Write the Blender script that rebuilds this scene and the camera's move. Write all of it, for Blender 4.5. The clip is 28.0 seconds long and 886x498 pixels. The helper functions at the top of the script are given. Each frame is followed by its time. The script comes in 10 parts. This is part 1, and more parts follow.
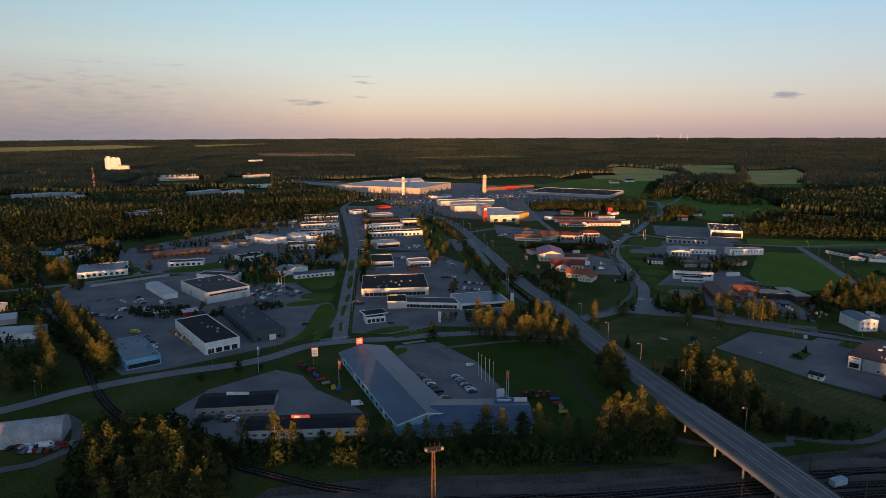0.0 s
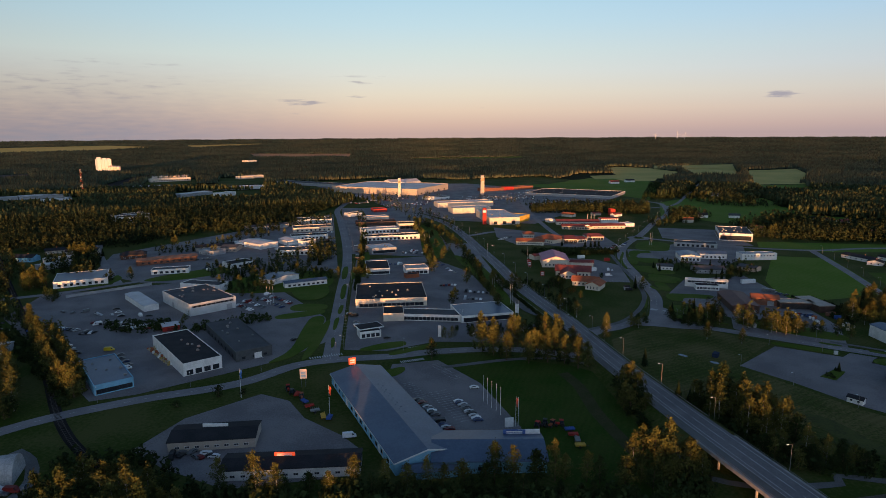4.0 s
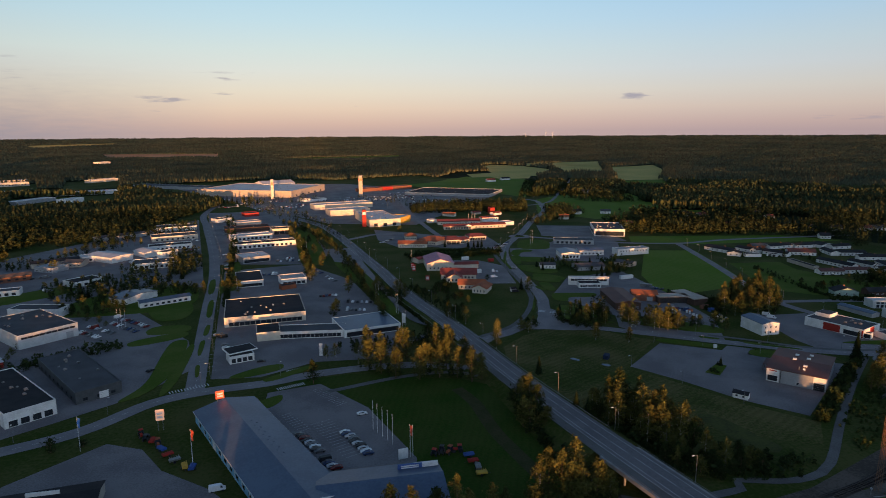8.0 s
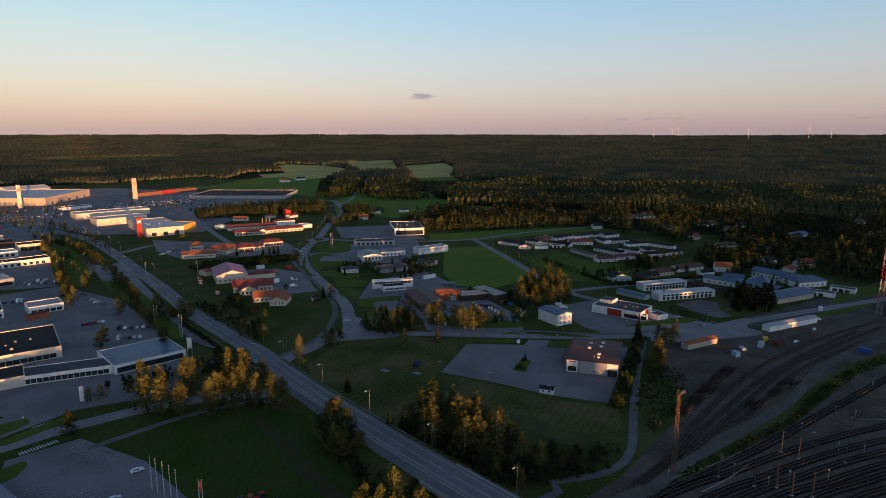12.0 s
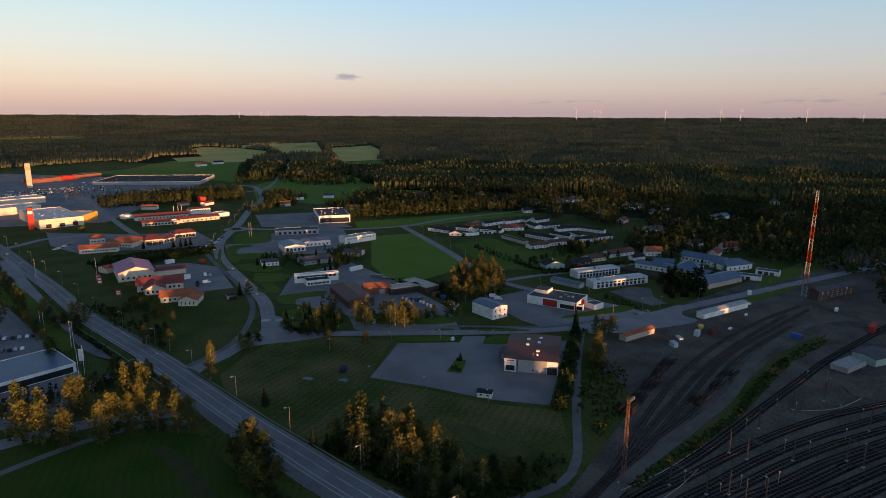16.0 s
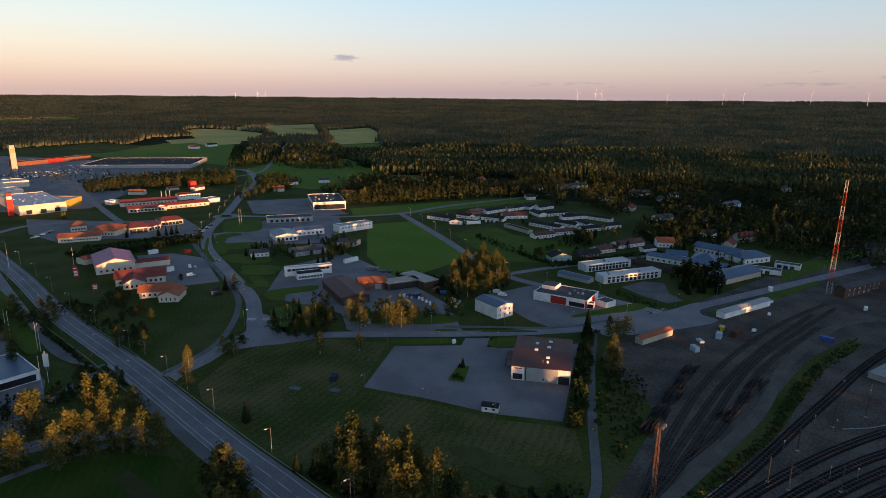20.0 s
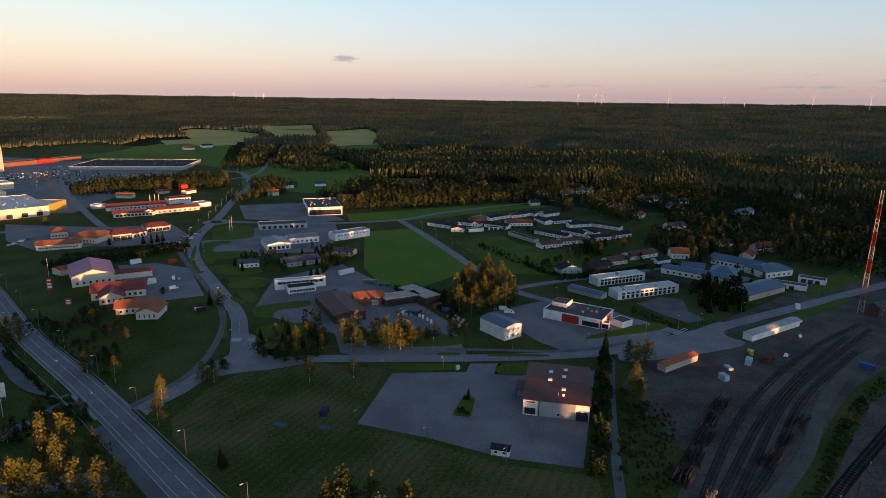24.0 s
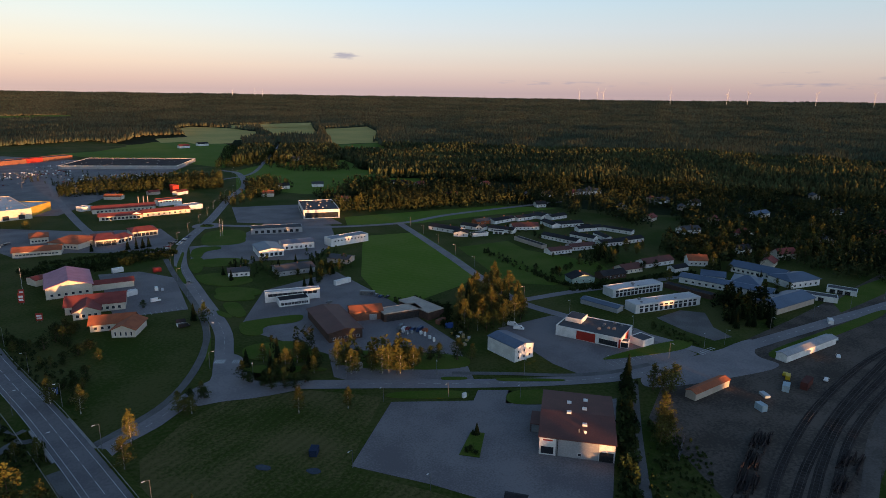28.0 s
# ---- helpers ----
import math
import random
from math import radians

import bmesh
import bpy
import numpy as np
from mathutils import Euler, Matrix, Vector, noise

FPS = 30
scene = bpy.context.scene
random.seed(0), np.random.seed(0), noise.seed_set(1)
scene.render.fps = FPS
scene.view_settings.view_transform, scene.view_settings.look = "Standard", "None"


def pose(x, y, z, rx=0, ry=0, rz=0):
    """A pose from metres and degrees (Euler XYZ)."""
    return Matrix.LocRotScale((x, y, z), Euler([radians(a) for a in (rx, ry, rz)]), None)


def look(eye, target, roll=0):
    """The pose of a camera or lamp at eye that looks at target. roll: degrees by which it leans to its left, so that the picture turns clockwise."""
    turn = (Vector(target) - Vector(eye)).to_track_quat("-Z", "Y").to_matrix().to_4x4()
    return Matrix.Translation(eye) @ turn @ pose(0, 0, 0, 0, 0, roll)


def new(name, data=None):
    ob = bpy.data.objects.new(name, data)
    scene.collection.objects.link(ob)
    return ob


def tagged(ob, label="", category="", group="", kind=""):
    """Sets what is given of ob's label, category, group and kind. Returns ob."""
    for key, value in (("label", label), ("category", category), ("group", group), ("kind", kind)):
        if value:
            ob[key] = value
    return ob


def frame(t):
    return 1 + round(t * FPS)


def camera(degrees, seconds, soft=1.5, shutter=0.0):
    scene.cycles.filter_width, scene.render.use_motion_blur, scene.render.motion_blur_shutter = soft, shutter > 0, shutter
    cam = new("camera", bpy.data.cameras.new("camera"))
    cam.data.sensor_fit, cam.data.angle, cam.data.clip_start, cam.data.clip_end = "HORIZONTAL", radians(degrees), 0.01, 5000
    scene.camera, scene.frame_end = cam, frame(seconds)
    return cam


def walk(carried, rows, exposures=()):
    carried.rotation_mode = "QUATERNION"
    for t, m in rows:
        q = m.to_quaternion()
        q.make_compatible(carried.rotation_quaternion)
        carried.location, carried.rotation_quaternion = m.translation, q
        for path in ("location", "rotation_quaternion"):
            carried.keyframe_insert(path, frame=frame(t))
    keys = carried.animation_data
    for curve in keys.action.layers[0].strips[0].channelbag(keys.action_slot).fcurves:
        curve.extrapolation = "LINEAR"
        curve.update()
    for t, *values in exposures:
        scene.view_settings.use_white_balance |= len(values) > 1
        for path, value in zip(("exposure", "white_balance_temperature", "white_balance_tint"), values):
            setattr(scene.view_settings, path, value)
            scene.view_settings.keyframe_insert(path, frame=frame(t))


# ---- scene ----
# ================= camera =================
cam = camera(70.78, 28.0, soft=0.8, shutter=0.3)
PATH = [
    (0, look((0.00, 0.00, 120.00), (-0.03, 393.32, 47.20), -0.18)),
    (1, look((-0.53, 8.04, 119.69), (-0.85, 401.38, 47.05), -0.23)),
    (2, look((-1.22, 15.63, 119.61), (-1.58, 408.97, 46.92), -0.25)),
    (2.5, look((-1.55, 19.31, 119.66), (-1.88, 412.64, 46.88), -0.30)),
    (4.5, look((-2.41, 33.44, 120.11), (3.65, 426.66, 47.03), -0.28)),
    (5, look((-2.65, 36.97, 120.10), (11.33, 429.97, 46.96), -0.32)),
    (6, look((-2.99, 44.09, 119.97), (27.55, 436.14, 46.72), -0.38)),
    (7, look((-2.68, 51.02, 119.97), (46.43, 441.09, 46.24), -0.38)),
    (7.5, look((-2.28, 54.21, 120.06), (58.02, 442.63, 45.95), -0.39)),
    (8, look((-1.71, 57.21, 120.18), (77.02, 442.32, 46.04), -0.31)),
    (9, look((-0.33, 63.55, 119.99), (110.82, 440.48, 45.36), -0.24)),
    (10, look((1.24, 69.58, 119.73), (142.93, 436.09, 44.96), -0.10)),
    (11, look((3.25, 74.93, 119.73), (173.45, 429.07, 44.79), 0.03)),
    (12, look((6.32, 80.32, 119.96), (203.22, 420.29, 44.79), 0.09)),
    (13, look((9.97, 85.77, 120.20), (231.31, 410.27, 44.65), 0.09)),
    (13.5, look((11.73, 88.50, 120.24), (243.87, 405.33, 44.52), 0.11)),
    (15.5, look((18.17, 99.72, 120.31), (252.89, 413.81, 41.23), 0.34)),
    (16, look((20.02, 102.47, 120.31), (253.90, 415.35, 34.25), 0.40)),
    (16.5, look((22.04, 105.21, 120.28), (254.88, 416.33, 25.49), 0.41)),
    (17, look((24.18, 108.09, 120.29), (256.63, 418.65, 22.73), 0.44)),
    (18, look((28.07, 114.33, 120.03), (260.90, 424.71, 22.79), 0.53)),
    (19, look((32.19, 120.45, 119.93), (265.26, 430.73, 22.93), 0.58)),
    (20, look((36.34, 126.39, 119.94), (269.55, 436.62, 23.14), 0.64)),
    (21, look((40.37, 132.57, 119.79), (273.76, 442.75, 23.27), 0.73)),
    (21.5, look((42.38, 135.70, 119.75), (275.87, 445.84, 23.33), 0.75)),
    (23.5, look((50.24, 148.14, 119.64), (284.23, 458.09, 23.83), 0.95)),
    (24, look((52.25, 151.28, 119.65), (286.27, 461.14, 23.63), 0.96)),
    (25, look((56.34, 157.51, 119.66), (290.33, 467.28, 23.25), 0.95)),
    (26, look((60.38, 163.74, 119.55), (294.41, 473.40, 22.88), 1.01)),
    (27, look((64.21, 169.84, 119.44), (298.23, 479.40, 22.48), 1.05)),
    (28, look((68.30, 175.90, 119.49), (302.08, 485.43, 21.81), 0.96)),
]
walk(cam, PATH, [(0, 0.0), (13.5, 0.04), (15.5, 0.09), (16, 0.16), (17, 0.28), (28, 0.31)])

# ================= light =================
SUN_UP = 1.6
world = bpy.data.worlds.new("evening_sky")
scene.world = world
world.use_nodes = True
wn, wl = world.node_tree.nodes, world.node_tree.links
wn.clear()
w_out, w_bg = wn.new("ShaderNodeOutputWorld"), wn.new("ShaderNodeBackground")
w_sky = wn.new("ShaderNodeTexSky")
w_sky.sky_type, w_sky.sun_disc = "NISHITA", False
w_sky.sun_elevation, w_sky.sun_rotation = radians(SUN_UP + 2), radians(180)
w_sky.altitude, w_sky.air_density, w_sky.dust_density, w_sky.ozone_density = 100, 1.0, 0.6, 1.5
w_co, w_sep, w_ramp = wn.new("ShaderNodeTexCoord"), wn.new("ShaderNodeSeparateXYZ"), wn.new("ShaderNodeValToRGB")
wl.new(w_co.outputs["Generated"], w_sep.inputs[0])
wl.new(w_sep.outputs["Z"], w_ramp.inputs["Fac"])
ramp = w_ramp.color_ramp
SKY = [(0.0, (0.555, 0.400, 0.388)), (0.012, (0.640, 0.455, 0.412)), (0.035, (0.755, 0.585, 0.490)), (0.06, (0.770, 0.680, 0.585)), (0.09, (0.715, 0.720, 0.690)),
       (0.12, (0.643, 0.730, 0.730)), (0.16, (0.534, 0.709, 0.796)), (0.22, (0.414, 0.654, 0.818)), (0.30, (0.210, 0.380, 0.590)), (0.5, (0.095, 0.185, 0.340)), (1.0, (0.048, 0.103, 0.205))]
while len(ramp.elements) < len(SKY):
    ramp.elements.new(0.5)
for el, (at, col) in zip(ramp.elements, SKY):
    el.position, el.color = at, (*col, 1)
w_mix = wn.new("ShaderNodeMix")
w_mix.data_type, w_mix.blend_type = "RGBA", "MIX"
w_mix.inputs["Factor"].default_value = 0.9
w_gain = wn.new("ShaderNodeMix")
w_gain.data_type, w_gain.blend_type = "RGBA", "MULTIPLY"
w_gain.inputs["Factor"].default_value = 1.0
w_gain.inputs["B"].default_value = (0.3, 0.3, 0.3, 1)
wl.new(w_sky.outputs[0], w_gain.inputs["A"])
wl.new(w_gain.outputs["Result"], w_mix.inputs["A"])
wl.new(w_ramp.outputs["Color"], w_mix.inputs["B"])


def sky_math(op, a, b=None):
    n = wn.new("ShaderNodeMath")
    n.operation = op
    for k, q in enumerate((a, b)):
        if q is None:
            continue
        if isinstance(q, (int, float)):
            n.inputs[k].default_value = q
        else:
            wl.new(q, n.inputs[k])
    return n.outputs[0]


# thin evening clouds: azimuth, height, half width, half height (degrees), density
CLOUDS = [(-12.2, 2.7, 2.8, 0.45, 0.95), (-6.8, 4.45, 1.5, 0.26, 0.9), (-7.4, 3.2, 1.3, 0.24, 0.8), (-12.6, 1.7, 1.4, 0.2, 0.65), (-6.5, 4.9, 3.6, 0.18, 0.6), (28.4, 2.9, 1.8, 0.5, 0.95),
          (3.7, 2.2, 2.4, 0.14, 0.45), (-30.0, 3.9, 14.0, 2.0, 0.45), (-27.0, 5.6, 9.0, 0.6, 0.4), (47.0, 0.9, 10.0, 0.45, 0.55), (67.0, 1.0, 7.0, 0.5, 0.6), (72.5, 1.5, 3.0, 0.7, 0.8), (66.0, 1.9, 2.4, 0.14, 0.6), (32.6, 2.3, 0.5, 0.2, 0.6)]
w_az = sky_math("MULTIPLY", sky_math("ARCTAN2", w_sep.outputs["X"], w_sep.outputs["Y"]), 57.296)
w_el = sky_math("MULTIPLY", sky_math("ARCSINE", w_sep.outputs["Z"]), 57.296)
w_vec, w_noise = wn.new("ShaderNodeCombineXYZ"), wn.new("ShaderNodeTexNoise")
wl.new(sky_math("MULTIPLY", w_az, 0.35), w_vec.inputs[0])
wl.new(sky_math("MULTIPLY", w_el, 2.2), w_vec.inputs[1])
wl.new(w_vec.outputs[0], w_noise.inputs["Vector"])
w_noise.inputs["Scale"].default_value, w_noise.inputs["Detail"].default_value = 1.6, 6
w_sum = None
for az, el, wa, we, dense in CLOUDS:
    da = sky_math("DIVIDE", sky_math("SUBTRACT", w_az, az), wa)
    de = sky_math("DIVIDE", sky_math("SUBTRACT", w_el, el), we)
    near = sky_math("SUBTRACT", 1.0, sky_math("ADD", sky_math("MULTIPLY", da, da), sky_math("MULTIPLY", de, de)))
    one = sky_math("MULTIPLY", sky_math("MAXIMUM", near, 0.0), dense)
    w_sum = one if w_sum is None else sky_math("MAXIMUM", w_sum, one)
w_thick = sky_math("MULTIPLY", sky_math("SUBTRACT", sky_math("ADD", sky_math("MULTIPLY", w_noise.outputs["Fac"], 3.0), w_sum), 2.0), 1.3)
w_cover = sky_math("MINIMUM", sky_math("MULTIPLY", sky_math("MINIMUM", sky_math("MAXIMUM", w_thick, 0.0), 1.0), sky_math("MULTIPLY", w_sum, 1.2)), 0.75)
w_cloud = wn.new("ShaderNodeMix")
w_cloud.data_type = "RGBA"
w_cloud.inputs["B"].default_value = (0.36, 0.33, 0.38, 1)
wl.new(w_cover, w_cloud.inputs["Factor"])
wl.new(w_mix.outputs["Result"], w_cloud.inputs["A"])
# a smooth grey-blue bank low over the north-west
w_side = sky_math("MINIMUM", sky_math("MAXIMUM", sky_math("DIVIDE", sky_math("SUBTRACT", -7.0, w_az), 20.0), 0.0), 1.0)
w_low = sky_math("MAXIMUM", sky_math("SUBTRACT", 1.0, sky_math("DIVIDE", sky_math("MAXIMUM", w_el, 0.0), 6.5)), 0.0)
w_bank = wn.new("ShaderNodeMix")
w_bank.data_type = "RGBA"
w_bank.inputs["B"].default_value = (0.33, 0.32, 0.375, 1)
wl.new(sky_math("MULTIPLY", sky_math("MULTIPLY", w_side, w_low), sky_math("ADD", 0.45, sky_math("MULTIPLY", w_noise.outputs["Fac"], 0.7))), w_bank.inputs["Factor"])
wl.new(w_cloud.outputs["Result"], w_bank.inputs["A"])
# the horizon turns from peach to lilac towards the east
w_turn = sky_math("MINIMUM", sky_math("MAXIMUM", sky_math("DIVIDE", sky_math("SUBTRACT", w_az, 4.0), 30.0), 0.0), 1.0)
w_lilac = wn.new("ShaderNodeMix")
w_lilac.data_type, w_lilac.blend_type = "RGBA", "MULTIPLY"
w_lilac.inputs["B"].default_value = (0.90, 0.95, 1.06, 1)
wl.new(w_turn, w_lilac.inputs["Factor"])
wl.new(w_bank.outputs["Result"], w_lilac.inputs["A"])
# the western sky glows round the setting sun, and the east is a little dimmer
w_west = sky_math("POWER", sky_math("MAXIMUM", sky_math("MULTIPLY", w_sep.outputs["Y"], -1.0), 0.0), 1.6)
w_glow = wn.new("ShaderNodeMix")
w_glow.data_type, w_glow.blend_type, w_glow.clamp_factor = "RGBA", "ADD", False
w_glow.inputs["B"].default_value = (0.80, 0.84, 0.95, 1)
wl.new(sky_math("MULTIPLY", sky_math("MULTIPLY", w_west, sky_math("SUBTRACT", 1.0, w_sep.outputs["Z"])), 0.80), w_glow.inputs["Factor"])
wl.new(w_lilac.outputs["Result"], w_glow.inputs["A"])
wl.new(w_glow.outputs["Result"], w_bg.inputs["Color"])
w_east = sky_math("MAXIMUM", w_sep.outputs["X"], 0.0)
w_west_side = sky_math("MAXIMUM", sky_math("MULTIPLY", w_sep.outputs["X"], -1.0), 0.0)
wl.new(sky_math("SUBTRACT", 1.0, sky_math("MULTIPLY", sky_math("ADD", sky_math("MULTIPLY", w_east, w_east), sky_math("MULTIPLY", w_west_side, sky_math("MULTIPLY", w_west_side, 2.6))), 0.22)), w_bg.inputs["Strength"])
wl.new(w_bg.outputs[0], w_out.inputs[0])

sun = new("sun", bpy.data.lights.new("sun", "SUN"))
sun.data.energy, sun.data.angle, sun.data.color = 9.5, radians(0.5), (1.0, 0.44, 0.16)
sun.matrix_world = look((0, -100 * math.cos(radians(SUN_UP)), 100 * math.sin(radians(SUN_UP))), (0, 0, 0))


# ================= materials =================
def material(name, col, col2=None, rough=0.8, metal=0.0, scale=0.5, fine=6.0, bump=0.0, spread=0.25, per_object=0.0, spec=0.18):
    """A surface of two tones, mottled at two scales of real size."""
    m = bpy.data.materials.new(name)
    m.use_nodes = True
    n, l = m.node_tree.nodes, m.node_tree.links
    b = n["Principled BSDF"]
    b.inputs["Roughness"].default_value, b.inputs["Metallic"].default_value = rough, metal
    b.inputs["Specular IOR Level"].default_value = spec
    col2 = col2 or tuple(c * (1 - spread) for c in col)
    geo = n.new("ShaderNodeNewGeometry")
    big, small = n.new("ShaderNodeTexNoise"), n.new("ShaderNodeTexNoise")
    big.inputs["Scale"].default_value, small.inputs["Scale"].default_value = scale, fine
    big.inputs["Detail"].default_value, small.inputs["Detail"].default_value = 4, 3
    for t in (big, small):
        l.new(geo.outputs["Position"], t.inputs["Vector"])
    add = n.new("ShaderNodeMath")
    add.operation = "MULTIPLY_ADD"
    add.inputs[1].default_value, add.inputs[2].default_value = 0.8, -0.4
    l.new(small.outputs["Fac"], add.inputs[0])
    both = n.new("ShaderNodeMath")
    both.operation = "ADD"
    l.new(big.outputs["Fac"], both.inputs[0])
    l.new(add.outputs[0], both.inputs[1])
    stretch = n.new("ShaderNodeMapRange")
    stretch.inputs["From Min"].default_value, stretch.inputs["From Max"].default_value = 0.36, 0.64
    l.new(both.outputs[0], stretch.inputs["Value"])
    mix = n.new("ShaderNodeMix")
    mix.data_type = "RGBA"
    mix.inputs["A"].default_value, mix.inputs["B"].default_value = (*col, 1), (*col2, 1)
    l.new(stretch.outputs["Result"], mix.inputs["Factor"])
    last = mix.outputs["Result"]
    if per_object:
        info, hue, span = n.new("ShaderNodeObjectInfo"), n.new("ShaderNodeHueSaturation"), n.new("ShaderNodeMapRange")
        span.inputs["To Min"].default_value, span.inputs["To Max"].default_value = 1 - per_object, 1 + per_object
        l.new(info.outputs["Random"], span.inputs["Value"])
        l.new(span.outputs["Result"], hue.inputs["Value"])
        l.new(last, hue.inputs["Color"])
        last = hue.outputs["Color"]
    l.new(last, b.inputs["Base Color"])
    if bump:
        bp = n.new("ShaderNodeBump")
        bp.inputs["Strength"].default_value, bp.inputs["Distance"].default_value = 0.6, bump
        l.new(small.outputs["Fac"], bp.inputs["Height"])
        l.new(bp.outputs["Normal"], b.inputs["Normal"])
    return m


def island_tones(m, amount, hue_amount=0.0):
    """Lets each loose piece of a joined mesh differ in tone."""
    n, l = m.node_tree.nodes, m.node_tree.links
    b = n["Principled BSDF"]
    src = b.inputs["Base Color"].links[0].from_socket
    geo, span, hue = n.new("ShaderNodeNewGeometry"), n.new("ShaderNodeMapRange"), n.new("ShaderNodeHueSaturation")
    span.inputs["To Min"].default_value, span.inputs["To Max"].default_value = 1 - amount, 1 + amount
    l.new(geo.outputs["Random Per Island"], span.inputs["Value"])
    l.new(span.outputs["Result"], hue.inputs["Value"])
    if hue_amount:
        hs = n.new("ShaderNodeMapRange")
        hs.inputs["To Min"].default_value, hs.inputs["To Max"].default_value = 0.5 - hue_amount, 0.5 + hue_amount * 0.6
        l.new(geo.outputs["Random Per Island"], hs.inputs["Value"])
        l.new(hs.outputs["Result"], hue.inputs["Hue"])
    l.new(src, hue.inputs["Color"])
    l.new(hue.outputs["Color"], b.inputs["Base Color"])
    return m


def glow(name, col, strength):
    m = bpy.data.materials.new(name)
    m.use_nodes = True
    b = m.node_tree.nodes["Principled BSDF"]
    b.inputs["Base Color"].default_value = (*col, 1)
    b.inputs["Emission Color"].default_value, b.inputs["Emission Strength"].default_value = (*col, 1), strength
    return m


GRASS = material("meadow_grass", (0.034, 0.054, 0.009), (0.074, 0.076, 0.024), 0.9, scale=0.03, fine=0.7, bump=0.2, spec=0.03)
LAWN = material("mown_lawn", (0.056, 0.096, 0.012), (0.086, 0.110, 0.022), 0.9, scale=0.05, fine=1.2, bump=0.1, spec=0.03)
DARKLAWN = material("dark_mown_grass", (0.028, 0.060, 0.008), (0.050, 0.068, 0.014), 0.9, scale=0.04, fine=1.0, bump=0.1, spec=0.03)
CROP = material("green_crop", (0.092, 0.155, 0.018), (0.120, 0.168, 0.030), 0.9, scale=0.02, fine=0.4, spec=0.03)
STUBBLE = material("pale_stubble", (0.50, 0.37, 0.12), (0.38, 0.32, 0.10), 0.95, scale=0.01, fine=0.2, spec=0.03)
ASPHALT = material("asphalt", (0.142, 0.128, 0.130), (0.212, 0.194, 0.190), 0.85, scale=0.05, fine=1.5, spec=0.12)
MAINTOP = material("main_road_asphalt", (0.132, 0.124, 0.128), (0.176, 0.164, 0.165), 0.85, scale=0.07, fine=1.0, spec=0.12)
ROADTOP = material("road_asphalt", (0.180, 0.167, 0.170), (0.232, 0.214, 0.212), 0.85, scale=0.07, fine=1.0, spec=0.12)
GRAVEL = material("yard_gravel", (0.118, 0.096, 0.078), (0.060, 0.051, 0.042), 0.95, scale=0.06, fine=0.9, bump=0.1, spec=0.06)
BALLAST = material("dark_ballast", (0.013, 0.012, 0.012), (0.024, 0.021, 0.020), 0.95, scale=0.08, fine=3.0, bump=0.1, spec=0.06)
MEADOW = material("mown_meadow", (0.044, 0.062, 0.012), (0.120, 0.104, 0.040), 0.9, scale=0.035, fine=0.9, bump=0.2, spec=0.03)


def swaths(m, angle, gap, amount):
    """Faint parallel mowing lines on a grass surface."""
    n, l = m.node_tree.nodes, m.node_tree.links
    b = n["Principled BSDF"]
    src = b.inputs["Base Color"].links[0].from_socket
    geo, turn, wave, mix = n.new("ShaderNodeNewGeometry"), n.new("ShaderNodeMapping"), n.new("ShaderNodeTexWave"), n.new("ShaderNodeMix")
    turn.inputs["Rotation"].default_value[2] = radians(angle)
    wave.inputs["Scale"].default_value, wave.inputs["Distortion"].default_value, wave.inputs["Detail"].default_value = 0.31 / gap, 14.0, 5
    wave.inputs["Detail Scale"].default_value = 0.15
    mix.data_type, mix.blend_type = "RGBA", "MULTIPLY"
    mix.inputs["Factor"].default_value = amount
    l.new(geo.outputs["Position"], turn.inputs["Vector"])
    l.new(turn.outputs["Vector"], wave.inputs["Vector"])
    l.new(src, mix.inputs["A"])
    l.new(wave.outputs["Color"], mix.inputs["B"])
    l.new(mix.outputs["Result"], b.inputs["Base Color"])
    return m


swaths(MEADOW, 62, 3.4, 0.18)
swaths(DARKLAWN, 20, 3.0, 0.08)
swaths(CROP, -30, 5.0, 0.10)
DITCH = material("bare_brown_soil", (0.062, 0.056, 0.026), (0.044, 0.050, 0.018), 0.95, scale=0.15, fine=1.2, bump=0.1, spec=0.04)
SOIL = material("dark_bare_soil", (0.052, 0.056, 0.022), (0.072, 0.080, 0.024), 0.95, scale=0.12, fine=0.9, bump=0.15, spec=0.04)
PATHTOP = material("path_gravel", (0.15, 0.145, 0.14), (0.11, 0.105, 0.10), 0.95, scale=0.1, fine=2.0, spec=0.06)
PAINT = material("road_paint", (0.55, 0.55, 0.53), (0.38, 0.38, 0.37), 0.8, scale=0.4, fine=3)
KERB = material("kerb_stone", (0.25, 0.25, 0.245), (0.18, 0.18, 0.18), 0.85, scale=1, fine=5)
FLOOR = material("forest_floor", (0.020, 0.026, 0.011), (0.012, 0.017, 0.008), 1.0, scale=0.01, fine=0.15, spec=0.02)
WHITE = material("white_sheet", (0.74, 0.74, 0.72), (0.60, 0.60, 0.58), 0.6, scale=0.3, fine=2)
CREAM = material("cream_render", (0.60, 0.55, 0.46), (0.51, 0.46, 0.38), 0.85, scale=0.3, fine=3)
PALEW = material("pale_grey_sheet", (0.55, 0.57, 0.57), (0.45, 0.47, 0.47), 0.6, scale=0.3, fine=2)
GREYW = material("grey_sheet", (0.34, 0.35, 0.36), (0.27, 0.28, 0.29), 0.6, scale=0.2, fine=2)
BEIGE = material("beige_sheet", (0.42, 0.37, 0.31), (0.36, 0.31, 0.26), 0.7, scale=0.3, fine=3)
BLUEW = material("light_blue_sheet", (0.20, 0.44, 0.60), (0.15, 0.34, 0.48), 0.6, scale=0.3, fine=3)
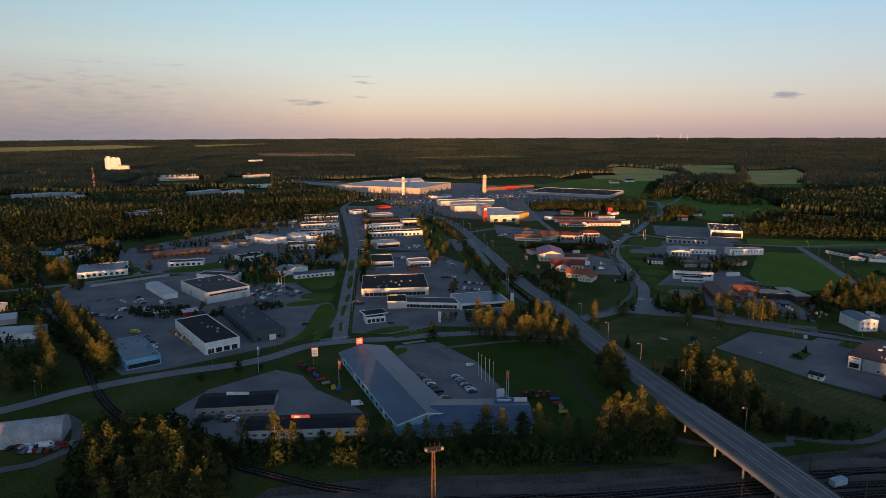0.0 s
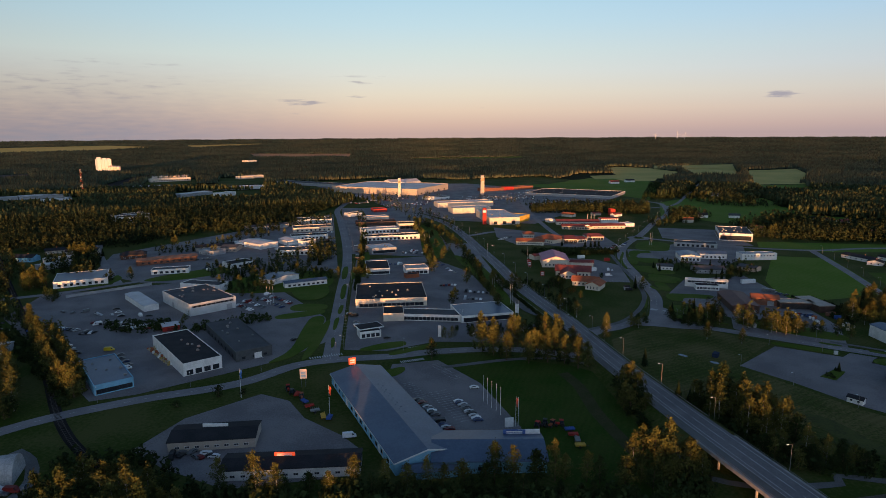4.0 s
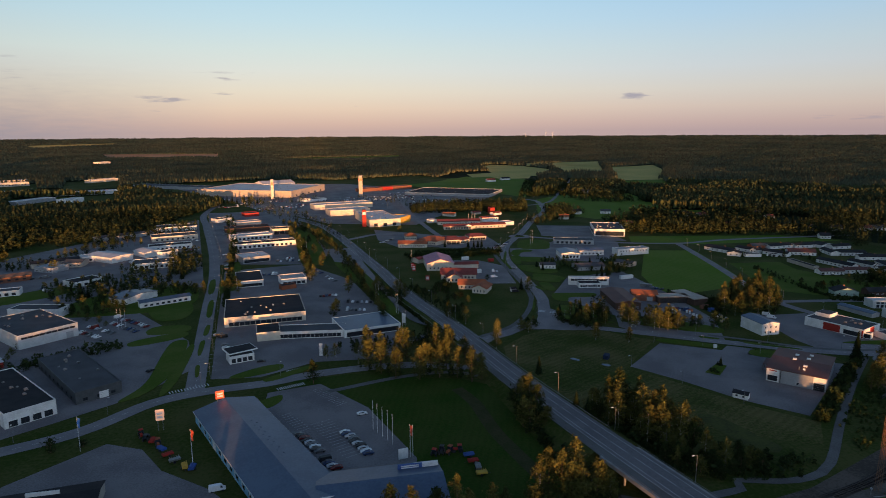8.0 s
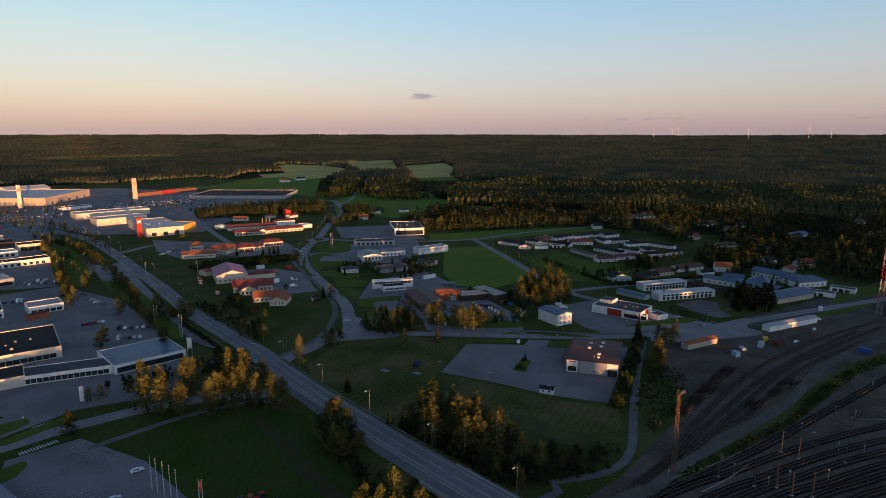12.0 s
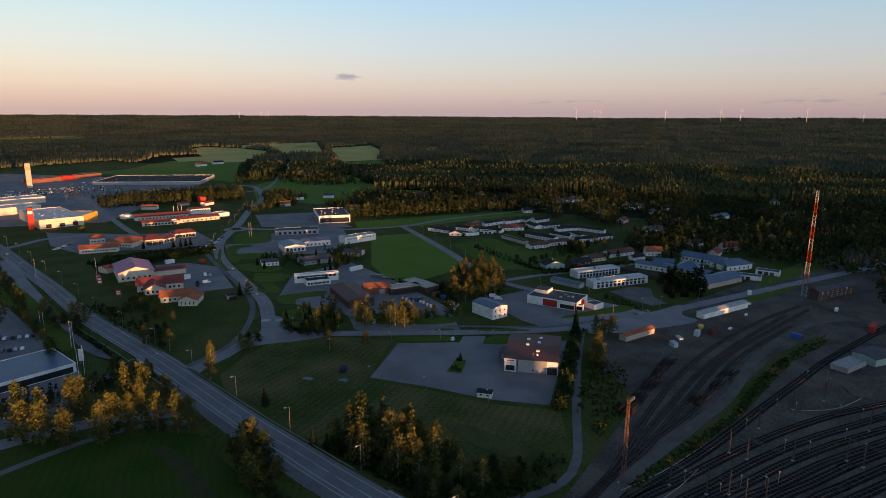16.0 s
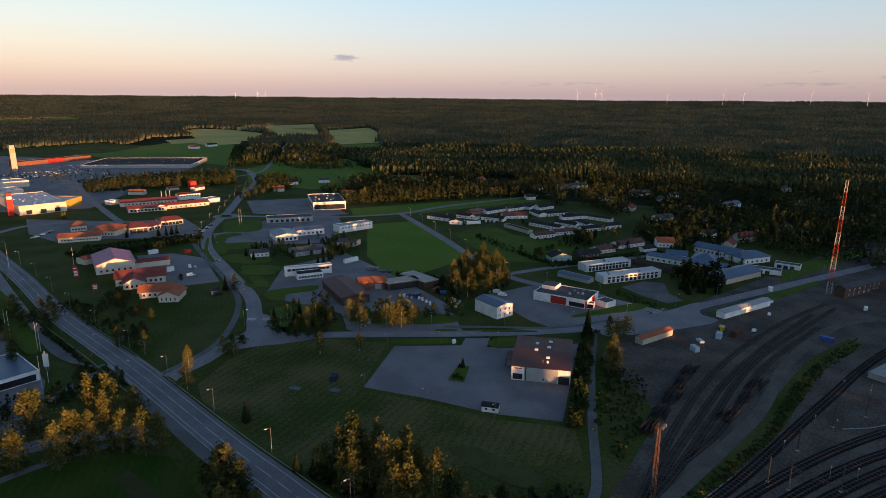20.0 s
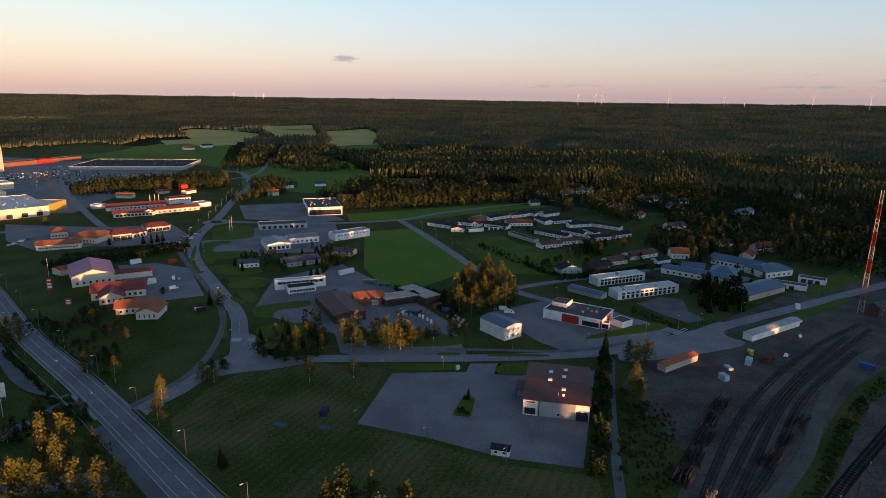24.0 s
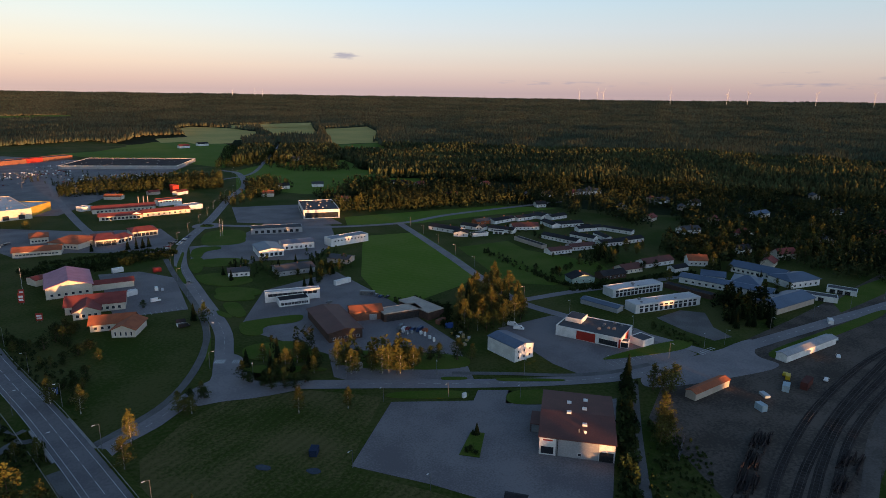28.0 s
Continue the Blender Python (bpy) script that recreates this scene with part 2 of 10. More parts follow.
BRICK = material("red_brick", (0.22, 0.10, 0.062), (0.16, 0.072, 0.048), 0.9, scale=0.6, fine=8)
CHARCOAL = material("charcoal_sheet", (0.085, 0.092, 0.098), (0.062, 0.068, 0.072), 0.65, scale=0.3, fine=3)
BROWNW = material("brown_timber", (0.10, 0.06, 0.045), (0.07, 0.045, 0.035), 0.85, scale=0.5, fine=5)
REDW = material("red_sheet", (0.36, 0.035, 0.025), (0.28, 0.03, 0.02), 0.7, scale=0.4, fine=4)
YELLOW = material("yellow_sheet", (0.55, 0.36, 0.06), (0.48, 0.30, 0.05), 0.6, scale=0.5, fine=4)
GREENW = material("pale_green_boards", (0.30, 0.40, 0.36), (0.24, 0.33, 0.30), 0.8, scale=0.5, fine=4)
FELT = material("black_roof_felt", (0.022, 0.023, 0.026), (0.034, 0.034, 0.037), 0.9, scale=0.15, fine=2, spec=0.12)
FELTG = material("grey_roof_felt", (0.085, 0.088, 0.095), (0.065, 0.067, 0.072), 0.9, scale=0.12, fine=2, spec=0.12)
BLUER = material("blue_grey_sheet_roof", (0.090, 0.125, 0.180), (0.070, 0.098, 0.148), 0.4, scale=0.08, fine=1.0)
BROWNR = material("brown_sheet_roof", (0.125, 0.052, 0.040), (0.098, 0.042, 0.034), 0.6, scale=0.15, fine=2)
REDR = material("red_tile_roof", (0.22, 0.055, 0.045), (0.17, 0.043, 0.036), 0.75, scale=0.2, fine=3)
PINKR = material("pink_sheet_roof", (0.42, 0.19, 0.26), (0.34, 0.15, 0.21), 0.6, scale=0.2, fine=3)
TILER = material("orange_tile_roof", (0.34, 0.11, 0.05), (0.26, 0.085, 0.042), 0.8, scale=0.25, fine=4)
TANR = material("tan_sheet_roof", (0.20, 0.125, 0.085), (0.15, 0.095, 0.066), 0.7, scale=0.2, fine=3)
WHITER = material("pale_sheet_roof", (0.50, 0.50, 0.51), (0.40, 0.40, 0.41), 0.55, scale=0.1, fine=1.5)
GLASS = material("dark_window_glass", (0.030, 0.036, 0.045), (0.020, 0.024, 0.03), 0.12, scale=0.2, fine=1, spec=0.35)
FRAME = material("white_frame", (0.70, 0.70, 0.69), (0.6, 0.6, 0.59), 0.6, scale=1, fine=5)
DARKM = material("dark_metal", (0.045, 0.045, 0.048), (0.03, 0.03, 0.032), 0.5, metal=0.3, scale=1, fine=8)
STEEL = material("galvanised_steel", (0.26, 0.26, 0.26), (0.18, 0.18, 0.18), 0.45, metal=0.6, scale=1, fine=8)
RUST = material("rusty_steel", (0.20, 0.115, 0.065), (0.13, 0.075, 0.045), 0.85, metal=0.1, scale=1, fine=8)
RAIL = material("worn_rail", (0.09, 0.078, 0.072), (0.06, 0.052, 0.046), 0.8, metal=0.1, scale=1, fine=8)
SLEEPER = material("old_sleeper", (0.070, 0.064, 0.058), (0.042, 0.036, 0.032), 0.95, scale=0.5, fine=6)
CONCRETE = material("concrete", (0.32, 0.31, 0.30), (0.24, 0.235, 0.23), 0.9, scale=0.4, fine=4)
BARK = material("pine_bark", (0.12, 0.075, 0.05), (0.075, 0.05, 0.035), 0.95, scale=2, fine=12)
BIRCHBARK = material("birch_bark", (0.50, 0.47, 0.43), (0.12, 0.11, 0.10), 0.9, scale=1.5, fine=6)
LEAF = island_tones(material("birch_leaves", (0.098, 0.098, 0.025), (0.048, 0.056, 0.016), 0.75, scale=0.15, fine=1.5, per_object=0.2, spec=0.06), 0.3, 0.03)
WEED = island_tones(material("rough_weeds", (0.052, 0.072, 0.022), (0.030, 0.046, 0.015), 0.9, scale=0.2, fine=1.5, spec=0.04), 0.3, 0.02)
LEAFD = island_tones(material("alder_leaves", (0.032, 0.046, 0.014), (0.019, 0.030, 0.010), 0.8, scale=0.2, fine=1.5, per_object=0.2, spec=0.06), 0.3, 0.02)
NEEDLE = island_tones(material("spruce_needles", (0.017, 0.026, 0.010), (0.010, 0.017, 0.007), 0.9, scale=0.2, fine=2, per_object=0.2, spec=0.03), 0.3, 0.02)
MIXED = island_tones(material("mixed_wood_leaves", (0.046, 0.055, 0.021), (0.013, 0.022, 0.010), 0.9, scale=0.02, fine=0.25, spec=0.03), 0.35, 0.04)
# Middle ring is toned below the far woods, its shade put into the colour.
MIDWOODS = island_tones(material("shaded_mid_woods_tone", (0.060, 0.066, 0.026), (0.024, 0.034, 0.016), 0.95, scale=0.006, fine=0.08, spec=0.02), 0.35, 0.04)
# Far tone is paler and bluer than the near woods: haze mixed into it.
WOODS = island_tones(material("far_conifers_haze_tint", (0.086, 0.092, 0.052), (0.046, 0.062, 0.038), 0.95, scale=0.004, fine=0.05, spec=0.02), 0.35, 0.04)


# ================= mesh helpers =================
def mesh(name, v, f, mats, idx=None, smooth=False):
    me = bpy.data.meshes.new(name)
    me.from_pydata(v, [], f)
    for m in mats if isinstance(mats, (list, tuple)) else [mats]:
        me.materials.append(m)
    if idx is not None:
        me.polygons.foreach_set("material_index", idx)
    if smooth:
        me.shade_smooth()
    return me


def part(name, me, parent, at=(0, 0, 0), rz=0.0, label=""):
    ob = new(name, me)
    ob.parent = parent
    ob.matrix_basis = pose(*at, 0, 0, rz)
    return tagged(ob, label)


def thing(name, x, y, z=0.0, rz=0.0, label="", category="", group="", kind=""):
    return tagged_at(new(name), x, y, z, rz, label, category, group, kind)


def tagged_at(ob, x, y, z, rz, label, category, group="", kind=""):
    ob.matrix_basis = pose(x, y, z, 0, 0, rz)
    return tagged(ob, label, category, group, kind)


def box(v, f, x0, y0, z0, x1, y1, z1, bevel=0.0):
    """A block; its upper edges are chamfered where bevel is given."""
    n, b = len(v), bevel
    v += [(x0, y0, z0), (x1, y0, z0), (x1, y1, z0), (x0, y1, z0)]
    if b:
        v += [(x0, y0, z1 - b), (x1, y0, z1 - b), (x1, y1, z1 - b), (x0, y1, z1 - b)]
        v += [(x0 + b, y0 + b, z1), (x1 - b, y0 + b, z1), (x1 - b, y1 - b, z1), (x0 + b, y1 - b, z1)]
        rings = (0, 4)
    else:
        v += [(x0, y0, z1), (x1, y0, z1), (x1, y1, z1), (x0, y1, z1)]
        rings = (0,)
    for r in rings:
        f += [(n + r + i, n + r + (i + 1) % 4, n + r + 4 + (i + 1) % 4, n + r + 4 + i) for i in range(4)]
    t = n + (8 if b else 4)
    f += [(t, t + 1, t + 2, t + 3), (n + 3, n + 2, n + 1, n)]


def boxes(name, mats, *blocks, bevel=0.0):
    v, f = [], []
    for b in blocks:
        box(v, f, *b, bevel=bevel)
    return mesh(name, v, f, mats)


def tube(v, f, a, b, r0, r1, sides=6):
    a, b = Vector(a), Vector(b)
    q = (b - a).to_track_quat("Z", "Y")
    n = len(v)
    for p, r in ((a, r0), (b, r1)):
        v += [tuple(p + q @ Vector((r * math.cos(6.2832 * k / sides), r * math.sin(6.2832 * k / sides), 0))) for k in range(sides)]
    f += [(n + k, n + (k + 1) % sides, n + sides + (k + 1) % sides, n + sides + k) for k in range(sides)]
    f += [tuple(n + sides + k for k in range(sides)), tuple(n + k for k in reversed(range(sides)))]


def spline(pts, step=6.0):
    """A smooth line through a few points."""
    p = [Vector((*q, 0)) if len(q) == 2 else Vector(q) for q in pts]
    p = [2 * p[0] - p[1]] + p + [2 * p[-1] - p[-2]]
    out = []
    for a, b, c, d in zip(p, p[1:], p[2:], p[3:]):
        k = max(1, int((c - b).length / step))
        for i in range(k):
            t = i / k
            out.append(0.5 * (2 * b + (c - a) * t + (2 * a - 5 * b + 4 * c - d) * t * t + (3 * b - a - 3 * c + d) * t ** 3))
    return out + [p[-2]]


def sides_of(line, off):
    out = []
    for i, p in enumerate(line):
        d = line[min(i + 1, len(line) - 1)] - line[max(i - 1, 0)]
        n = Vector((-d.y, d.x, 0)).normalized()
        out.append(p + n * off)
    return out


def ribbon(name, pts, width, z, mat, label, category="road", kind="structure", skirt=0.0, parent=None, step=6.0):
    z += 0.08
    line = spline(pts, step)
    a, b = sides_of(line, width / 2), sides_of(line, -width / 2)
    n = len(line)
    v = [(p.x, p.y, p.z + z) for p in a] + [(p.x, p.y, p.z + z) for p in b]
    f = [(i, n + i, n + i + 1, i + 1) for i in range(n - 1)]
    if skirt:
        v += [(p.x, p.y, p.z + z - skirt) for p in a] + [(p.x, p.y, p.z + z - skirt) for p in b]
        f += [(i, i + 1, 2 * n + i + 1, 2 * n + i) for i in range(n - 1)]
        f += [(n + i, 3 * n + i, 3 * n + i + 1, n + i + 1) for i in range(n - 1)]
    ob = new(name, mesh(name, v, f, mat))
    if parent:
        ob.parent = parent
        return ob
    return tagged(ob, label, category, "", kind)


def dashes(name, pts, z, on, off, width, parent, shift=0.0):
    """Painted line pieces laid along a road."""
    line = sides_of(spline(pts, 1.5), shift)
    v, f, run = [], [], 0.0
    for a, b in zip(line, line[1:]):
        run += (b - a).length
        if off == 0 or run % (on + off) < on:
            d = (b - a).normalized()
            nn = Vector((-d.y, d.x, 0)) * width / 2
            k = len(v)
            v += [(q.x, q.y, q.z + z) for q in (a - nn, b - nn, b + nn, a + nn)]
            f.append((k, k + 1, k + 2, k + 3))
    ob = new(name, mesh(name, v, f, PAINT))
    ob.parent = parent
    return ob


LAYER = [0.0]


def plate(name, pts, z, mat, label, category="ground", smooth=True, thick=0.0, kind="structure"):
    """A flat area with a given outline, each laid a little above the one before."""
    LAYER[0] += 0.002
    z += LAYER[0]
    line = [Vector((*p, 0)) for p in pts]
    for _ in range(3 if smooth else 0):
        line = [q for a, b in zip(line, line[1:] + line[:1]) for q in (a.lerp(b, 0.22), a.lerp(b, 0.78))]
    if sum(a.x * b.y - a.y * b.x for a, b in zip(line, line[1:] + line[:1])) < 0:
        line.reverse()
    bm = bmesh.new()
    vs = [bm.verts.new((p.x, p.y, z)) for p in line]
    bm.faces.new(vs)
    if thick:
        lo = [bm.verts.new((p.x, p.y, z - thick)) for p in line]
        for i in range(len(vs)):
            j = (i + 1) % len(vs)
            bm.faces.new((lo[i], lo[j], vs[j], vs[i]))
    bmesh.ops.triangulate(bm, faces=[q for q in bm.faces if len(q.verts) > 4])
    me = bpy.data.meshes.new(name)
    bm.to_mesh(me)
    bm.free()
    me.materials.append(mat)
    return tagged(new(name, me), label, category, "", kind)


# ================= ground =================
def land_height(x, y):
    """Flat round the town, rising gently to the wooded skyline in the north."""
    d = math.hypot(x, y - 80)
    if y < -200:
        return 0.0
    east = min(1.0, max(0.0, (x / max(y, 1.0) - 1.2) / 1.2))
    return (78.0 + 15.0 * east) * max(0.0, (d - 2600) / 2250) ** 1.35


def build_ground():
    v, f = [(60.0, 80.0, -0.05)], []
    radii = [120, 300, 600, 1000, 1400, 1800, 2200] + [2200 + 150 * k for k in range(1, 19)]
    n = 96
    for r in radii:
        for k in range(n):
            a = 6.28318 * k / n
            x, y = r * math.cos(a), 80 + r * math.sin(a)
            v.append((x, y, land_height(x, y) - 0.05))
    f += [(0, 1 + k, 1 + (k + 1) % n) for k in range(n)]
    for j in range(len(radii) - 1):
        a, b = 1 + j * n, 1 + (j + 1) * n
        f += [(a + k, b + k, b + (k + 1) % n, a + (k + 1) % n) for k in range(n)]
    ob = new("ground", mesh("ground", v, f, FLOOR, smooth=True))
    return tagged(ob, "dark mossy ground under woods reaching the skyline", "ground", "", "structure")


build_ground()
# ----- open land -----
plate("town_ground", [(-145.1, 185.1), (-514.9, 714.9), (-374.8, 686), (-330.6, 813.6), (-224.4, 865), (-179.9, 1076.2), (-410.2, 1600.8), (-132.6, 1756.2), (283.7, 1784), (422.2, 1430.2), (446.4, 1076.1), (389.2, 808.3), (515.1, 715.3)] + [(620.0, 560.0), (760.0, 380.0), (620.0, 250.0), (470.0, 60.0), (300.0, -160.0), (-300.0, -160.0)], 0.0, GRASS, "rough dark green meadow grass between the lots", "grass", smooth=False)
plate("green_field", [(324.1, 627.5), (373.2, 614.6), (348.7, 528.6), (331.8, 478.6), (298.3, 470), (267.5, 462.7), (249.4, 471.8), (264.6, 525.6)], 0.03, CROP, "bright green crop field beside the street", "field", smooth=False)
plate("green_field", [(367.3, 552.9), (416.3, 547.3), (407.4, 516.2), (426, 461.5), (414.8, 439.1), (356.8, 439.2), (335.2, 460.7)], 0.03, LAWN, "mown green field in front of low houses", "field", smooth=False)
plate("green_field", [(350.1, 708.9), (441.2, 692.3), (523.2, 676.8), (562.7, 629.6), (483.1, 640.4), (393.5, 646.1), (334.6, 674.6)], 0.03, CROP, "narrow green field along the road", "field", smooth=False)
plate("green_field", [(176.4, 1495), (258, 1513.1), (400.2, 1699.2), (523.3, 1585), (498, 1440.5), (377.8, 1148.1), (328.7, 1286.9), (245.4, 1387.5)], 0.03, CROP, "green field behind the retail park", "field", smooth=False)
plate("green_field", [(432.5, 1112.7), (527.1, 1003), (443.9, 840.5), (376, 854.7), (349.8, 903.3)], 0.03, CROP, "green paddock by the farmhouses", "field", smooth=False)
plate("stubble_field", [(422.7, 1791.7), (657, 1879.8), (540.1, 1594.4), (397, 1587.8)], 0.03, STUBBLE, "pale harvested stubble field", "field", smooth=False)
plate("stubble_field", [(828.4, 2181.7), (1020.2, 2200.8), (837.6, 1774.9), (693.8, 1725.5)], 0.03, STUBBLE, "pale harvested stubble field", "field", smooth=False)
plate("stubble_field", [(984, 2018.7), (1123.9, 2018.7), (885.7, 1612.2), (854.1, 1466.8), (733.2, 1477.2)], 0.03, STUBBLE, "pale harvested stubble field", "field", smooth=False)
plate("green_field", [(725.3, 1462.1), (844.6, 1451.2), (747.5, 1269.4), (657.5, 1293.6)], 0.03, CROP, "far green field among the woods", "field", smooth=False)


def far_field(name, pts, mat, label):
    """An open strip laid on the rising land."""
    bm = bmesh.new()
    bm.faces.new([bm.verts.new((x, y, 0)) for x, y in pts])
    bmesh.ops.triangulate(bm, faces=bm.faces)
    bmesh.ops.subdivide_edges(bm, edges=bm.edges, cuts=5, use_grid_fill=True)
    for q in bm.verts:
        q.co.z = land_height(q.co.x, q.co.y) + 1.5
    me = bpy.data.meshes.new(name)
    bm.to_mesh(me)
    bm.free()
    me.materials.append(mat)
    tagged(new(name, me), label, "field", "", "structure")
    OPEN_LAND.append(pts)


OPEN_LAND = []
CLEARCUT = material("clear_cut_sand", (0.40, 0.20, 0.09), (0.30, 0.16, 0.08), 0.95, scale=0.01, fine=0.2)
far_field("far_field", [(-2525.5, 3430.1), (-2033.8, 3901.3), (-1650.2, 3818.1), (-1822.9, 3492.1), (-2260.6, 3065.8)], STUBBLE, "long pale field on the plain")
far_field("far_field", [(-1591.3, 4015.7), (-1199.7, 4284.9), (-1149, 4101.6), (-1470.6, 3794.3)], STUBBLE, "thin pale field near the skyline")
far_field("clear_cut", [(-995.7, 3333.2), (-463.5, 3326.4), (-425.2, 3048.6), (-891, 3071.7)], CLEARCUT, "sandy orange clear-cut strip in the woods")
far_field("far_field", [(-142, 2954.6), (400.7, 3051.9), (382.6, 2912.9), (-110.5, 2825.6)], CROP, "narrow green clearing in the woods")
far_field("far_field", [(753.2, 2286.4), (1093.6, 2356.1), (984.8, 2119.6), (711.2, 2099.9)], STUBBLE, "pale clearing among the woods")
far_field("far_field", [(166.8, 2932), (402.4, 2994.1), (389.9, 2894.7), (162.9, 2841.9)], CROP, "narrow green clearing in the woods")
far_field("far_field", [(-1365.1, 1934), (-1274.3, 1983.1), (-1149.9, 1813.1), (-1187.4, 1679.5)], GRAVEL, "bare yard among the woods")
far_field("rail_corridor", [(-797.1, 1485.8), (-865.6, 1799.4), (-853.1, 2089.7), (-804.1, 1990.7), (-784.5, 1660.4), (-707.2, 1374.5)], BALLAST, "dark railway corridor through the woods")



def clearing(pts, mat, label):
    plate("clearing", pts, 0.03, mat, label, "field", smooth=False)
    OPEN_LAND.append(pts)


clearing([(555.7, 2138.9), (631.9, 2265.4), (712.2, 2155.0), (734.8, 1928.2), (607.8, 1671.4), (488.8, 1707.7)], STUBBLE, "pale harvested field before the woods")
clearing([(740.9, 1927.9), (802.3, 2031.2), (894.8, 1880.6), (778.4, 1679.2), (711.3, 1713.6)], STUBBLE, "pale harvested field between tree lines")
clearing([(960.1, 1978.9), (1169.3, 2080.3), (1062.1, 1834.5), (852.4, 1484.9), (723.4, 1466.1)], STUBBLE, "pale stubble field with a green edge")
clearing([(706.8, 1455.1), (839.2, 1461.6), (770.9, 1325.7), (660.1, 1301.2)], CROP, "green strip below the stubble field")
clearing([(332.0, 1638.9), (458.8, 1678.0), (470.3, 1430.1), (393.4, 1310.4), (263.4, 1296.4)], CROP, "broad green field behind the car parks")
clearing([(444.7, 1144.8), (594.4, 1169.6), (574.0, 1086.4), (503.8, 1056.7), (429.6, 1077.6)], CROP, "narrow green paddock among trees")
clearing([(396.2, 1053.6), (555.8, 1025.4), (540.7, 950.4), (450.5, 942.8), (380.7, 985.5)], CROP, "green paddock along the country road")
clearing([(-680.1, 1440.7), (-574.5, 1517.6), (-660.3, 1735.1), (-781.2, 1718.5)], GRASS, "mown grass round the white works")
clearing([(-467.3, 1120.8), (-323.7, 1165.6), (-392.6, 1400.2), (-554.6, 1349.6)], GRASS, "gravel yards among the works")
clearing([(-528.6, 1515.8), (-431.6, 1583.1), (-505.5, 1846.0), (-612.4, 1778.4)], GRASS, "mown grass round the far works")
clearing([(-799.2, 1093.6), (-617.4, 1088.5), (-707.1, 1254.1), (-927.7, 1273.0)], GRASS, "yards at the edge of the town")
clearing([(379.9, 1104.7), (452.6, 1173.5), (522.9, 1186.6), (570.6, 1099.1), (549.6, 1025.2), (451.0, 904.7), (361.6, 880.4), (310.5, 899.1)], CROP, "green paddocks round the farmhouses")
clearing([(481.2, 967.8), (576.0, 897.9), (484, 792), (412, 850)], CROP, "green lawns between the groves")
plate("meadow", [(116.8, 397), (134.4, 405.2), (166.2, 394.7), (187.7, 372.6), (161.5, 346.2), (152.1, 335.7), (168, 311.2), (181.2, 285.8), (198.2, 266.4), (200.7, 262.8), (186.2, 245.2), (96.5, 304.4), (91.3, 341.1), (99, 380.4)], 0.02, MEADOW, "mown olive meadow with faint swath lines", "grass", smooth=False)
plate("meadow", [(-18.2, 355), (12.8, 358.4), (66.5, 339.3), (76.9, 329.7), (80.9, 283.8), (81.3, 257.3), (72.7, 213.6), (38.5, 230), (4.2, 315.8)], 0.02, DARKLAWN, "dark green mown field behind the flag poles", "grass", smooth=False)

# ----- asphalt lots -----
plate("parking_lot", [(154.2, 337.5), (188.2, 366.9), (215.6, 349), (223, 355), (233.3, 347.8), (224.6, 340), (240.3, 328.4), (264.4, 317), (201.1, 269), (183.8, 288.6), (170, 314)], 0.05, ASPHALT, "wide empty asphalt lot beside the brown-roofed hall", "parking lot", smooth=False)
plate("parking_lot", [(-28.7, 317.7), (-27.5, 343.1), (-3.2, 348.8), (17.3, 317.3), (31.3, 270.1), (30.3, 261), (-3.8, 266)], 0.05, ASPHALT, "asphalt lot with bays beside the blue hall", "parking lot", smooth=False)
plate("yard", [(-121.6, 253.6), (-112, 280.9), (-86.2, 306), (-71.3, 298.2), (-60.6, 280.5), (-42.1, 264.5), (-33.1, 252.9), (-42, 232.5), (-76.3, 225.9), (-104.1, 240.3)], 0.05, ASPHALT, "asphalt yard between the dark-roofed sheds", "yard", smooth=False)
plate("yard", [(-217.7, 357), (-293.7, 432.8), (-304.5, 492.4), (-222.7, 528.2), (-169.8, 548), (-122.9, 499.7), (-78.4, 430.4), (-66.7, 383.4), (-87.9, 350.6), (-111.8, 331.6), (-144.9, 306.5), (-163, 299)], 0.04, ASPHALT, "asphalt yards round the warehouses", "yard", smooth=False)
plate("yard", [(-56.2, 366.1), (-66.6, 462.2), (-82.6, 621.4), (-14.1, 635.7), (24, 564.6), (47.7, 421.6), (42.8, 376.4), (-5.2, 379.2), (-32.5, 363.7)], 0.04, ASPHALT, "asphalt forecourts of the roadside shops", "yard", smooth=False)
plate("yard", [(-98.7, 653.3), (-161.3, 1050), (-41.7, 1046.7), (10.1, 686.3), (-2.4, 632.4)], 0.03, ASPHALT, "asphalt forecourts of the far shops", "yard", smooth=False)
plate("yard", [(-308, 569.6), (-335.5, 657.4), (-272.3, 773.8), (-162.9, 972.5), (-91.3, 566.4), (-136.3, 516.2), (-249.4, 533)], 0.03, ASPHALT, "asphalt yards of the small industry area", "yard", smooth=False)
plate("parking_lot", [(-308.2, 1524.1), (64.6, 1544.5), (341.3, 1208.9), (126.2, 857.1), (13.2, 895.1), (-161.2, 1236.4)], 0.03, ASPHALT, "large grey parking area of the retail park", "parking lot", smooth=False)
plate("rail_yard_ground", [(-300.0, -150.0), (-60.0, 196.0), (-20.0, 203.0), (40.0, 205.0), (95.0, 211.0), (160.0, 222.0), (235.0, 250.0), (262.0, 300.0), (300.0, 318.0), (420.0, 320.0), (620.0, 330.0), (800.0, 300.0), (800.0, -150.0)], 0.02, GRAVEL, "bare gravel ground of the rail yard", "ground", smooth=False)
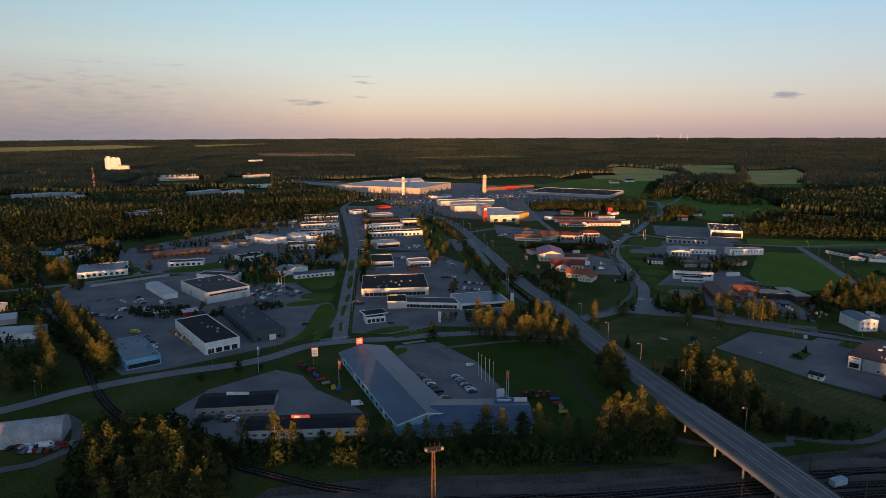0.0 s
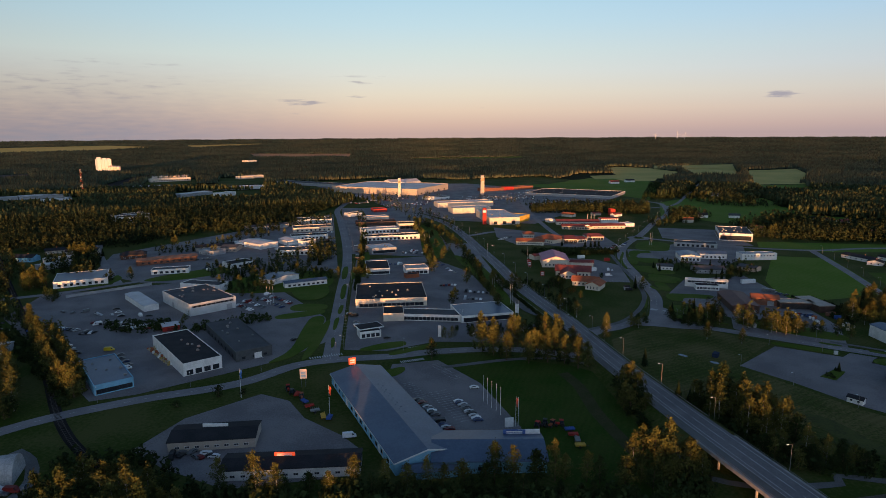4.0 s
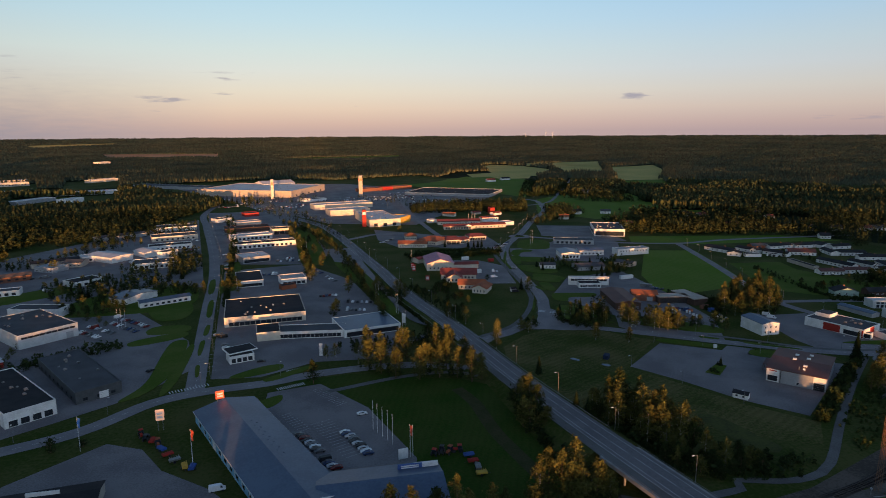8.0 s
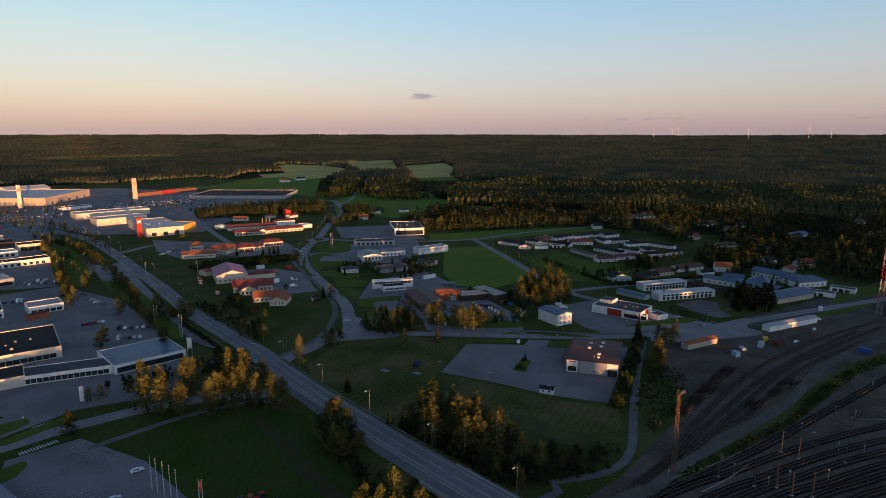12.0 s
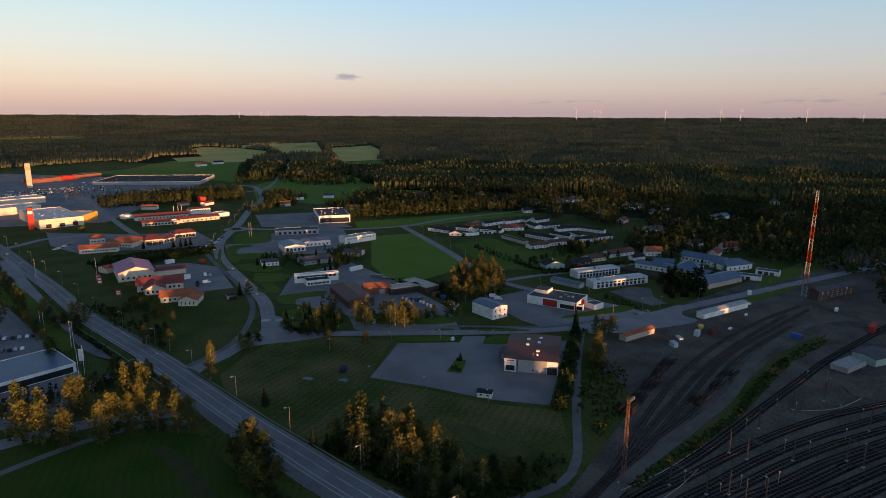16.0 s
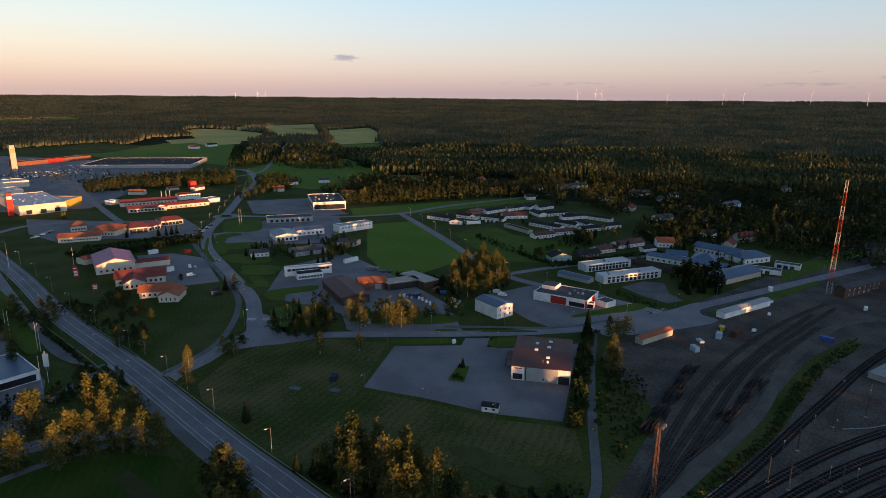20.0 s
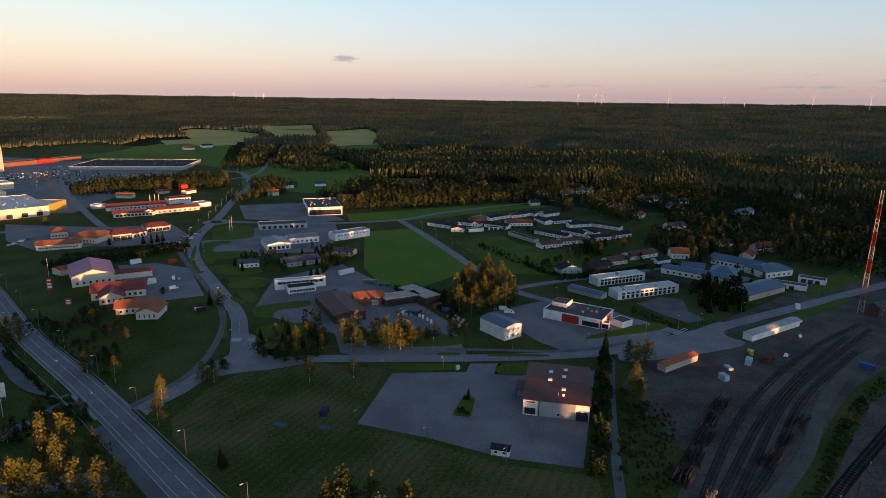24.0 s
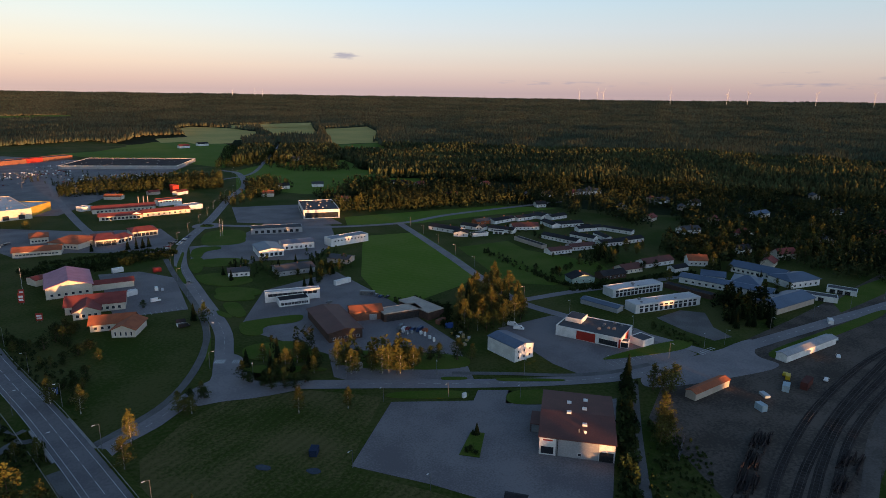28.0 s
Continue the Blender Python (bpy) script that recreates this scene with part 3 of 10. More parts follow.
plate("yard", [(200.2, 531.4), (166, 478.2), (189, 422.9), (180, 399.9), (185.5, 388.5), (227.6, 362.9), (247.4, 401.5), (253.8, 466.8), (255.5, 543.9), (235.8, 539.4)], 0.04, ASPHALT, "asphalt yard round the workshop", "yard", smooth=False)
plate("yard", [(276.2, 402.7), (313.8, 400.3), (336.8, 361.3), (333.1, 323.3), (308.5, 322.7), (269.2, 341.8), (267.7, 355.2)], 0.04, ASPHALT, "asphalt forecourt of the white and red hall", "yard", smooth=False)
plate("yard", [(127.8, 527), (153.1, 522), (162.9, 588.1), (147.5, 615.6), (123.8, 622.7), (117.4, 534.1)], 0.04, ASPHALT, "asphalt lot beside the pink-roofed building", "yard", smooth=False)
plate("yard", [(65.1, 750.9), (68.2, 826.3), (139.4, 766.4), (191.2, 747.6), (191.2, 693), (173.3, 657.7), (116.5, 694.9), (83.5, 695.8)], 0.04, ASPHALT, "asphalt lot round the orange-roofed buildings", "yard", smooth=False)
plate("yard", [(276.5, 815.2), (344.7, 793.9), (333.6, 681.5), (307.6, 688.6), (255.1, 737.9)], 0.04, ASPHALT, "asphalt lot in front of the glazed hall", "yard", smooth=False)
plate("yard", [(241.9, 686.6), (277.4, 723.7), (320.9, 680.1), (297.5, 624.1), (256.3, 582), (190.4, 615.4), (194.9, 643.6)], 0.035, ASPHALT, "asphalt lot of the workshops", "yard", smooth=False)

plate("yard", [(193.5, 667.8), (234.3, 660.4), (230.7, 625.9), (216.6, 594.5), (189.4, 604.8), (181.3, 617.6)], 0.038, ASPHALT, "asphalt lots beside the winding street", "yard", smooth=False)
plate("yard", [(359.6, 364.5), (382.0, 364.2), (389.9, 353.6), (372.6, 338.3), (367.8, 325.3), (355.5, 327.6), (355.1, 343.6)], 0.042, PATHTOP, "bare gravel lot below the row houses", "yard", smooth=False)
ribbon("ditch_bank", [(60.1, 329.2), (64.6, 312.3), (65.8, 285.0), (69.1, 264.1), (72.4, 247.3)], 6.0, 0.05, DITCH, "brown bare bank of a ditch beside the field", "ground")
plate("grass", [(472.1, 319.5), (526.1, 323.8), (615.7, 320.4), (608.6, 311.1), (577.7, 307.6), (497.5, 308.3), (456.3, 308.7)], 0.045, LAWN, "grass verge along the street by the tracks", "grass", smooth=False)
plate("junction", [(121.5, 409.1), (136.6, 426.3), (141.9, 442.4), (146.3, 452.4), (155.9, 445.8), (152.4, 424.6), (150.1, 413.2), (170.1, 402.9), (166.9, 396.3), (145.1, 400.4), (134.4, 405.2), (125.3, 406.4)], 0.14, ROADTOP, "wide asphalt street junction", "road")
plate("junction", [(289.9, 325.1), (324.4, 319.2), (371.5, 320), (373.8, 313.9), (352.8, 307.3), (355.4, 290.2), (305, 304.6), (280.4, 315.4)], 0.14, ROADTOP, "wide asphalt street junction by the rail yard", "road")

plate("bare_soil", [(153.7, 281.4), (161.6, 278.9), (166.0, 266.8), (167.1, 256.9), (171.3, 248.1), (164.2, 243.8), (156.9, 252.6), (154.6, 265.9)], 0.06, SOIL, "dark bare patch of soil in the mown meadow", "ground")
plate("puddle", [(140.7, 344.5), (144.8, 343.4), (145.0, 339.6), (141.6, 340.2)], 0.08, GLASS, "dark puddle in the meadow grass", "water")
plate("puddle", [(128.4, 355.8), (130.8, 355.5), (132.9, 352.1), (131.6, 350.2), (128.5, 352.9)], 0.08, GLASS, "small dark puddle in the meadow grass", "water")
# ----- roads -----
MAIN = [(150.0, -110.0, 0.2), (142.0, -40.0, 2.2), (133.0, 30.0, 5.2), (126.0, 100.0, 7.2), (121.2, 150.0, 7.5), (117.4, 178.0, 7.5), (111.8, 206.0, 7.4), (106.0, 235.0, 6.8), (99.7, 270.0, 5.6), (96.9, 290.0, 4.6), (93.7, 310.0, 3.8), (91.0, 330.0, 2.9), (87.0, 360.0, 2.1), (82.5, 390.0, 1.9), (76.0, 430.0, 1.5),
        (68.7, 469.5, 0.8), (61.2, 514.0, 0.3), (51.8, 596.0, 0.0), (42.4, 660.0, 0.0)] + [(*p, 0.0) for p in [(27.1, 766.4), (5.9, 871.2), (-31.8, 961.9), (-71.2, 1036.7), (-109.9, 1132.4)]]
road = ribbon("road", MAIN, 11.5, 0.10, MAINTOP, "two-lane asphalt main road climbing to a bridge", skirt=0.4)
WALKWAY = [tuple(p) for p in sides_of(spline(MAIN, 3.0), 7.7) if p.y < 392][::5]
ribbon("footway", WALKWAY, 4.4, 0.06, PATHTOP, "grey footway beside the main road", "path", skirt=0.4)
dashes("centre_line", MAIN, 0.2, 9.0, 3.0, 0.22, road)
dashes("edge_line", MAIN, 0.2, 10.0, 0.0, 0.18, road, 3.9)
dashes("edge_line", MAIN, 0.2, 10.0, 0.0, 0.18, road, -3.9)
dashes("edge_line", MAIN, 0.2, 10.0, 0.0, 0.18, road, 5.6)
STREET = [(-61.4, 351.3), (-67.1, 402.2), (-77.7, 499.1), (-89.2, 606.8), (-108.2, 727.2), (-142, 904.9), (-164.1, 1025.6), (-163.5, 1171)]
mid = ribbon("street", STREET, 9.0, 0.09, ROADTOP, "straight asphalt street between the shops and yards")
CROSS = [(-240.8, 226.9), (-196, 258), (-171.7, 281.3), (-139.6, 301), (-101.5, 318.3), (-77.9, 342.6), (-54.8, 351.3), (-28.4, 355.1), (-8.4, 361.3), (22.6, 365.3), (49.9, 362.9), (76, 356.2)] + [(89.1, 391.3), (107.9, 403.3), (121.8, 414.1), (135, 421.5), (142.4, 424.5)]
ribbon("slip_lane", [(36.4, 725.5), (44.8, 643.2), (52.3, 565.6), (59.4, 513.4)], 4.0, 0.09, ROADTOP, "widened turning lane of the main road")
plate("turning_lanes", [(7.1, 709.1), (35.1, 708.5), (39.6, 631.6), (45.2, 569.4), (54.0, 480.2), (46.6, 497.4), (28.1, 564.5), (15.4, 619.8)], 0.085, ROADTOP, "widened asphalt junction of the main road", "road", smooth=False)
ribbon("street", [(26.6, 756.3), (47.9, 774.4), (64.6, 789.1), (99, 788.6)], 8.0, 0.09, ROADTOP, "asphalt turn-off to the retail park")
ribbon("street", [(146.9, 1153.6), (136.3, 968.9), (136.2, 822.8), (138.6, 753.9)], 7.0, 0.085, ROADTOP, "asphalt street behind the retail hall")
cross = ribbon("street", CROSS, 8.5, 0.08, ROADTOP, "asphalt cross street passing under the main road")
NORTH = [(141.8, 422.7), (149.5, 450.2), (158.9, 483.1), (165.7, 547.3), (174.7, 619.9), (195.9, 685), (239.5, 764.3), (292.5, 870.9), (341.2, 958.9), (373.7, 1076.4), (365, 1121.1)]
north = ribbon("street", NORTH, 8.5, 0.095, ROADTOP, "winding asphalt street past the shops")
EAST = [(134.7, 416.7), (155.6, 407.1), (187.3, 386.5), (229.9, 357.6), (264.3, 337.4), (291.4, 326.3), (342.8, 316.6), (394.7, 310.6), (524.7, 294.8), (729.6, 270.2)]
east = ribbon("street", EAST, 8.0, 0.085, ROADTOP, "asphalt street along the lots")
for line, r in ((NORTH, north), (EAST, east), (STREET, mid), (CROSS, cross)):
    dashes("centre_line", line, 0.2, 3.0, 4.0, 0.16, r)
ribbon("street", [(237.5, 733.2), (304.2, 681.5), (379.8, 655.5), (449.9, 664), (601.3, 658.5)], 7.0, 0.075, ROADTOP, "asphalt street along the fields")
ribbon("street", [(379.9, 658.7), (357.2, 575.2), (342.7, 525.1), (326.5, 472.1), (315.6, 429.1), (321.1, 389.3), (331.9, 353.7), (339, 317.4)], 7.0, 0.07, ROADTOP, "straight asphalt street beside the field")
ribbon("street", [(315.6, 429.1), (357.5, 422.5), (402, 411.6), (443.6, 404.2)], 6.0, 0.065, ROADTOP, "residential asphalt street")
ribbon("country_road", [(329.7, 1022), (389.5, 1065.4), (471.1, 1219.5), (569.4, 1412.7), (639.4, 1554.4)], 6.0, 0.07, ROADTOP, "narrow road to the farmhouses")
ribbon("bike_path", [(84.2, 396.8), (102.3, 406.7), (116.9, 417.5), (131, 436.3), (144.6, 462.7), (152.4, 487.5), (157.9, 523.9), (164.3, 595.7), (169.4, 639.2)], 3.5, 0.10, PATHTOP, "asphalt cycle path beside the street", "path")
ribbon("gravel_path", [(91.4, 231.2), (106.6, 224.7), (136.1, 226.3)] + [(138, 231.4), (151.5, 227.9), (164.1, 227.6), (179, 234.5), (209.2, 261.6), (245.2, 292.6), (283.5, 323)], 3.5, 0.06, PATHTOP, "pale gravel path round the meadow", "path")
ribbon("foot_path", [(51.1, 481.1, 0), (54.5, 454.3, 0), (59.1, 437.5, 0.3), (65.0, 427.0, 0.8), (69.2, 418.8, 1.6)], 4.0, 0.09, PATHTOP, "asphalt foot path rising to the main road", "path")
ribbon("foot_path", [(45.9, 402.8, 0), (55.8, 407.3, 0), (63.5, 412.3, 0.6), (68.7, 414.5, 1.5)], 4.0, 0.09, PATHTOP, "asphalt foot path joining beside the main road", "path")
ribbon("bike_path", [(223.9, 373.8), (243.9, 359.2), (263.2, 343.7), (281.9, 334.2), (304.2, 329.5)], 3.0, 0.10, PATHTOP, "asphalt cycle path along the street", "path")
ribbon("bike_path", [(-1.5, 338), (38.2, 349.4), (66.1, 348.1), (82.6, 327.1), (85, 280.7), (88.3, 249.4), (92.2, 230.3)], 3.5, 0.06, PATHTOP, "cycle path beside the main road", "path")

ribbon("foot_path", [(31.7, 605.2), (42.3, 540.4), (53, 473.9), (61, 440.5), (69.3, 427.5), (75.7, 413.9)], 3.2, 0.07, PATHTOP, "grey foot path below the main road", "path")
ribbon("foot_path", [(30, 396.4), (39.8, 399.6), (52.1, 405.7), (67.5, 415.1), (75.7, 413.9)], 3.2, 0.075, PATHTOP, "grey foot path below the main road", "path")

ribbon("street", [(-355.3, 467.4), (-320.5, 485.0), (-291.6, 501.9), (-268.9, 522.3), (-244.4, 544.4), (-228.2, 560.9), (-192.8, 588.8)], 7.5, 0.082, ROADTOP, "asphalt street crossing the railway beside the yards")
ribbon("street", [(-263.7, 526.6), (-301.3, 582.5), (-343.3, 647.7), (-379.0, 712.4)], 7.0, 0.078, ROADTOP, "asphalt street leading up to the woods")
ribbon("gravel_path", [(-164.7, 207.3), (-151.8, 212.7), (-146.3, 221.0), (-147.3, 233.2), (-156.5, 246.8), (-166.5, 253.8)], 4.5, 0.06, PATHTOP, "gravel drive curving round the arched hall", "path")
plate("yard", [(-281.8, 366.1), (-266.5, 379.5), (-255.7, 379.4), (-236.2, 352.0), (-242.4, 343.1), (-265.3, 343.3)], 0.045, PATHTOP, "pale gravel storage yard beside the railway", "yard", smooth=False)

# ================= buildings =================
WINDOWS = {}


def window_mesh(w, h):
    key = (round(w, 1), round(h, 1))
    if key not in WINDOWS:
        v, f, t = [], [], 0.09
        for b in ((-w / 2, -0.07, 0, w / 2, 0, t), (-w / 2, -0.07, h - t, w / 2, 0, h), (-w / 2, -0.07, t, -w / 2 + t, 0, h - t),
                  (w / 2 - t, -0.07, t, w / 2, 0, h - t)):
            box(v, f, *b)
        n = len(f)
        if w > 1.7:
            box(v, f, -0.04, -0.06, t, 0.04, 0, h - t)
            n = len(f)
        k = len(v)
        v += [(-w / 2 + t, -0.025, t), (w / 2 - t, -0.025, t), (w / 2 - t, -0.025, h - t), (-w / 2 + t, -0.025, h - t)]
        f.append((k, k + 1, k + 2, k + 3))
        WINDOWS[key] = mesh("window", v, f, [FRAME if w < 1.9 else DARKM, GLASS], [0] * n + [1])
    return WINDOWS[key]


def wall_spot(face, w, d, s):
    """The place and turn of a spot on a wall: face f, b, l or r, s from 0 to 1 along it as one stands before it."""
    if face == "f":
        return (-w / 2 + s * w, -d / 2), 0
    if face == "b":
        return (w / 2 - s * w, d / 2), 180
    if face == "r":
        return (w / 2, -d / 2 + s * d), 90
    return (-w / 2, d / 2 - s * d), -90


def windows(ob, w, d, face, n, z, ww, wh, s0=0.05, s1=0.95, z_up=0):
    for k in range(n):
        (x, y), r = wall_spot(face, w, d, s0 + (s1 - s0) * (k + 0.5) / n)
        part("window", window_mesh(ww, wh), ob, (x, y, z), r)


def doors(ob, w, d, face, s, dw=3.5, dh=3.8, mat=None):
    (x, y), r = wall_spot(face, w, d, s)
    v, f = [], []
    for k in range(4):
        box(v, f, -dw / 2, -0.08, 0.02 + dh * k / 4, dw / 2, 0, dh * (k + 1) / 4 - 0.03)
    part("door", mesh("door", v, f, mat or GREYW), ob, (x, y, 0), r)


def vents(ob, w, d, z, n, seed, mat=None, size=1.2):
    rnd = random.Random(seed)
    for k in range(n):
        s = size * rnd.uniform(0.7, 1.3)
        x, y = rnd.uniform(-w * 0.4, w * 0.4), rnd.uniform(-d * 0.4, d * 0.4)
        v, f = [], []
        box(v, f, -s / 2, -s / 2, -0.1, s / 2, s / 2, s * 0.55, bevel=0.12)
        box(v, f, -s * 0.35, -s * 0.35, s * 0.55, s * 0.35, s * 0.35, s * 0.7, bevel=0.1)
        part("roof_vent", mesh("roof_vent", v, f, mat or STEEL), ob, (x, y, z))


def flat_roof(name, w, d, h, mat, rim):
    """A roof deck with a raised rim and a coping."""
    v, f, t = [], [], 0.25
    box(v, f, -w / 2 + t, -d / 2 + t, h - 0.15, w / 2 - t, d / 2 - t, h)
    return mesh(name, v, f, mat)


def rim_mesh(w, d, h, up, mat):
    v, f, t, o = [], [], 0.3, 0.06
    for b in ((-w / 2 - o, -d / 2 - o, h - 0.25, w / 2 + o, -d / 2 + t, h + up), (-w / 2 - o, d / 2 - t, h - 0.25, w / 2 + o, d / 2 + o, h + up),
              (-w / 2 - o, -d / 2 + t, h - 0.25, -w / 2 + t, d / 2 - t, h + up), (w / 2 - t, -d / 2 + t, h - 0.25, w / 2 + o, d / 2 - t, h + up)):
        box(v, f, *b)
    return mesh("parapet", v, f, mat)


def pitched(w, d, h, rise, along, over, mats, hip=0.0):
    """Walls up to the gables, and a roof of real thickness, whose ridge runs along x or y."""
    if along == "y":
        w, d = d, w
    a, b = w / 2, d / 2
    v = [(-a, -b, 0), (a, -b, 0), (a, b, 0), (-a, b, 0), (-a, -b, h), (a, -b, h), (a, b, h), (-a, b, h), (-a + hip, 0, h + rise), (a - hip, 0, h + rise)]
    f = [(0, 1, 5, 4), (2, 3, 7, 6)]
    f += [(1, 2, 6, 9, 5), (3, 0, 4, 8, 7)] if not hip else [(1, 2, 6, 5), (3, 0, 4, 7)]
    o, t = over, 0.22
    drop = rise * o / b
    hx = hip if hip else 0.0
    top = [(-a - o, -b - o, h - drop + t), (a + o, -b - o, h - drop + t), (a + o if not hip else a - hx, 0, h + rise + t), (-a - o if not hip else -a + hx, 0, h + rise + t),
           (a + o, b + o, h - drop + t), (-a - o, b + o, h - drop + t)]
    low = [(x, y, z - t) for x, y, z in top]
    rv = top + low
    rf = [(0, 1, 2, 3), (3, 2, 4, 5), (6, 9, 8, 7), (9, 11, 10, 8), (0, 6, 7, 1), (5, 4, 10, 11)]
    if hip:
        rf += [(1, 4, 2), (5, 0, 3), (1, 7, 10, 4), (0, 5, 11, 6)]
    else:
        rf += [(1, 7, 8, 2), (2, 8, 10, 4), (0, 3, 9, 6), (3, 5, 11, 9)]
    if along == "y":
        v, rv = [(-y, x, z) for x, y, z in v], [(-y, x, z) for x, y, z in rv]
    return mesh("wall", v, f, mats[0]), mesh("roof", rv, rf, mats[1])


def hall(name, x, y, w, d, rz, h, label, wall=None, top=None, rim=0.5, rim_mat=None, win=(), door=(), vent=0, category="building", base=0.0, group=""):
    """A flat-roofed hall: walls, deck, parapet, windows and doors."""
    ob = thing(name, x, y, base, rz, label, category, group)
    v, f = [], []
    box(v, f, -w / 2, -d / 2, 0, w / 2, d / 2, h - 0.16)
    part("wall", mesh("wall", v, f, wall or WHITE), ob)
    part("roof", flat_roof("roof", w, d, h, top or FELT, rim), ob)
    part("parapet", rim_mesh(w, d, h, rim, rim_mat or wall or WHITE), ob)
    for q in win:
        windows(ob, w, d, *q)
    for q in door:
        doors(ob, w, d, *q)
    if vent:
        vents(ob, w, d, h, vent, int(w * 10 + d * 7))
    return ob


def house(name, x, y, w, d, rz, h, label, rise=2.2, along="x", wall=None, top=None, over=0.5, hip=0.0, win=(), door=(), chimney=True, category="building", vent=0, group=""):
    """A building under a pitched roof."""
    ob = thing(name, x, y, 0, rz, label, category, group)
    wm, rm = pitched(w, d, h, rise, along, over, (wall or WHITE, top or FELT), hip)
    part("wall", wm, ob)
    roof = part("roof", rm, ob)
    for q in win:
        windows(ob, w, d, *q)
    for q in door:
        doors(ob, w, d, *q)
    if chimney:
        part("chimney", boxes("chimney", [BRICK], (-0.4, -0.3, -0.6, 0.4, 0.3, 1.2), (-0.46, -0.36, 1.2, 0.46, 0.36, 1.35)), roof, (w * 0.12 if along == "x" else 0.3, 0.3 if along == "x" else d * 0.12, h + rise * 0.9))
    return ob


def lit_sign(name, x, y, w, h, z, rz, mat, label, posts=True, strength=1.0, category="sign", legs=None):
    """A box sign on posts, with plain bars for its lettering."""
    ob = thing(name, x, y, 0, rz, label, category)
    part("sign_box", boxes("sign_box", [mat], (-w / 2, -0.25, z, w / 2, 0.25, z + h), bevel=0.05), ob)
    v, f = [], []
    for k in range(2):
        box(v, f, -w * 0.36, -0.29, z + h * (0.2 + 0.34 * k), w * 0.36, -0.25, z + h * (0.42 + 0.34 * k))
    part("lettering", mesh("lettering", v, f, FRAME), ob)
    if posts:
        for s in (-0.3, 0.3):
            v, f = [], []
            tube(v, f, (0, 0, 0), (0, 0, z), 0.12, 0.12, 8)
            part("post", mesh("post", v, f, STEEL), ob, (s * w, 0, 0))
    return ob


# ----- near yards and shops -----
STORE = house("store_hall", -25.3, 281.0, 25.0, 92.0, 23.6, 5.0, "long light-blue hall with a blue-grey sheet roof", 2.6, "y", BLUEW, BLUER, 0.6, chimney=False, win=(("l", 12, 1.2, 2.6, 1.6),), door=(("l", 0.3, 3, 3.2, WHITE), ("l", 0.8, 3, 3.2, WHITE)))
for s in (-1, 1):
    v, f = [], []
    n = 0
    for yy in (-46.75, -46.55):
        v += [(0, yy, 7.85), (s * 13.2, yy, 5.15), (s * 13.2, yy, 4.65), (0, yy, 7.35)]
    f = [(0, 1, 2, 3), (7, 6, 5, 4), (0, 4, 5, 1), (1, 5, 6, 2), (2, 6, 7, 3)]
    part("bargeboard", mesh("bargeboard", v, f, FRAME), STORE, label="white bargeboard of the gable")
    part("gutter", boxes("gutter", [FRAME], (s * 13.1 - 0.12, -46.5, 4.75, s * 13.1 + 0.12, 46.5, 4.95)), STORE, label="white gutter")
for k in range(14):
    part("roof_vent", boxes("roof_vent", [BLUER], (-0.3, -0.3, 0, 0.3, 0.3, 0.5), bevel=0.08), STORE, (2.5 if k % 2 else 4.0, -12 + 2.4 * k, 6.9 if k % 2 else 6.7))
for k in range(11):
    part("wall_pilaster", boxes("wall_pilaster", [FRAME], (-12.62, -0.12, 0, -12.5, 0.12, 4.9)), STORE, (0, -40 + 8 * k, 0))
house("store_wing", 15.5, 246.5, 41.0, 23.0, 0.0, 4.8, "light-blue side wing with a blue-grey sheet roof", 2.4, "x", BLUEW, BLUER, 0.6, chimney=False, win=(("f", 6, 1.2, 2.4, 1.4),))
house("entrance_porch", -6.0, 234.5, 19.0, 6.0, 8.0, 3.0, "light-blue porch with a dark sheet roof", 1.0, "x", BLUEW, BLUER, 0.5, chimney=False, door=(("f", 0.1, 1.4, 2.2, WHITE),))
hall("warehouse", -141.5, 356.8, 19.5, 58, 38, 6.5, "white hall with a black felt roof", WHITE, FELT, 0.4, win=(("f", 4, 0.4, 3.2, 2.6), ("r", 3, 3.6, 2.4, 1.0)), door=(("r", 0.5, 3.5, 3.6),), vent=5)
hall("charcoal_hall", -120.6, 379.7, 63.4, 19.6, -56.2, 5.5, "low charcoal hall with a wide grey felt roof", CHARCOAL, FELTG, 0.3, win=(("r", 3, 1.0, 2.0, 1.4), ("f", 8, 0.8, 2.2, 1.8)), door=(("r", 0.6, 4, 3.4, WHITE),), vent=8)
hall("warehouse", -174.6, 463.5, 32.1, 51.5, 42.3, 8.0, "large pale grey warehouse with a grey roof", PALEW, FELTG, 0.4, win=(("f", 9, 5.6, 3.0, 1.2),), door=(("f", 0.85, 4, 4), ("l", 0.4, 4, 4)), vent=9)
house("storage_shed", -216.9, 466.2, 45.7, 9.8, -49.1, 4.0, "long white storage shed with a pale roof", 0.7, "x", WHITE, WHITER, 0.3, chimney=False)
hall("workshop", -169.8, 326.9, 17, 42.2, 37.8, 5.0, "light-blue workshop with a blue-grey roof", BLUEW, BLUER, 0.3, win=(("f", 7, 0.6, 2.6, 2.2),), vent=6)
house("long_shed", -91.5, 261, 32.7, 14.8, 6.7, 4.0, "long low shed with a black roof and pale walls", 1.4, "x", BEIGE, FELT, 0.4, chimney=False, win=(("f", 8, 1.2, 1.8, 1.0),))
house("long_shed", -55.7, 238.7, 49, 12.1, 3.8, 4.0, "long white shed with a black roof beside tall birches", 1.4, "x", WHITE, FELT, 0.4, chimney=False, win=(("f", 12, 1.2, 1.8, 1.0),))
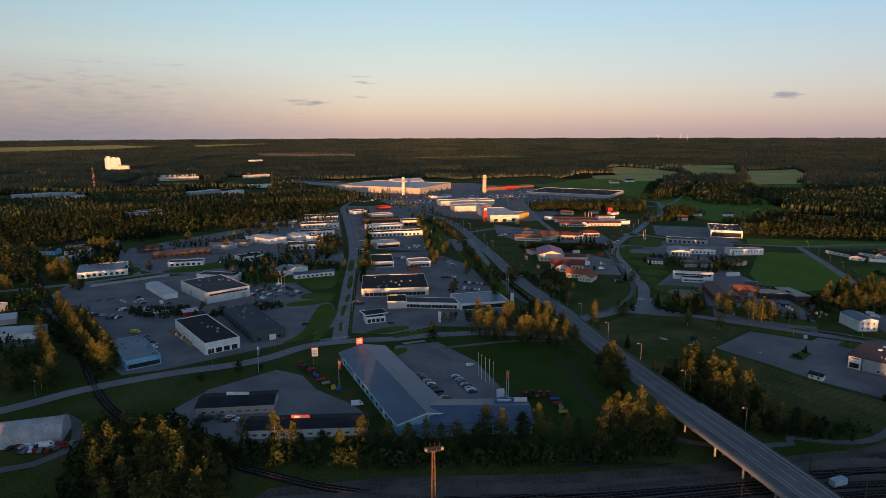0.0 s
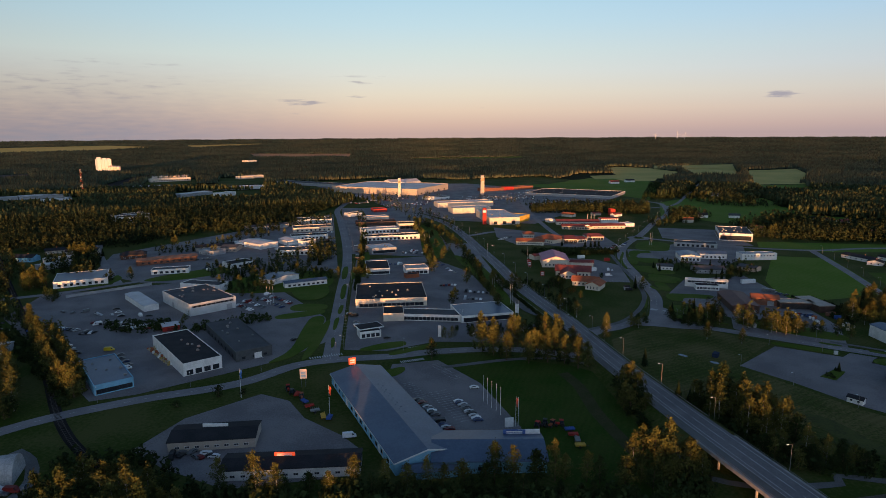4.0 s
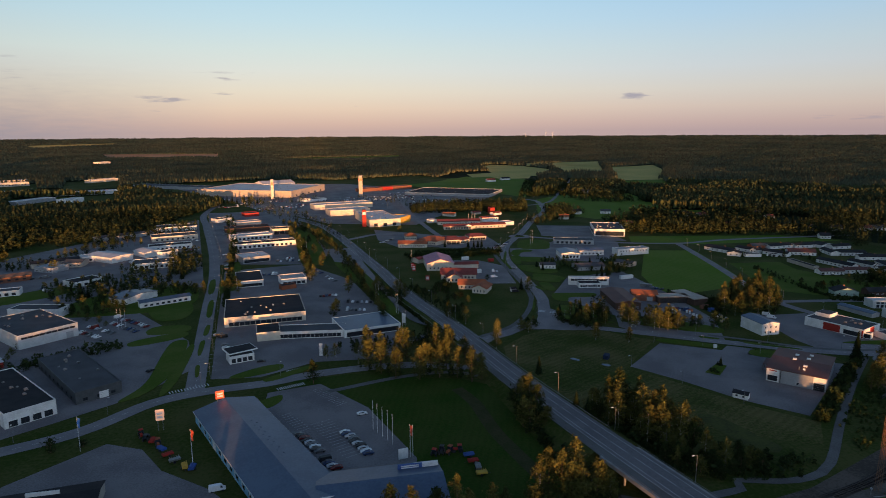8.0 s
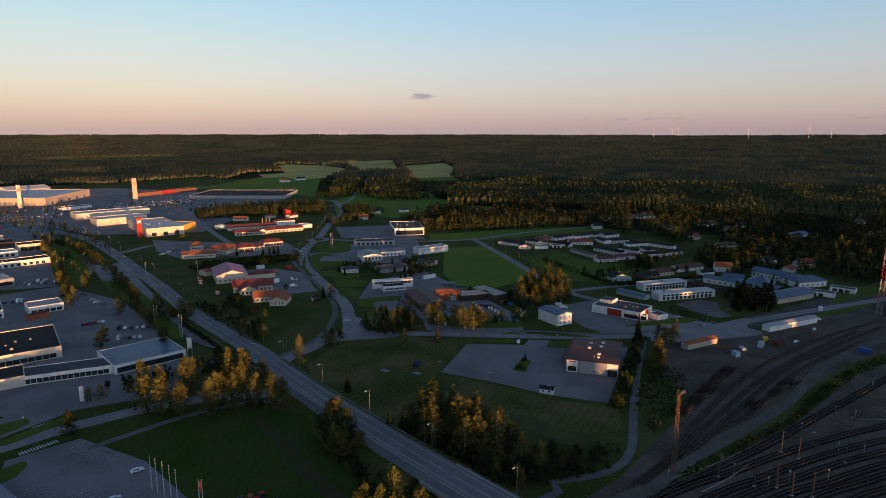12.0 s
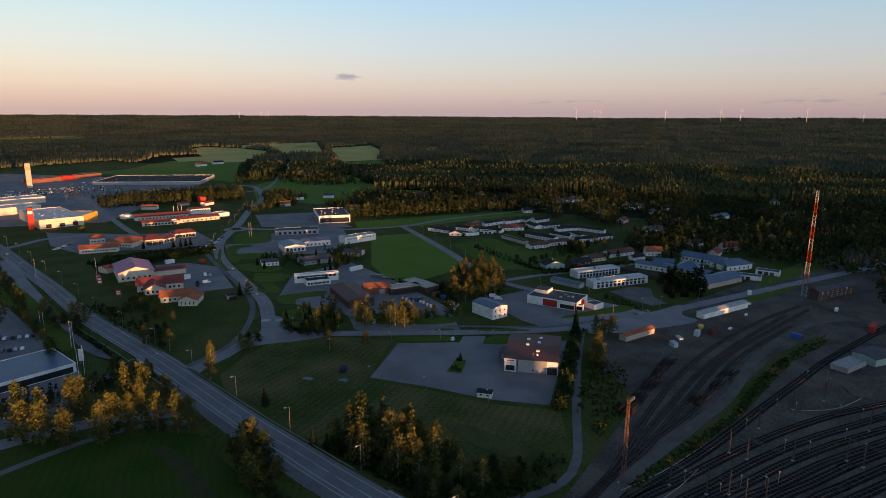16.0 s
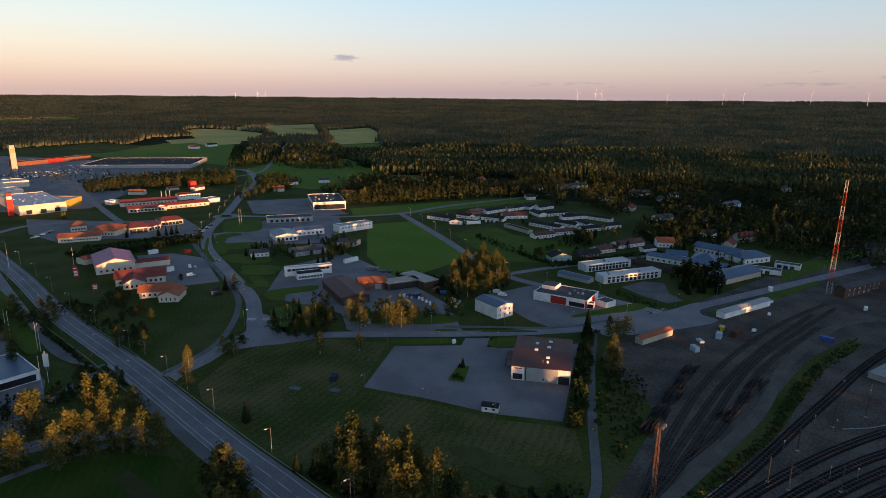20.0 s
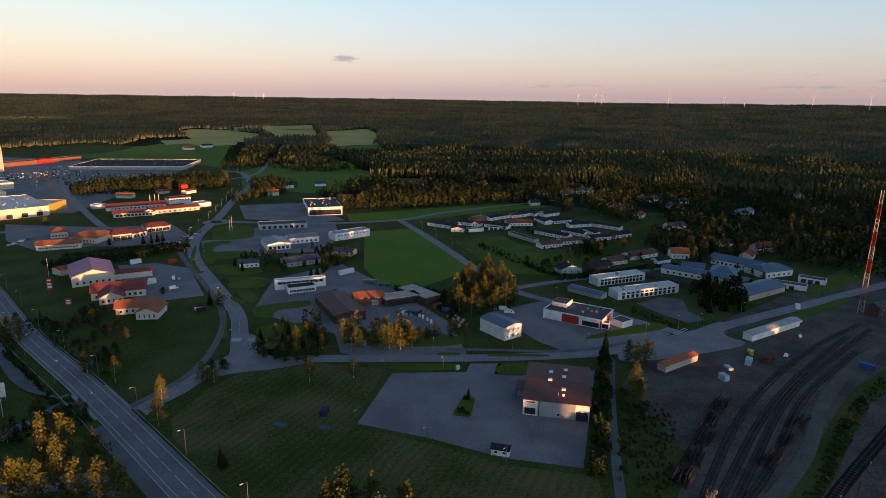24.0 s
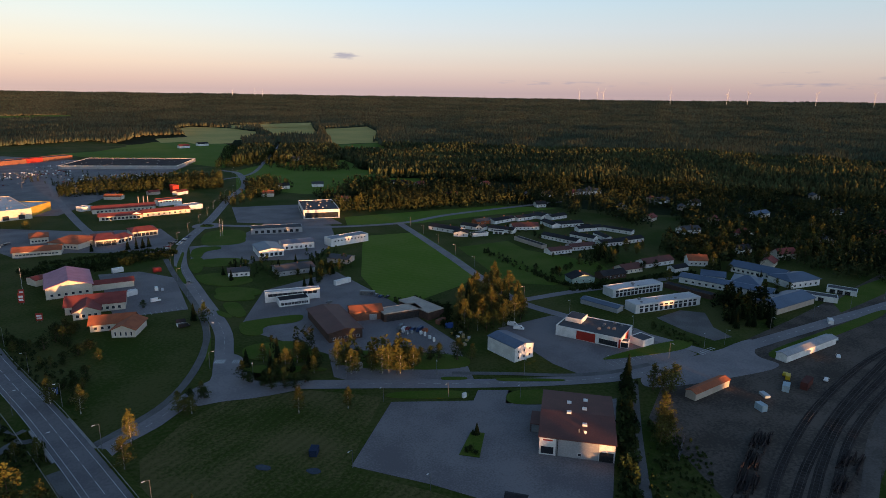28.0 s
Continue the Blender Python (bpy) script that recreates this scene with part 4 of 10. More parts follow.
hall("garage_hall", -299.7, 538.3, 38.6, 37, 26.1, 5.0, "white hall with a blue roof by the railway", WHITE, BLUER, 0.3, win=(("f", 8, 1.2, 2.2, 2.0),))
hall("shop", -239.6, 570.6, 30.9, 12, 13.2, 4.0, "white shop with a flat grey roof", WHITE, FELTG, win=(("f", 6, 0.8, 2.6, 2.0),))
hall("shop", -188.5, 597.3, 23.5, 16.7, 45.9, 4.2, "white shop with a dark flat roof", WHITE, FELT, win=(("f", 4, 0.8, 2.6, 2.0),))
house("depot", -198.7, 699.7, 23, 37.3, 51.6, 5.5, "white depot with a pale sheet roof", 1.0, "y", WHITE, WHITER, chimney=False)
hall("car_showroom", -38.4, 477.3, 50.2, 46.4, 6.1, 6.0, "long hall with a black roof and cream fascia", CREAM, FELT, 0.4, win=(("f", 14, 0.6, 3.0, 2.4),), vent=10)
hall("car_showroom", 25.7, 433, 35.3, 28.9, 13.3, 4.5, "glazed showroom with a blue-grey roof", WHITE, BLUER, 0.3, win=(("f", 16, 0.5, 2.8, 2.8), ("r", 5, 0.5, 2.8, 2.8)))
hall("connecting_wing", -10, 427.1, 45.7, 14, -6, 4.2, "low glazed wing between two showrooms", WHITE, FELTG, 0.3, win=(("f", 16, 0.6, 2.4, 2.2),))
hall("filling_station", -45, 391.4, 12.8, 9.6, 18.6, 4.0, "small white station kiosk with a black roof", WHITE, FELT, 0.3, win=(("f", 4, 0.6, 2.2, 2.2),))
hall("shop", -57.6, 574.9, 20.3, 36, 8.3, 5.0, "white shop with a black roof and dark glazing", WHITE, FELT, 0.4, win=(("f", 6, 0.6, 3.0, 2.2),))
hall("shop", -23, 566.3, 20, 17.2, 11.9, 5.0, "pale shop with a blue-grey roof", WHITE, BLUER, 0.4, win=(("f", 5, 0.6, 3.0, 2.2),))
# ----- retail park -----
hall("retail_hall", 44.5, 989, 59.8, 30, 12.6, 8.0, "long cream retail hall with a pale roof", CREAM, WHITER, 0.6, vent=8)
hall("retail_hall", 38.8, 1071.7, 95.1, 30, 14, 7.5, "long cream shop row with a pale roof", CREAM, WHITER, 0.6, vent=8)
# ----- along the winding street -----
house("white_house", 259.9, 375.6, 11.9, 18.6, 0.6, 7.0, "white two-storey house with a blue-grey roof", 1.2, "y", WHITE, BLUER, 0.3, chimney=False, win=(("f", 3, 4.2, 1.0, 1.3), ("f", 3, 1.2, 1.0, 1.3)))
RED_HALL = hall("white_red_hall", 310.9, 367.9, 33.1, 21.2, -67.8, 5.0, "white hall with red panels and a flat grey roof", WHITE, FELTG, 0.4, win=(("f", 4, 0.6, 2.4, 2.6, 0.68, 0.95), ("r", 5, 0.6, 2.4, 2.4, 0.05, 0.4)), vent=8)
hall("office", 207.7, 506.1, 31.2, 4.4, -16.9, 6.0, "white office with a ribbon of windows", WHITE, WHITER, 0.4, win=(("f", 10, 3.4, 2.6, 1.6),))
hall("shop", 301.6, 614.3, 34.5, 10.9, 4, 6.0, "long plain white hall beside the green field", WHITE, BLUER, 0.3, win=(("f", 10, 3.5, 1.4, 1.2),))
hall("glazed_hall", 338.3, 741.2, 34.1, 56.3, -19.3, 8.0, "glazed sales hall with white edging and roof lights", WHITE, FELTG, 0.6, win=(("f", 9, 0.8, 4.5, 5.0), ("l", 8, 0.8, 4.5, 4.0)), vent=14)
house("rail_shed", 380.2, 294.4, 44.3, 5.2, -4.5, 3.6, "long white shed with a grey sheet roof by the tracks", 0.8, "x", WHITE, GREYW, 0.4, chimney=False)
house("rail_shed", 300.8, 299, 24, 4.7, -2.1, 3.2, "small weathered shed with a rusty orange roof", 0.9, "x", BEIGE, TILER, 0.3, chimney=False)

# ----- more shops of the left yards -----
hall("shop", -368.5, 620.9, 26.4, 1.8, 41.8, 5.0, "white shop with a pale roof lit by the sun", WHITE, WHITER, win=(("f", 5, 0.8, 2.6, 2.0),))
house("blue_house", -403.5, 626.6, 20.3, 12, -0.9, 4.5, "blue timber house with a dark roof", 2.2, "x", BLUEW, FELT, win=(("f", 5, 1.2, 1.2, 1.3),))
hall("shop", -261.7, 357.1, 8.4, 14, 45.8, 4.5, "small shed with a white roof by the railway", WHITE, WHITER)
house("storage_shed", -258.6, 362.1, 28.8, 16, 11.8, 4.0, "long shed with a pale sheet roof", 1.2, "x", WHITE, WHITER, chimney=False)
hall("canopy", -186.3, 506.4, 12.7, 34.2, 76.5, 6.0, "white-edged canopy behind the warehouse", WHITE, FELTG, 0.4)
house("low_shop", -110.5, 520.4, 33.9, 7.4, 25.7, 4.0, "long low white shop with a blue-grey roof", 1.2, "x", WHITE, BLUER, chimney=False, win=(("f", 8, 1.0, 2.0, 1.4),))
house("low_shop", -135.2, 536.4, 27.9, 16, 52.3, 4.4, "white shop with a broad blue-grey roof", 1.6, "y", WHITE, BLUER, chimney=False)
hall("depot", -211, 702.3, 26.7, 14, 23.9, 5.0, "long low white depot with a pale roof", WHITE, WHITER, win=(("f", 6, 1.0, 2.0, 1.6),))
hall("depot", -148.5, 658.5, 37.4, 22, 9.1, 5.0, "white workshop with grey roof and loading doors", WHITE, FELTG, win=(("f", 8, 0.8, 2.2, 2.4),), vent=4)
hall("depot", -144.1, 691.5, 16.6, 10, 61.5, 8.0, "tall white block lit by the sun", WHITE, FELTG)
house("depot", -167.6, 715.7, 17.8, 24, 39.5, 5.0, "white workshop with a pale roof", 1.4, "y", WHITE, WHITER, chimney=False)
hall("depot", -154.1, 750.4, 41.6, 16, 16.7, 4.6, "long white depot with a dark roof", WHITE, FELT, win=(("f", 9, 0.8, 2.2, 2.0),))
hall("depot", -163, 814, 48.6, 24, 16.6, 5.0, "cream depot with a grey roof", CREAM, FELTG, vent=4, win=(("f", 8, 0.8, 2.2, 2.0),))
hall("depot", -175.5, 888.1, 47.2, 26, 13.1, 5.0, "pale depot with a flat grey roof", WHITE, FELTG, vent=6)
house("depot", -225.8, 832.7, 54.3, 14, 34.1, 4.4, "long grey depot at the edge of the woods", 1.2, "x", GREYW, FELTG, chimney=False)
house("depot", -241.4, 685.4, 38.7, 16, 26.3, 4.4, "long low workshop with a dark roof", 1.2, "x", BEIGE, FELT, chimney=False)
house("depot", -367, 659.6, 29.5, -14, -161.4, 4.4, "low house with a dark roof by the street", 1.6, "x", BEIGE, FELT)
# ----- shops between the street and the main road -----
hall("shop", -62.6, 665.5, 25.7, 24, 21.9, 5.5, "shop with a pale arched roof and glazed front", GREYW, WHITER, 0.3, win=(("f", 8, 0.6, 3.0, 2.6),), vent=3)
hall("shop", -57.3, 742.3, 63.5, 16, 14.1, 5.0, "long shop with a dark roof and white fascia", WHITE, FELT, 0.5, win=(("f", 12, 0.6, 2.6, 2.4),), vent=4)
hall("shop", -76.6, 794.8, 45.4, 18, 17.1, 5.0, "long shop with a white roof edge", WHITE, WHITER, 0.5, win=(("f", 9, 0.6, 2.6, 2.4),))
hall("shop", -44.6, 829, 22.8, 18, 11.9, 6.5, "cream hall with tall dark doors lit by the sun", CREAM, FELT, 0.5, door=(("f", 0.22, 6, 4.4, DARKM), ("f", 0.5, 6, 4.4, DARKM), ("f", 0.78, 6, 4.4, DARKM)))
hall("shop", -87.6, 862.4, 52.9, 24, 10.8, 4.6, "low brown shop with a flat black roof", BROWNW, FELT, 0.4, vent=4)
hall("shop", -91.8, 912, 31.7, 18, 21.9, 4.6, "cream shop with a pale roof", CREAM, WHITER, 0.4)
hall("shop", -129.5, 950, 21.7, 16, 37.3, 4.6, "white shop at the street corner", WHITE, FELTG, 0.4)
hall("shop", -96.4, 1005, 20.6, 18, 20.1, 4.6, "red-fronted shop near the crossing", REDW, FELTG, 0.4)
hall("annex", -32.9, 429.3, 13.4, 18, 5.5, 5.0, "cream annex with a dark flat roof", CREAM, FELT, 0.4)
hall("annex", -25.9, 546.3, 11.8, 6, 22.5, 3.2, "small orange kiosk beside the shops", TILER, FELT, 0.2)
# ----- retail park, far side -----
house("retail_dome", -86.1, 1456.4, 69.5, 50, 24.2, 13.0, "white vaulted roof part of the retail hall", 5.0, "x", WHITE, WHITER, 1.0, chimney=False)
hall("retail_hall", -281.9, 1509.5, 257.8, 40, -33.2, 6.0, "long grey warehouse at the edge of the woods", GREYW, FELTG, 0.4)
hall("retail_hall", 266.8, 1254.8, 166.9, 109.4, -29.5, 5.0, "wide dark-roofed retail hall with a pale edge", GREYW, FELT, 0.5, rim_mat=WHITE, vent=16)
hall("retail_row", 141.3, 1368.7, 131.7, 20, 30, 6.0, "row of brick-red shops with flat roofs", BRICK, FELTG, 0.5)
hall("retail_row", 144.4, 1364.4, 25.9, 12, 30.6, 6.5, "bright red shop front", REDW, FELTG, 0.5)
hall("retail_row", -7.6, 1184.7, 47, 18, 24.7, 4.0, "low white shops by the car park", WHITE, FELTG, 0.5)
# ----- shops along the winding street -----
hall("small_shop", 270.6, 682.7, 42.4, 15.3, -20.1, 4.5, "low grey shop with loading bays", GREYW, FELTG, 0.4, win=(("f", 8, 0.8, 2.6, 2.4),))
house("white_shop", 236.7, 616.5, 18.1, 24.1, -9.9, 5.0, "white shop with a blue-grey gable roof", 1.6, "y", WHITE, BLUER, 0.6, chimney=False, win=(("f", 5, 0.8, 2.0, 2.2),))
house("white_shop", 261.9, 622.1, 24.4, 14, -9.7, 5.0, "white wing with a blue-grey roof", 1.4, "x", WHITE, BLUER, 0.5, chimney=False, win=(("f", 6, 1.0, 1.8, 1.8),))
house("green_house", 232.3, 560.7, 24.6, 16, -5.2, 3.6, "low dark green house with a broad grey roof", 1.6, "x", GREYW, FELTG, 0.8, win=(("f", 5, 1.0, 1.4, 1.2),))
house("small_house", 199.1, 573.3, 13.1, 12, -14.7, 3.4, "low pale house among spruces", 1.4, "x", WHITE, FELTG, 0.6, win=(("f", 4, 1.0, 1.4, 1.2),))
house("small_house", 271, 566, 15.9, 12, -51.6, 3.4, "low house with a grey roof beside the field", 1.4, "x", BEIGE, FELTG, 0.6)
hall("office_annex", 205.1, 499.5, 17.1, 9, -11.7, 3.6, "low glazed annex with a dark roof", WHITE, FELT, 0.3, win=(("f", 8, 0.8, 1.8, 1.6),))
hall("porch", 310.5, 350.5, 7.2, 4, -60.5, 3.4, "white glazed entrance porch", WHITE, FELTG, 0.2, win=(("f", 4, 0.4, 2.0, 2.4),))
hall("porch", 322.2, 347.1, 8.5, 8, -0.2, 3.4, "white side porch on posts", WHITE, FELTG, 0.2)
# ----- row houses -----
hall("row_house", 379.1, 373.9, 46.7, 9.5, -14.9, 5.0, "long pale row house with a flat grey roof", PALEW, WHITER, 0.3, win=(("f", 12, 0.4, 2.0, 2.2), ("f", 12, 3.1, 2.4, 1.1)), vent=4)
hall("row_house", 387.6, 401.1, 39.2, 9.5, -12.4, 5.0, "pale row house with wide windows and a flat roof", PALEW, WHITER, 0.3, win=(("f", 12, 0.4, 2.0, 2.2), ("f", 12, 3.1, 2.4, 1.1)), vent=4)
house("garden_shed", 349.1, 394.1, 23.9, 7, -80.9, 2.8, "long low shed with a blue-grey roof", 0.8, "x", GREYW, BLUER, 0.4, chimney=False)
house("row_house", 444.3, 372, 55.5, 12, -74.2, 4.0, "long white row house with a blue-grey roof", 1.4, "x", WHITE, BLUER, 0.6, chimney=False, win=(("f", 12, 1.0, 1.6, 1.4),))
hall("carport", 416.7, 380.6, 31.5, 6, -85.8, 2.8, "long open carport with a dark roof", BROWNW, FELT, 0.2)
house("care_home", 461.2, 367.3, 16.5, 22, -68.5, 4.2, "white care home with a hipped blue roof", 3.0, "x", WHITE, BLUER, 0.8, 7.0, chimney=False, win=(("f", 6, 1.0, 1.6, 1.6),))
house("care_home", 495.5, 376.2, 35, 16, -84.2, 4.2, "long white care home with a blue roof", 2.6, "x", WHITE, BLUER, 0.8, chimney=False, win=(("f", 10, 1.0, 1.6, 1.6),))
house("care_home", 456.7, 388.2, 14.6, 14, -59.6, 4.0, "white building with a dark blue roof", 2.0, "x", WHITE, BLUER, 0.7, chimney=False)
house("care_home", 493.7, 352.6, 26.2, 18, -15, 4.6, "white house with a hipped blue roof", 2.6, "x", WHITE, BLUER, 0.8, 5.0, chimney=False, win=(("f", 5, 1.0, 1.6, 1.6),))
hall("carport", 471.5, 328.7, 22.1, 8, -66, 3.2, "white garage row with a flat roof", WHITE, FELTG, 0.2, door=(("f", 0.2, 3, 2.4, DARKM), ("f", 0.4, 3, 2.4, DARKM), ("f", 0.6, 3, 2.4, DARKM)))
hall("carport", 498.2, 324.8, 16.4, 8, -72.3, 3.2, "white garages with dark doors", WHITE, FELTG, 0.2, door=(("f", 0.2, 3, 2.4, DARKM), ("f", 0.45, 3, 2.4, DARKM), ("f", 0.7, 3, 2.4, DARKM)))
house("care_home", 441.3, 334.7, 39.1, 16, -4.4, 4.0, "long house with a blue roof behind a hedge", 2.4, "x", BEIGE, BLUER, 0.8, chimney=False)
house("station_house", 474.7, 270.2, 42.2, 6.5, -8.3, 6.5, "two-storey brown house with a dark roof by the tracks", 1.6, "x", BROWNW, FELTG, 0.6, win=(("f", 7, 1.0, 1.4, 1.5), ("f", 7, 4.0, 1.4, 1.5)))
# ----- detached houses -----
house("detached_house", 378.1, 436.1, 16.4, 10, -20.7, 3.4, "pale green house with a dark roof and hedge", 2.6, "y", GREENW, FELT, 0.6, win=(("f", 3, 1.0, 1.2, 1.2),))
house("detached_house", 402.5, 430.3, 19.6, 9, -10.3, 3.2, "dark timber house with white corners", 2.2, "x", BROWNW, FELT, 0.6, win=(("f", 5, 1.0, 1.3, 1.2),))
house("detached_house", 425, 432.8, 17.1, 10, -9.7, 3.2, "cream house with a brown roof", 2.4, "x", CREAM, BROWNR, 0.6, win=(("f", 4, 1.0, 1.3, 1.2),))
house("detached_house", 456.7, 433.5, 28.1, 10, -8.1, 3.2, "white house with a grey-brown roof", 2.4, "x", WHITE, BROWNR, 0.6, win=(("f", 5, 1.0, 1.3, 1.2),))
house("garage", 456.4, 414.4, 13.5, 7, -8.7, 2.8, "white garage with a dark roof", 1.6, "x", WHITE, FELT, 0.4, chimney=False)
house("detached_house", 481.9, 416.3, 13.7, 10, -39.8, 4.4, "white house with a weathered orange roof", 3.2, "x", WHITE, TILER, 0.6, win=(("f", 4, 1.2, 1.3, 1.3),))
house("detached_house", 556.6, 388.9, 17.2, 9, -16.6, 4.6, "cream house with a dark red roof among trees", 3.2, "x", CREAM, REDR, 0.6, win=(("f", 4, 1.2, 1.3, 1.3),))
house("detached_house", 601.9, 443.5, 17.9, 9, -3.9, 4.6, "white house with a red roof among trees", 3.2, "y", WHITE, REDR, 0.6)
house("detached_house", 543.6, 415.5, 14, 9, -11.2, 4.2, "white house half hidden by trees", 2.6, "x", WHITE, FELT, 0.6)
house("detached_house", 707, 484.7, 24.6, 10, -3.6, 4.2, "white house deep among trees", 2.6, "x", WHITE, BLUER, 0.6)
house("detached_house", 574.3, 480.8, 19.3, 10, -19.1, 4.2, "pale house among autumn trees", 2.6, "x", WHITE, FELTG, 0.6)
house("detached_house", 703.3, 374.1, 16.8, 10, -32.9, 4.2, "white house with a red roof at the wood's edge", 2.6, "x", WHITE, REDR, 0.6)
house("detached_house", 691.7, 591.3, 21.3, 10, -11.3, 4.2, "pale house among autumn trees", 2.6, "x", WHITE, FELTG, 0.6)
house("detached_house", 508.7, 747.4, 18.5, 10, -5.9, 4.2, "white house with an orange roof before the woods", 2.6, "x", CREAM, TILER, 0.6)
house("farmhouse", 186.5, 930.6, 18.1, 9, -34, 3.6, "low white farmhouse with a red roof", 2.0, "x", CREAM, TILER, 0.6)
house("farmhouse", 392.2, 791.9, 16.6, 9, -34, 3.6, "white house with a red roof by the field", 2.0, "x", CREAM, TILER, 0.6)
house("farmhouse", 373, 908.9, 11.8, 9, -6, 4.4, "small white farmhouse with a dark roof", 2.6, "x", WHITE, FELT, 0.6)
house("farmhouse", 416.4, 1521, 21.5, 12, 9.4, 4.4, "white farmhouse beside the fields", 2.8, "x", WHITE, REDR, 0.6)
house("farmhouse", 464.9, 1560.4, 23.1, 12, 10.3, 4.4, "white farmhouse beside the fields", 2.8, "x", WHITE, FELT, 0.6)
house("farmhouse", 815.8, 1185.2, 37, 14, 13.1, 5.0, "white house high among the woods", 2.6, "x", WHITE, FELTG, 0.6)
house("farmhouse", 771.6, 1080, 30.6, 14, -11.3, 5.0, "white house high among the woods", 2.6, "x", WHITE, REDR, 0.6)
house("farmhouse", 673.4, 682.3, 31.8, 14, -14.2, 4.0, "long pale house among the woods", 2.0, "x", WHITE, FELTG, 0.6)
house("farmhouse", 416.6, 905.2, 14, 9, -20, 3.8, "white house with a pale roof on the lawn", 2.2, "x", WHITE, FELTG, 0.6)
house("farmhouse", 334, 863.5, 13, 9, -12, 4.2, "cream house with a red roof in a garden", 2.4, "x", CREAM, TILER, 0.6)
house("farmhouse", 517.5, 868, 22, 10, -34, 3.6, "long white house between the groves", 2.0, "x", WHITE, FELT, 0.6)
house("farmhouse", 868, 1258, 30, 14, -20, 5.0, "white house with a dark roof among the woods", 2.6, "x", WHITE, FELT, 0.6)
house("farmhouse", 512.1, 1200.4, 23.7, 12, -32.5, 4.4, "white farmhouse by the country road", 2.6, "x", WHITE, FELTG, 0.6)
VILLAGE_HOMES = [(615.3, 836.8), (603.1, 795), (585.3, 700.4), (613.6, 692.8), (649.7, 685.9), (682.2, 686.9), (556.1, 648.3), (687.8, 601.3), (674.5, 551.2), (712, 560.4), (595.6, 536), (887, 507.8), (795, 445.8), (637.3, 493.5), (640.9, 393.5), (608.4, 358.7), (525.2, 384.4), (617.3, 586.7), (514.7, 847.1), (528.6, 838.8)]
for n, (x, y) in enumerate(VILLAGE_HOMES):
    house("detached_house", x, y, 11 + 2 * (n % 3), 9, (-20, 15, 40)[n % 3], 3.6 + 0.5 * (n % 2), ("pale house with a dark roof among garden trees", "white house with a red roof among garden trees", "timber house with a grey roof among garden trees")[n % 3],
          2.6, "x", (WHITE, CREAM, BEIGE)[n % 3], (FELT, REDR, FELTG)[n % 3], 0.6, win=(("f", 3, 1.0, 1.3, 1.2),))
# ----- low housing estate -----
house("terraced_house", 397.9, 607.2, 30.5, 13, -71.4, 3.2, "low dark-roofed house with a white front on the estate corner", 1.6, "x", WHITE, FELT, 0.5, win=(("f", 5, 0.9, 1.3, 1.3),), group="houses of the estate")
house("terraced_house", 396.2, 584.6, 11.9, 10, -43.0, 3.2, "white gabled house end with a black roof", 1.6, "y", WHITE, FELT, 0.5, win=(("f", 2, 0.9, 1.3, 1.3),), group="houses of the estate")
house("terraced_house", 421.2, 602.2, 16.0, 9, -70.7, 3.2, "white house with a sunlit wall and black roof", 1.6, "x", WHITE, FELT, 0.5, win=(("f", 2, 0.9, 1.3, 1.3),), group="houses of the estate")
house("terraced_house", 426.1, 592.7, 7.4, 8, -73.5, 3.2, "small white house with a sunlit front and porch", 1.6, "y", WHITE, FELT, 0.5, win=(("f", 2, 0.9, 1.3, 1.3),), group="houses of the estate")
hall("carport", 408.8, 575.5, 14.8, 6, -14.5, 2.8, "white flat-roofed carport beside the lawn", WHITE, FELTG, 0.2)
# White house; the orange wall colour stands for low sun on it.
house("terraced_house", 445.0, 613.9, 17.9, 9, -5.1, 3.2, "pale house with orange sunlight put into its wall colour", 1.6, "x", TILER, FELTG, 0.5, win=(("f", 3, 0.9, 1.3, 1.3),), group="houses of the estate")
house("terraced_house", 464.9, 609.1, 27.9, 9, 4.3, 3.2, "white house with a long sunlit wall", 1.6, "x", WHITE, FELT, 0.5, win=(("f", 4, 0.9, 1.3, 1.3),), group="houses of the estate")
house("terraced_house", 436.9, 576.9, 23.1, 9, -63.5, 3.2, "long black-roofed house with a carport", 1.6, "x", WHITE, FELT, 0.5, win=(("f", 4, 0.9, 1.3, 1.3),), group="houses of the estate")
# Dark slabs on the solid front stand for shade in the two openings.
hall("carport", 428.6, 572.5, 9.1, 6, -47.7, 2.6, "white carport with dark panels as its shaded openings", WHITE, FELT, 0.2, door=(("f", 0.3, 2.6, 2.2, DARKM), ("f", 0.7, 2.6, 2.2, DARKM)))
house("terraced_house", 462.0, 574.9, 24.5, 12, -26.5, 3.2, "white house under a broad brown roof", 2.4, "x", WHITE, BROWNR, 0.5, win=(("f", 6, 0.9, 1.3, 1.3),), group="houses of the estate")
house("terraced_house", 491.4, 570.6, 21.9, 9, -106.4, 3.2, "white gabled house with a black roof", 1.6, "x", WHITE, FELT, 0.5, win=(("f", 3, 0.9, 1.3, 1.3),), group="houses of the estate")
house("terraced_house", 488.3, 606.3, 17.2, 9, -2.0, 3.2, "white house with tall sunlit windows", 1.6, "x", WHITE, FELT, 0.5, win=(("f", 3, 0.9, 1.3, 1.3),), group="houses of the estate")
house("terraced_house", 504.6, 607.5, 17.7, 9, 10.1, 3.2, "white house with a low dark roof", 1.6, "x", WHITE, FELT, 0.5, win=(("f", 2, 0.9, 1.3, 1.3),), group="houses of the estate")
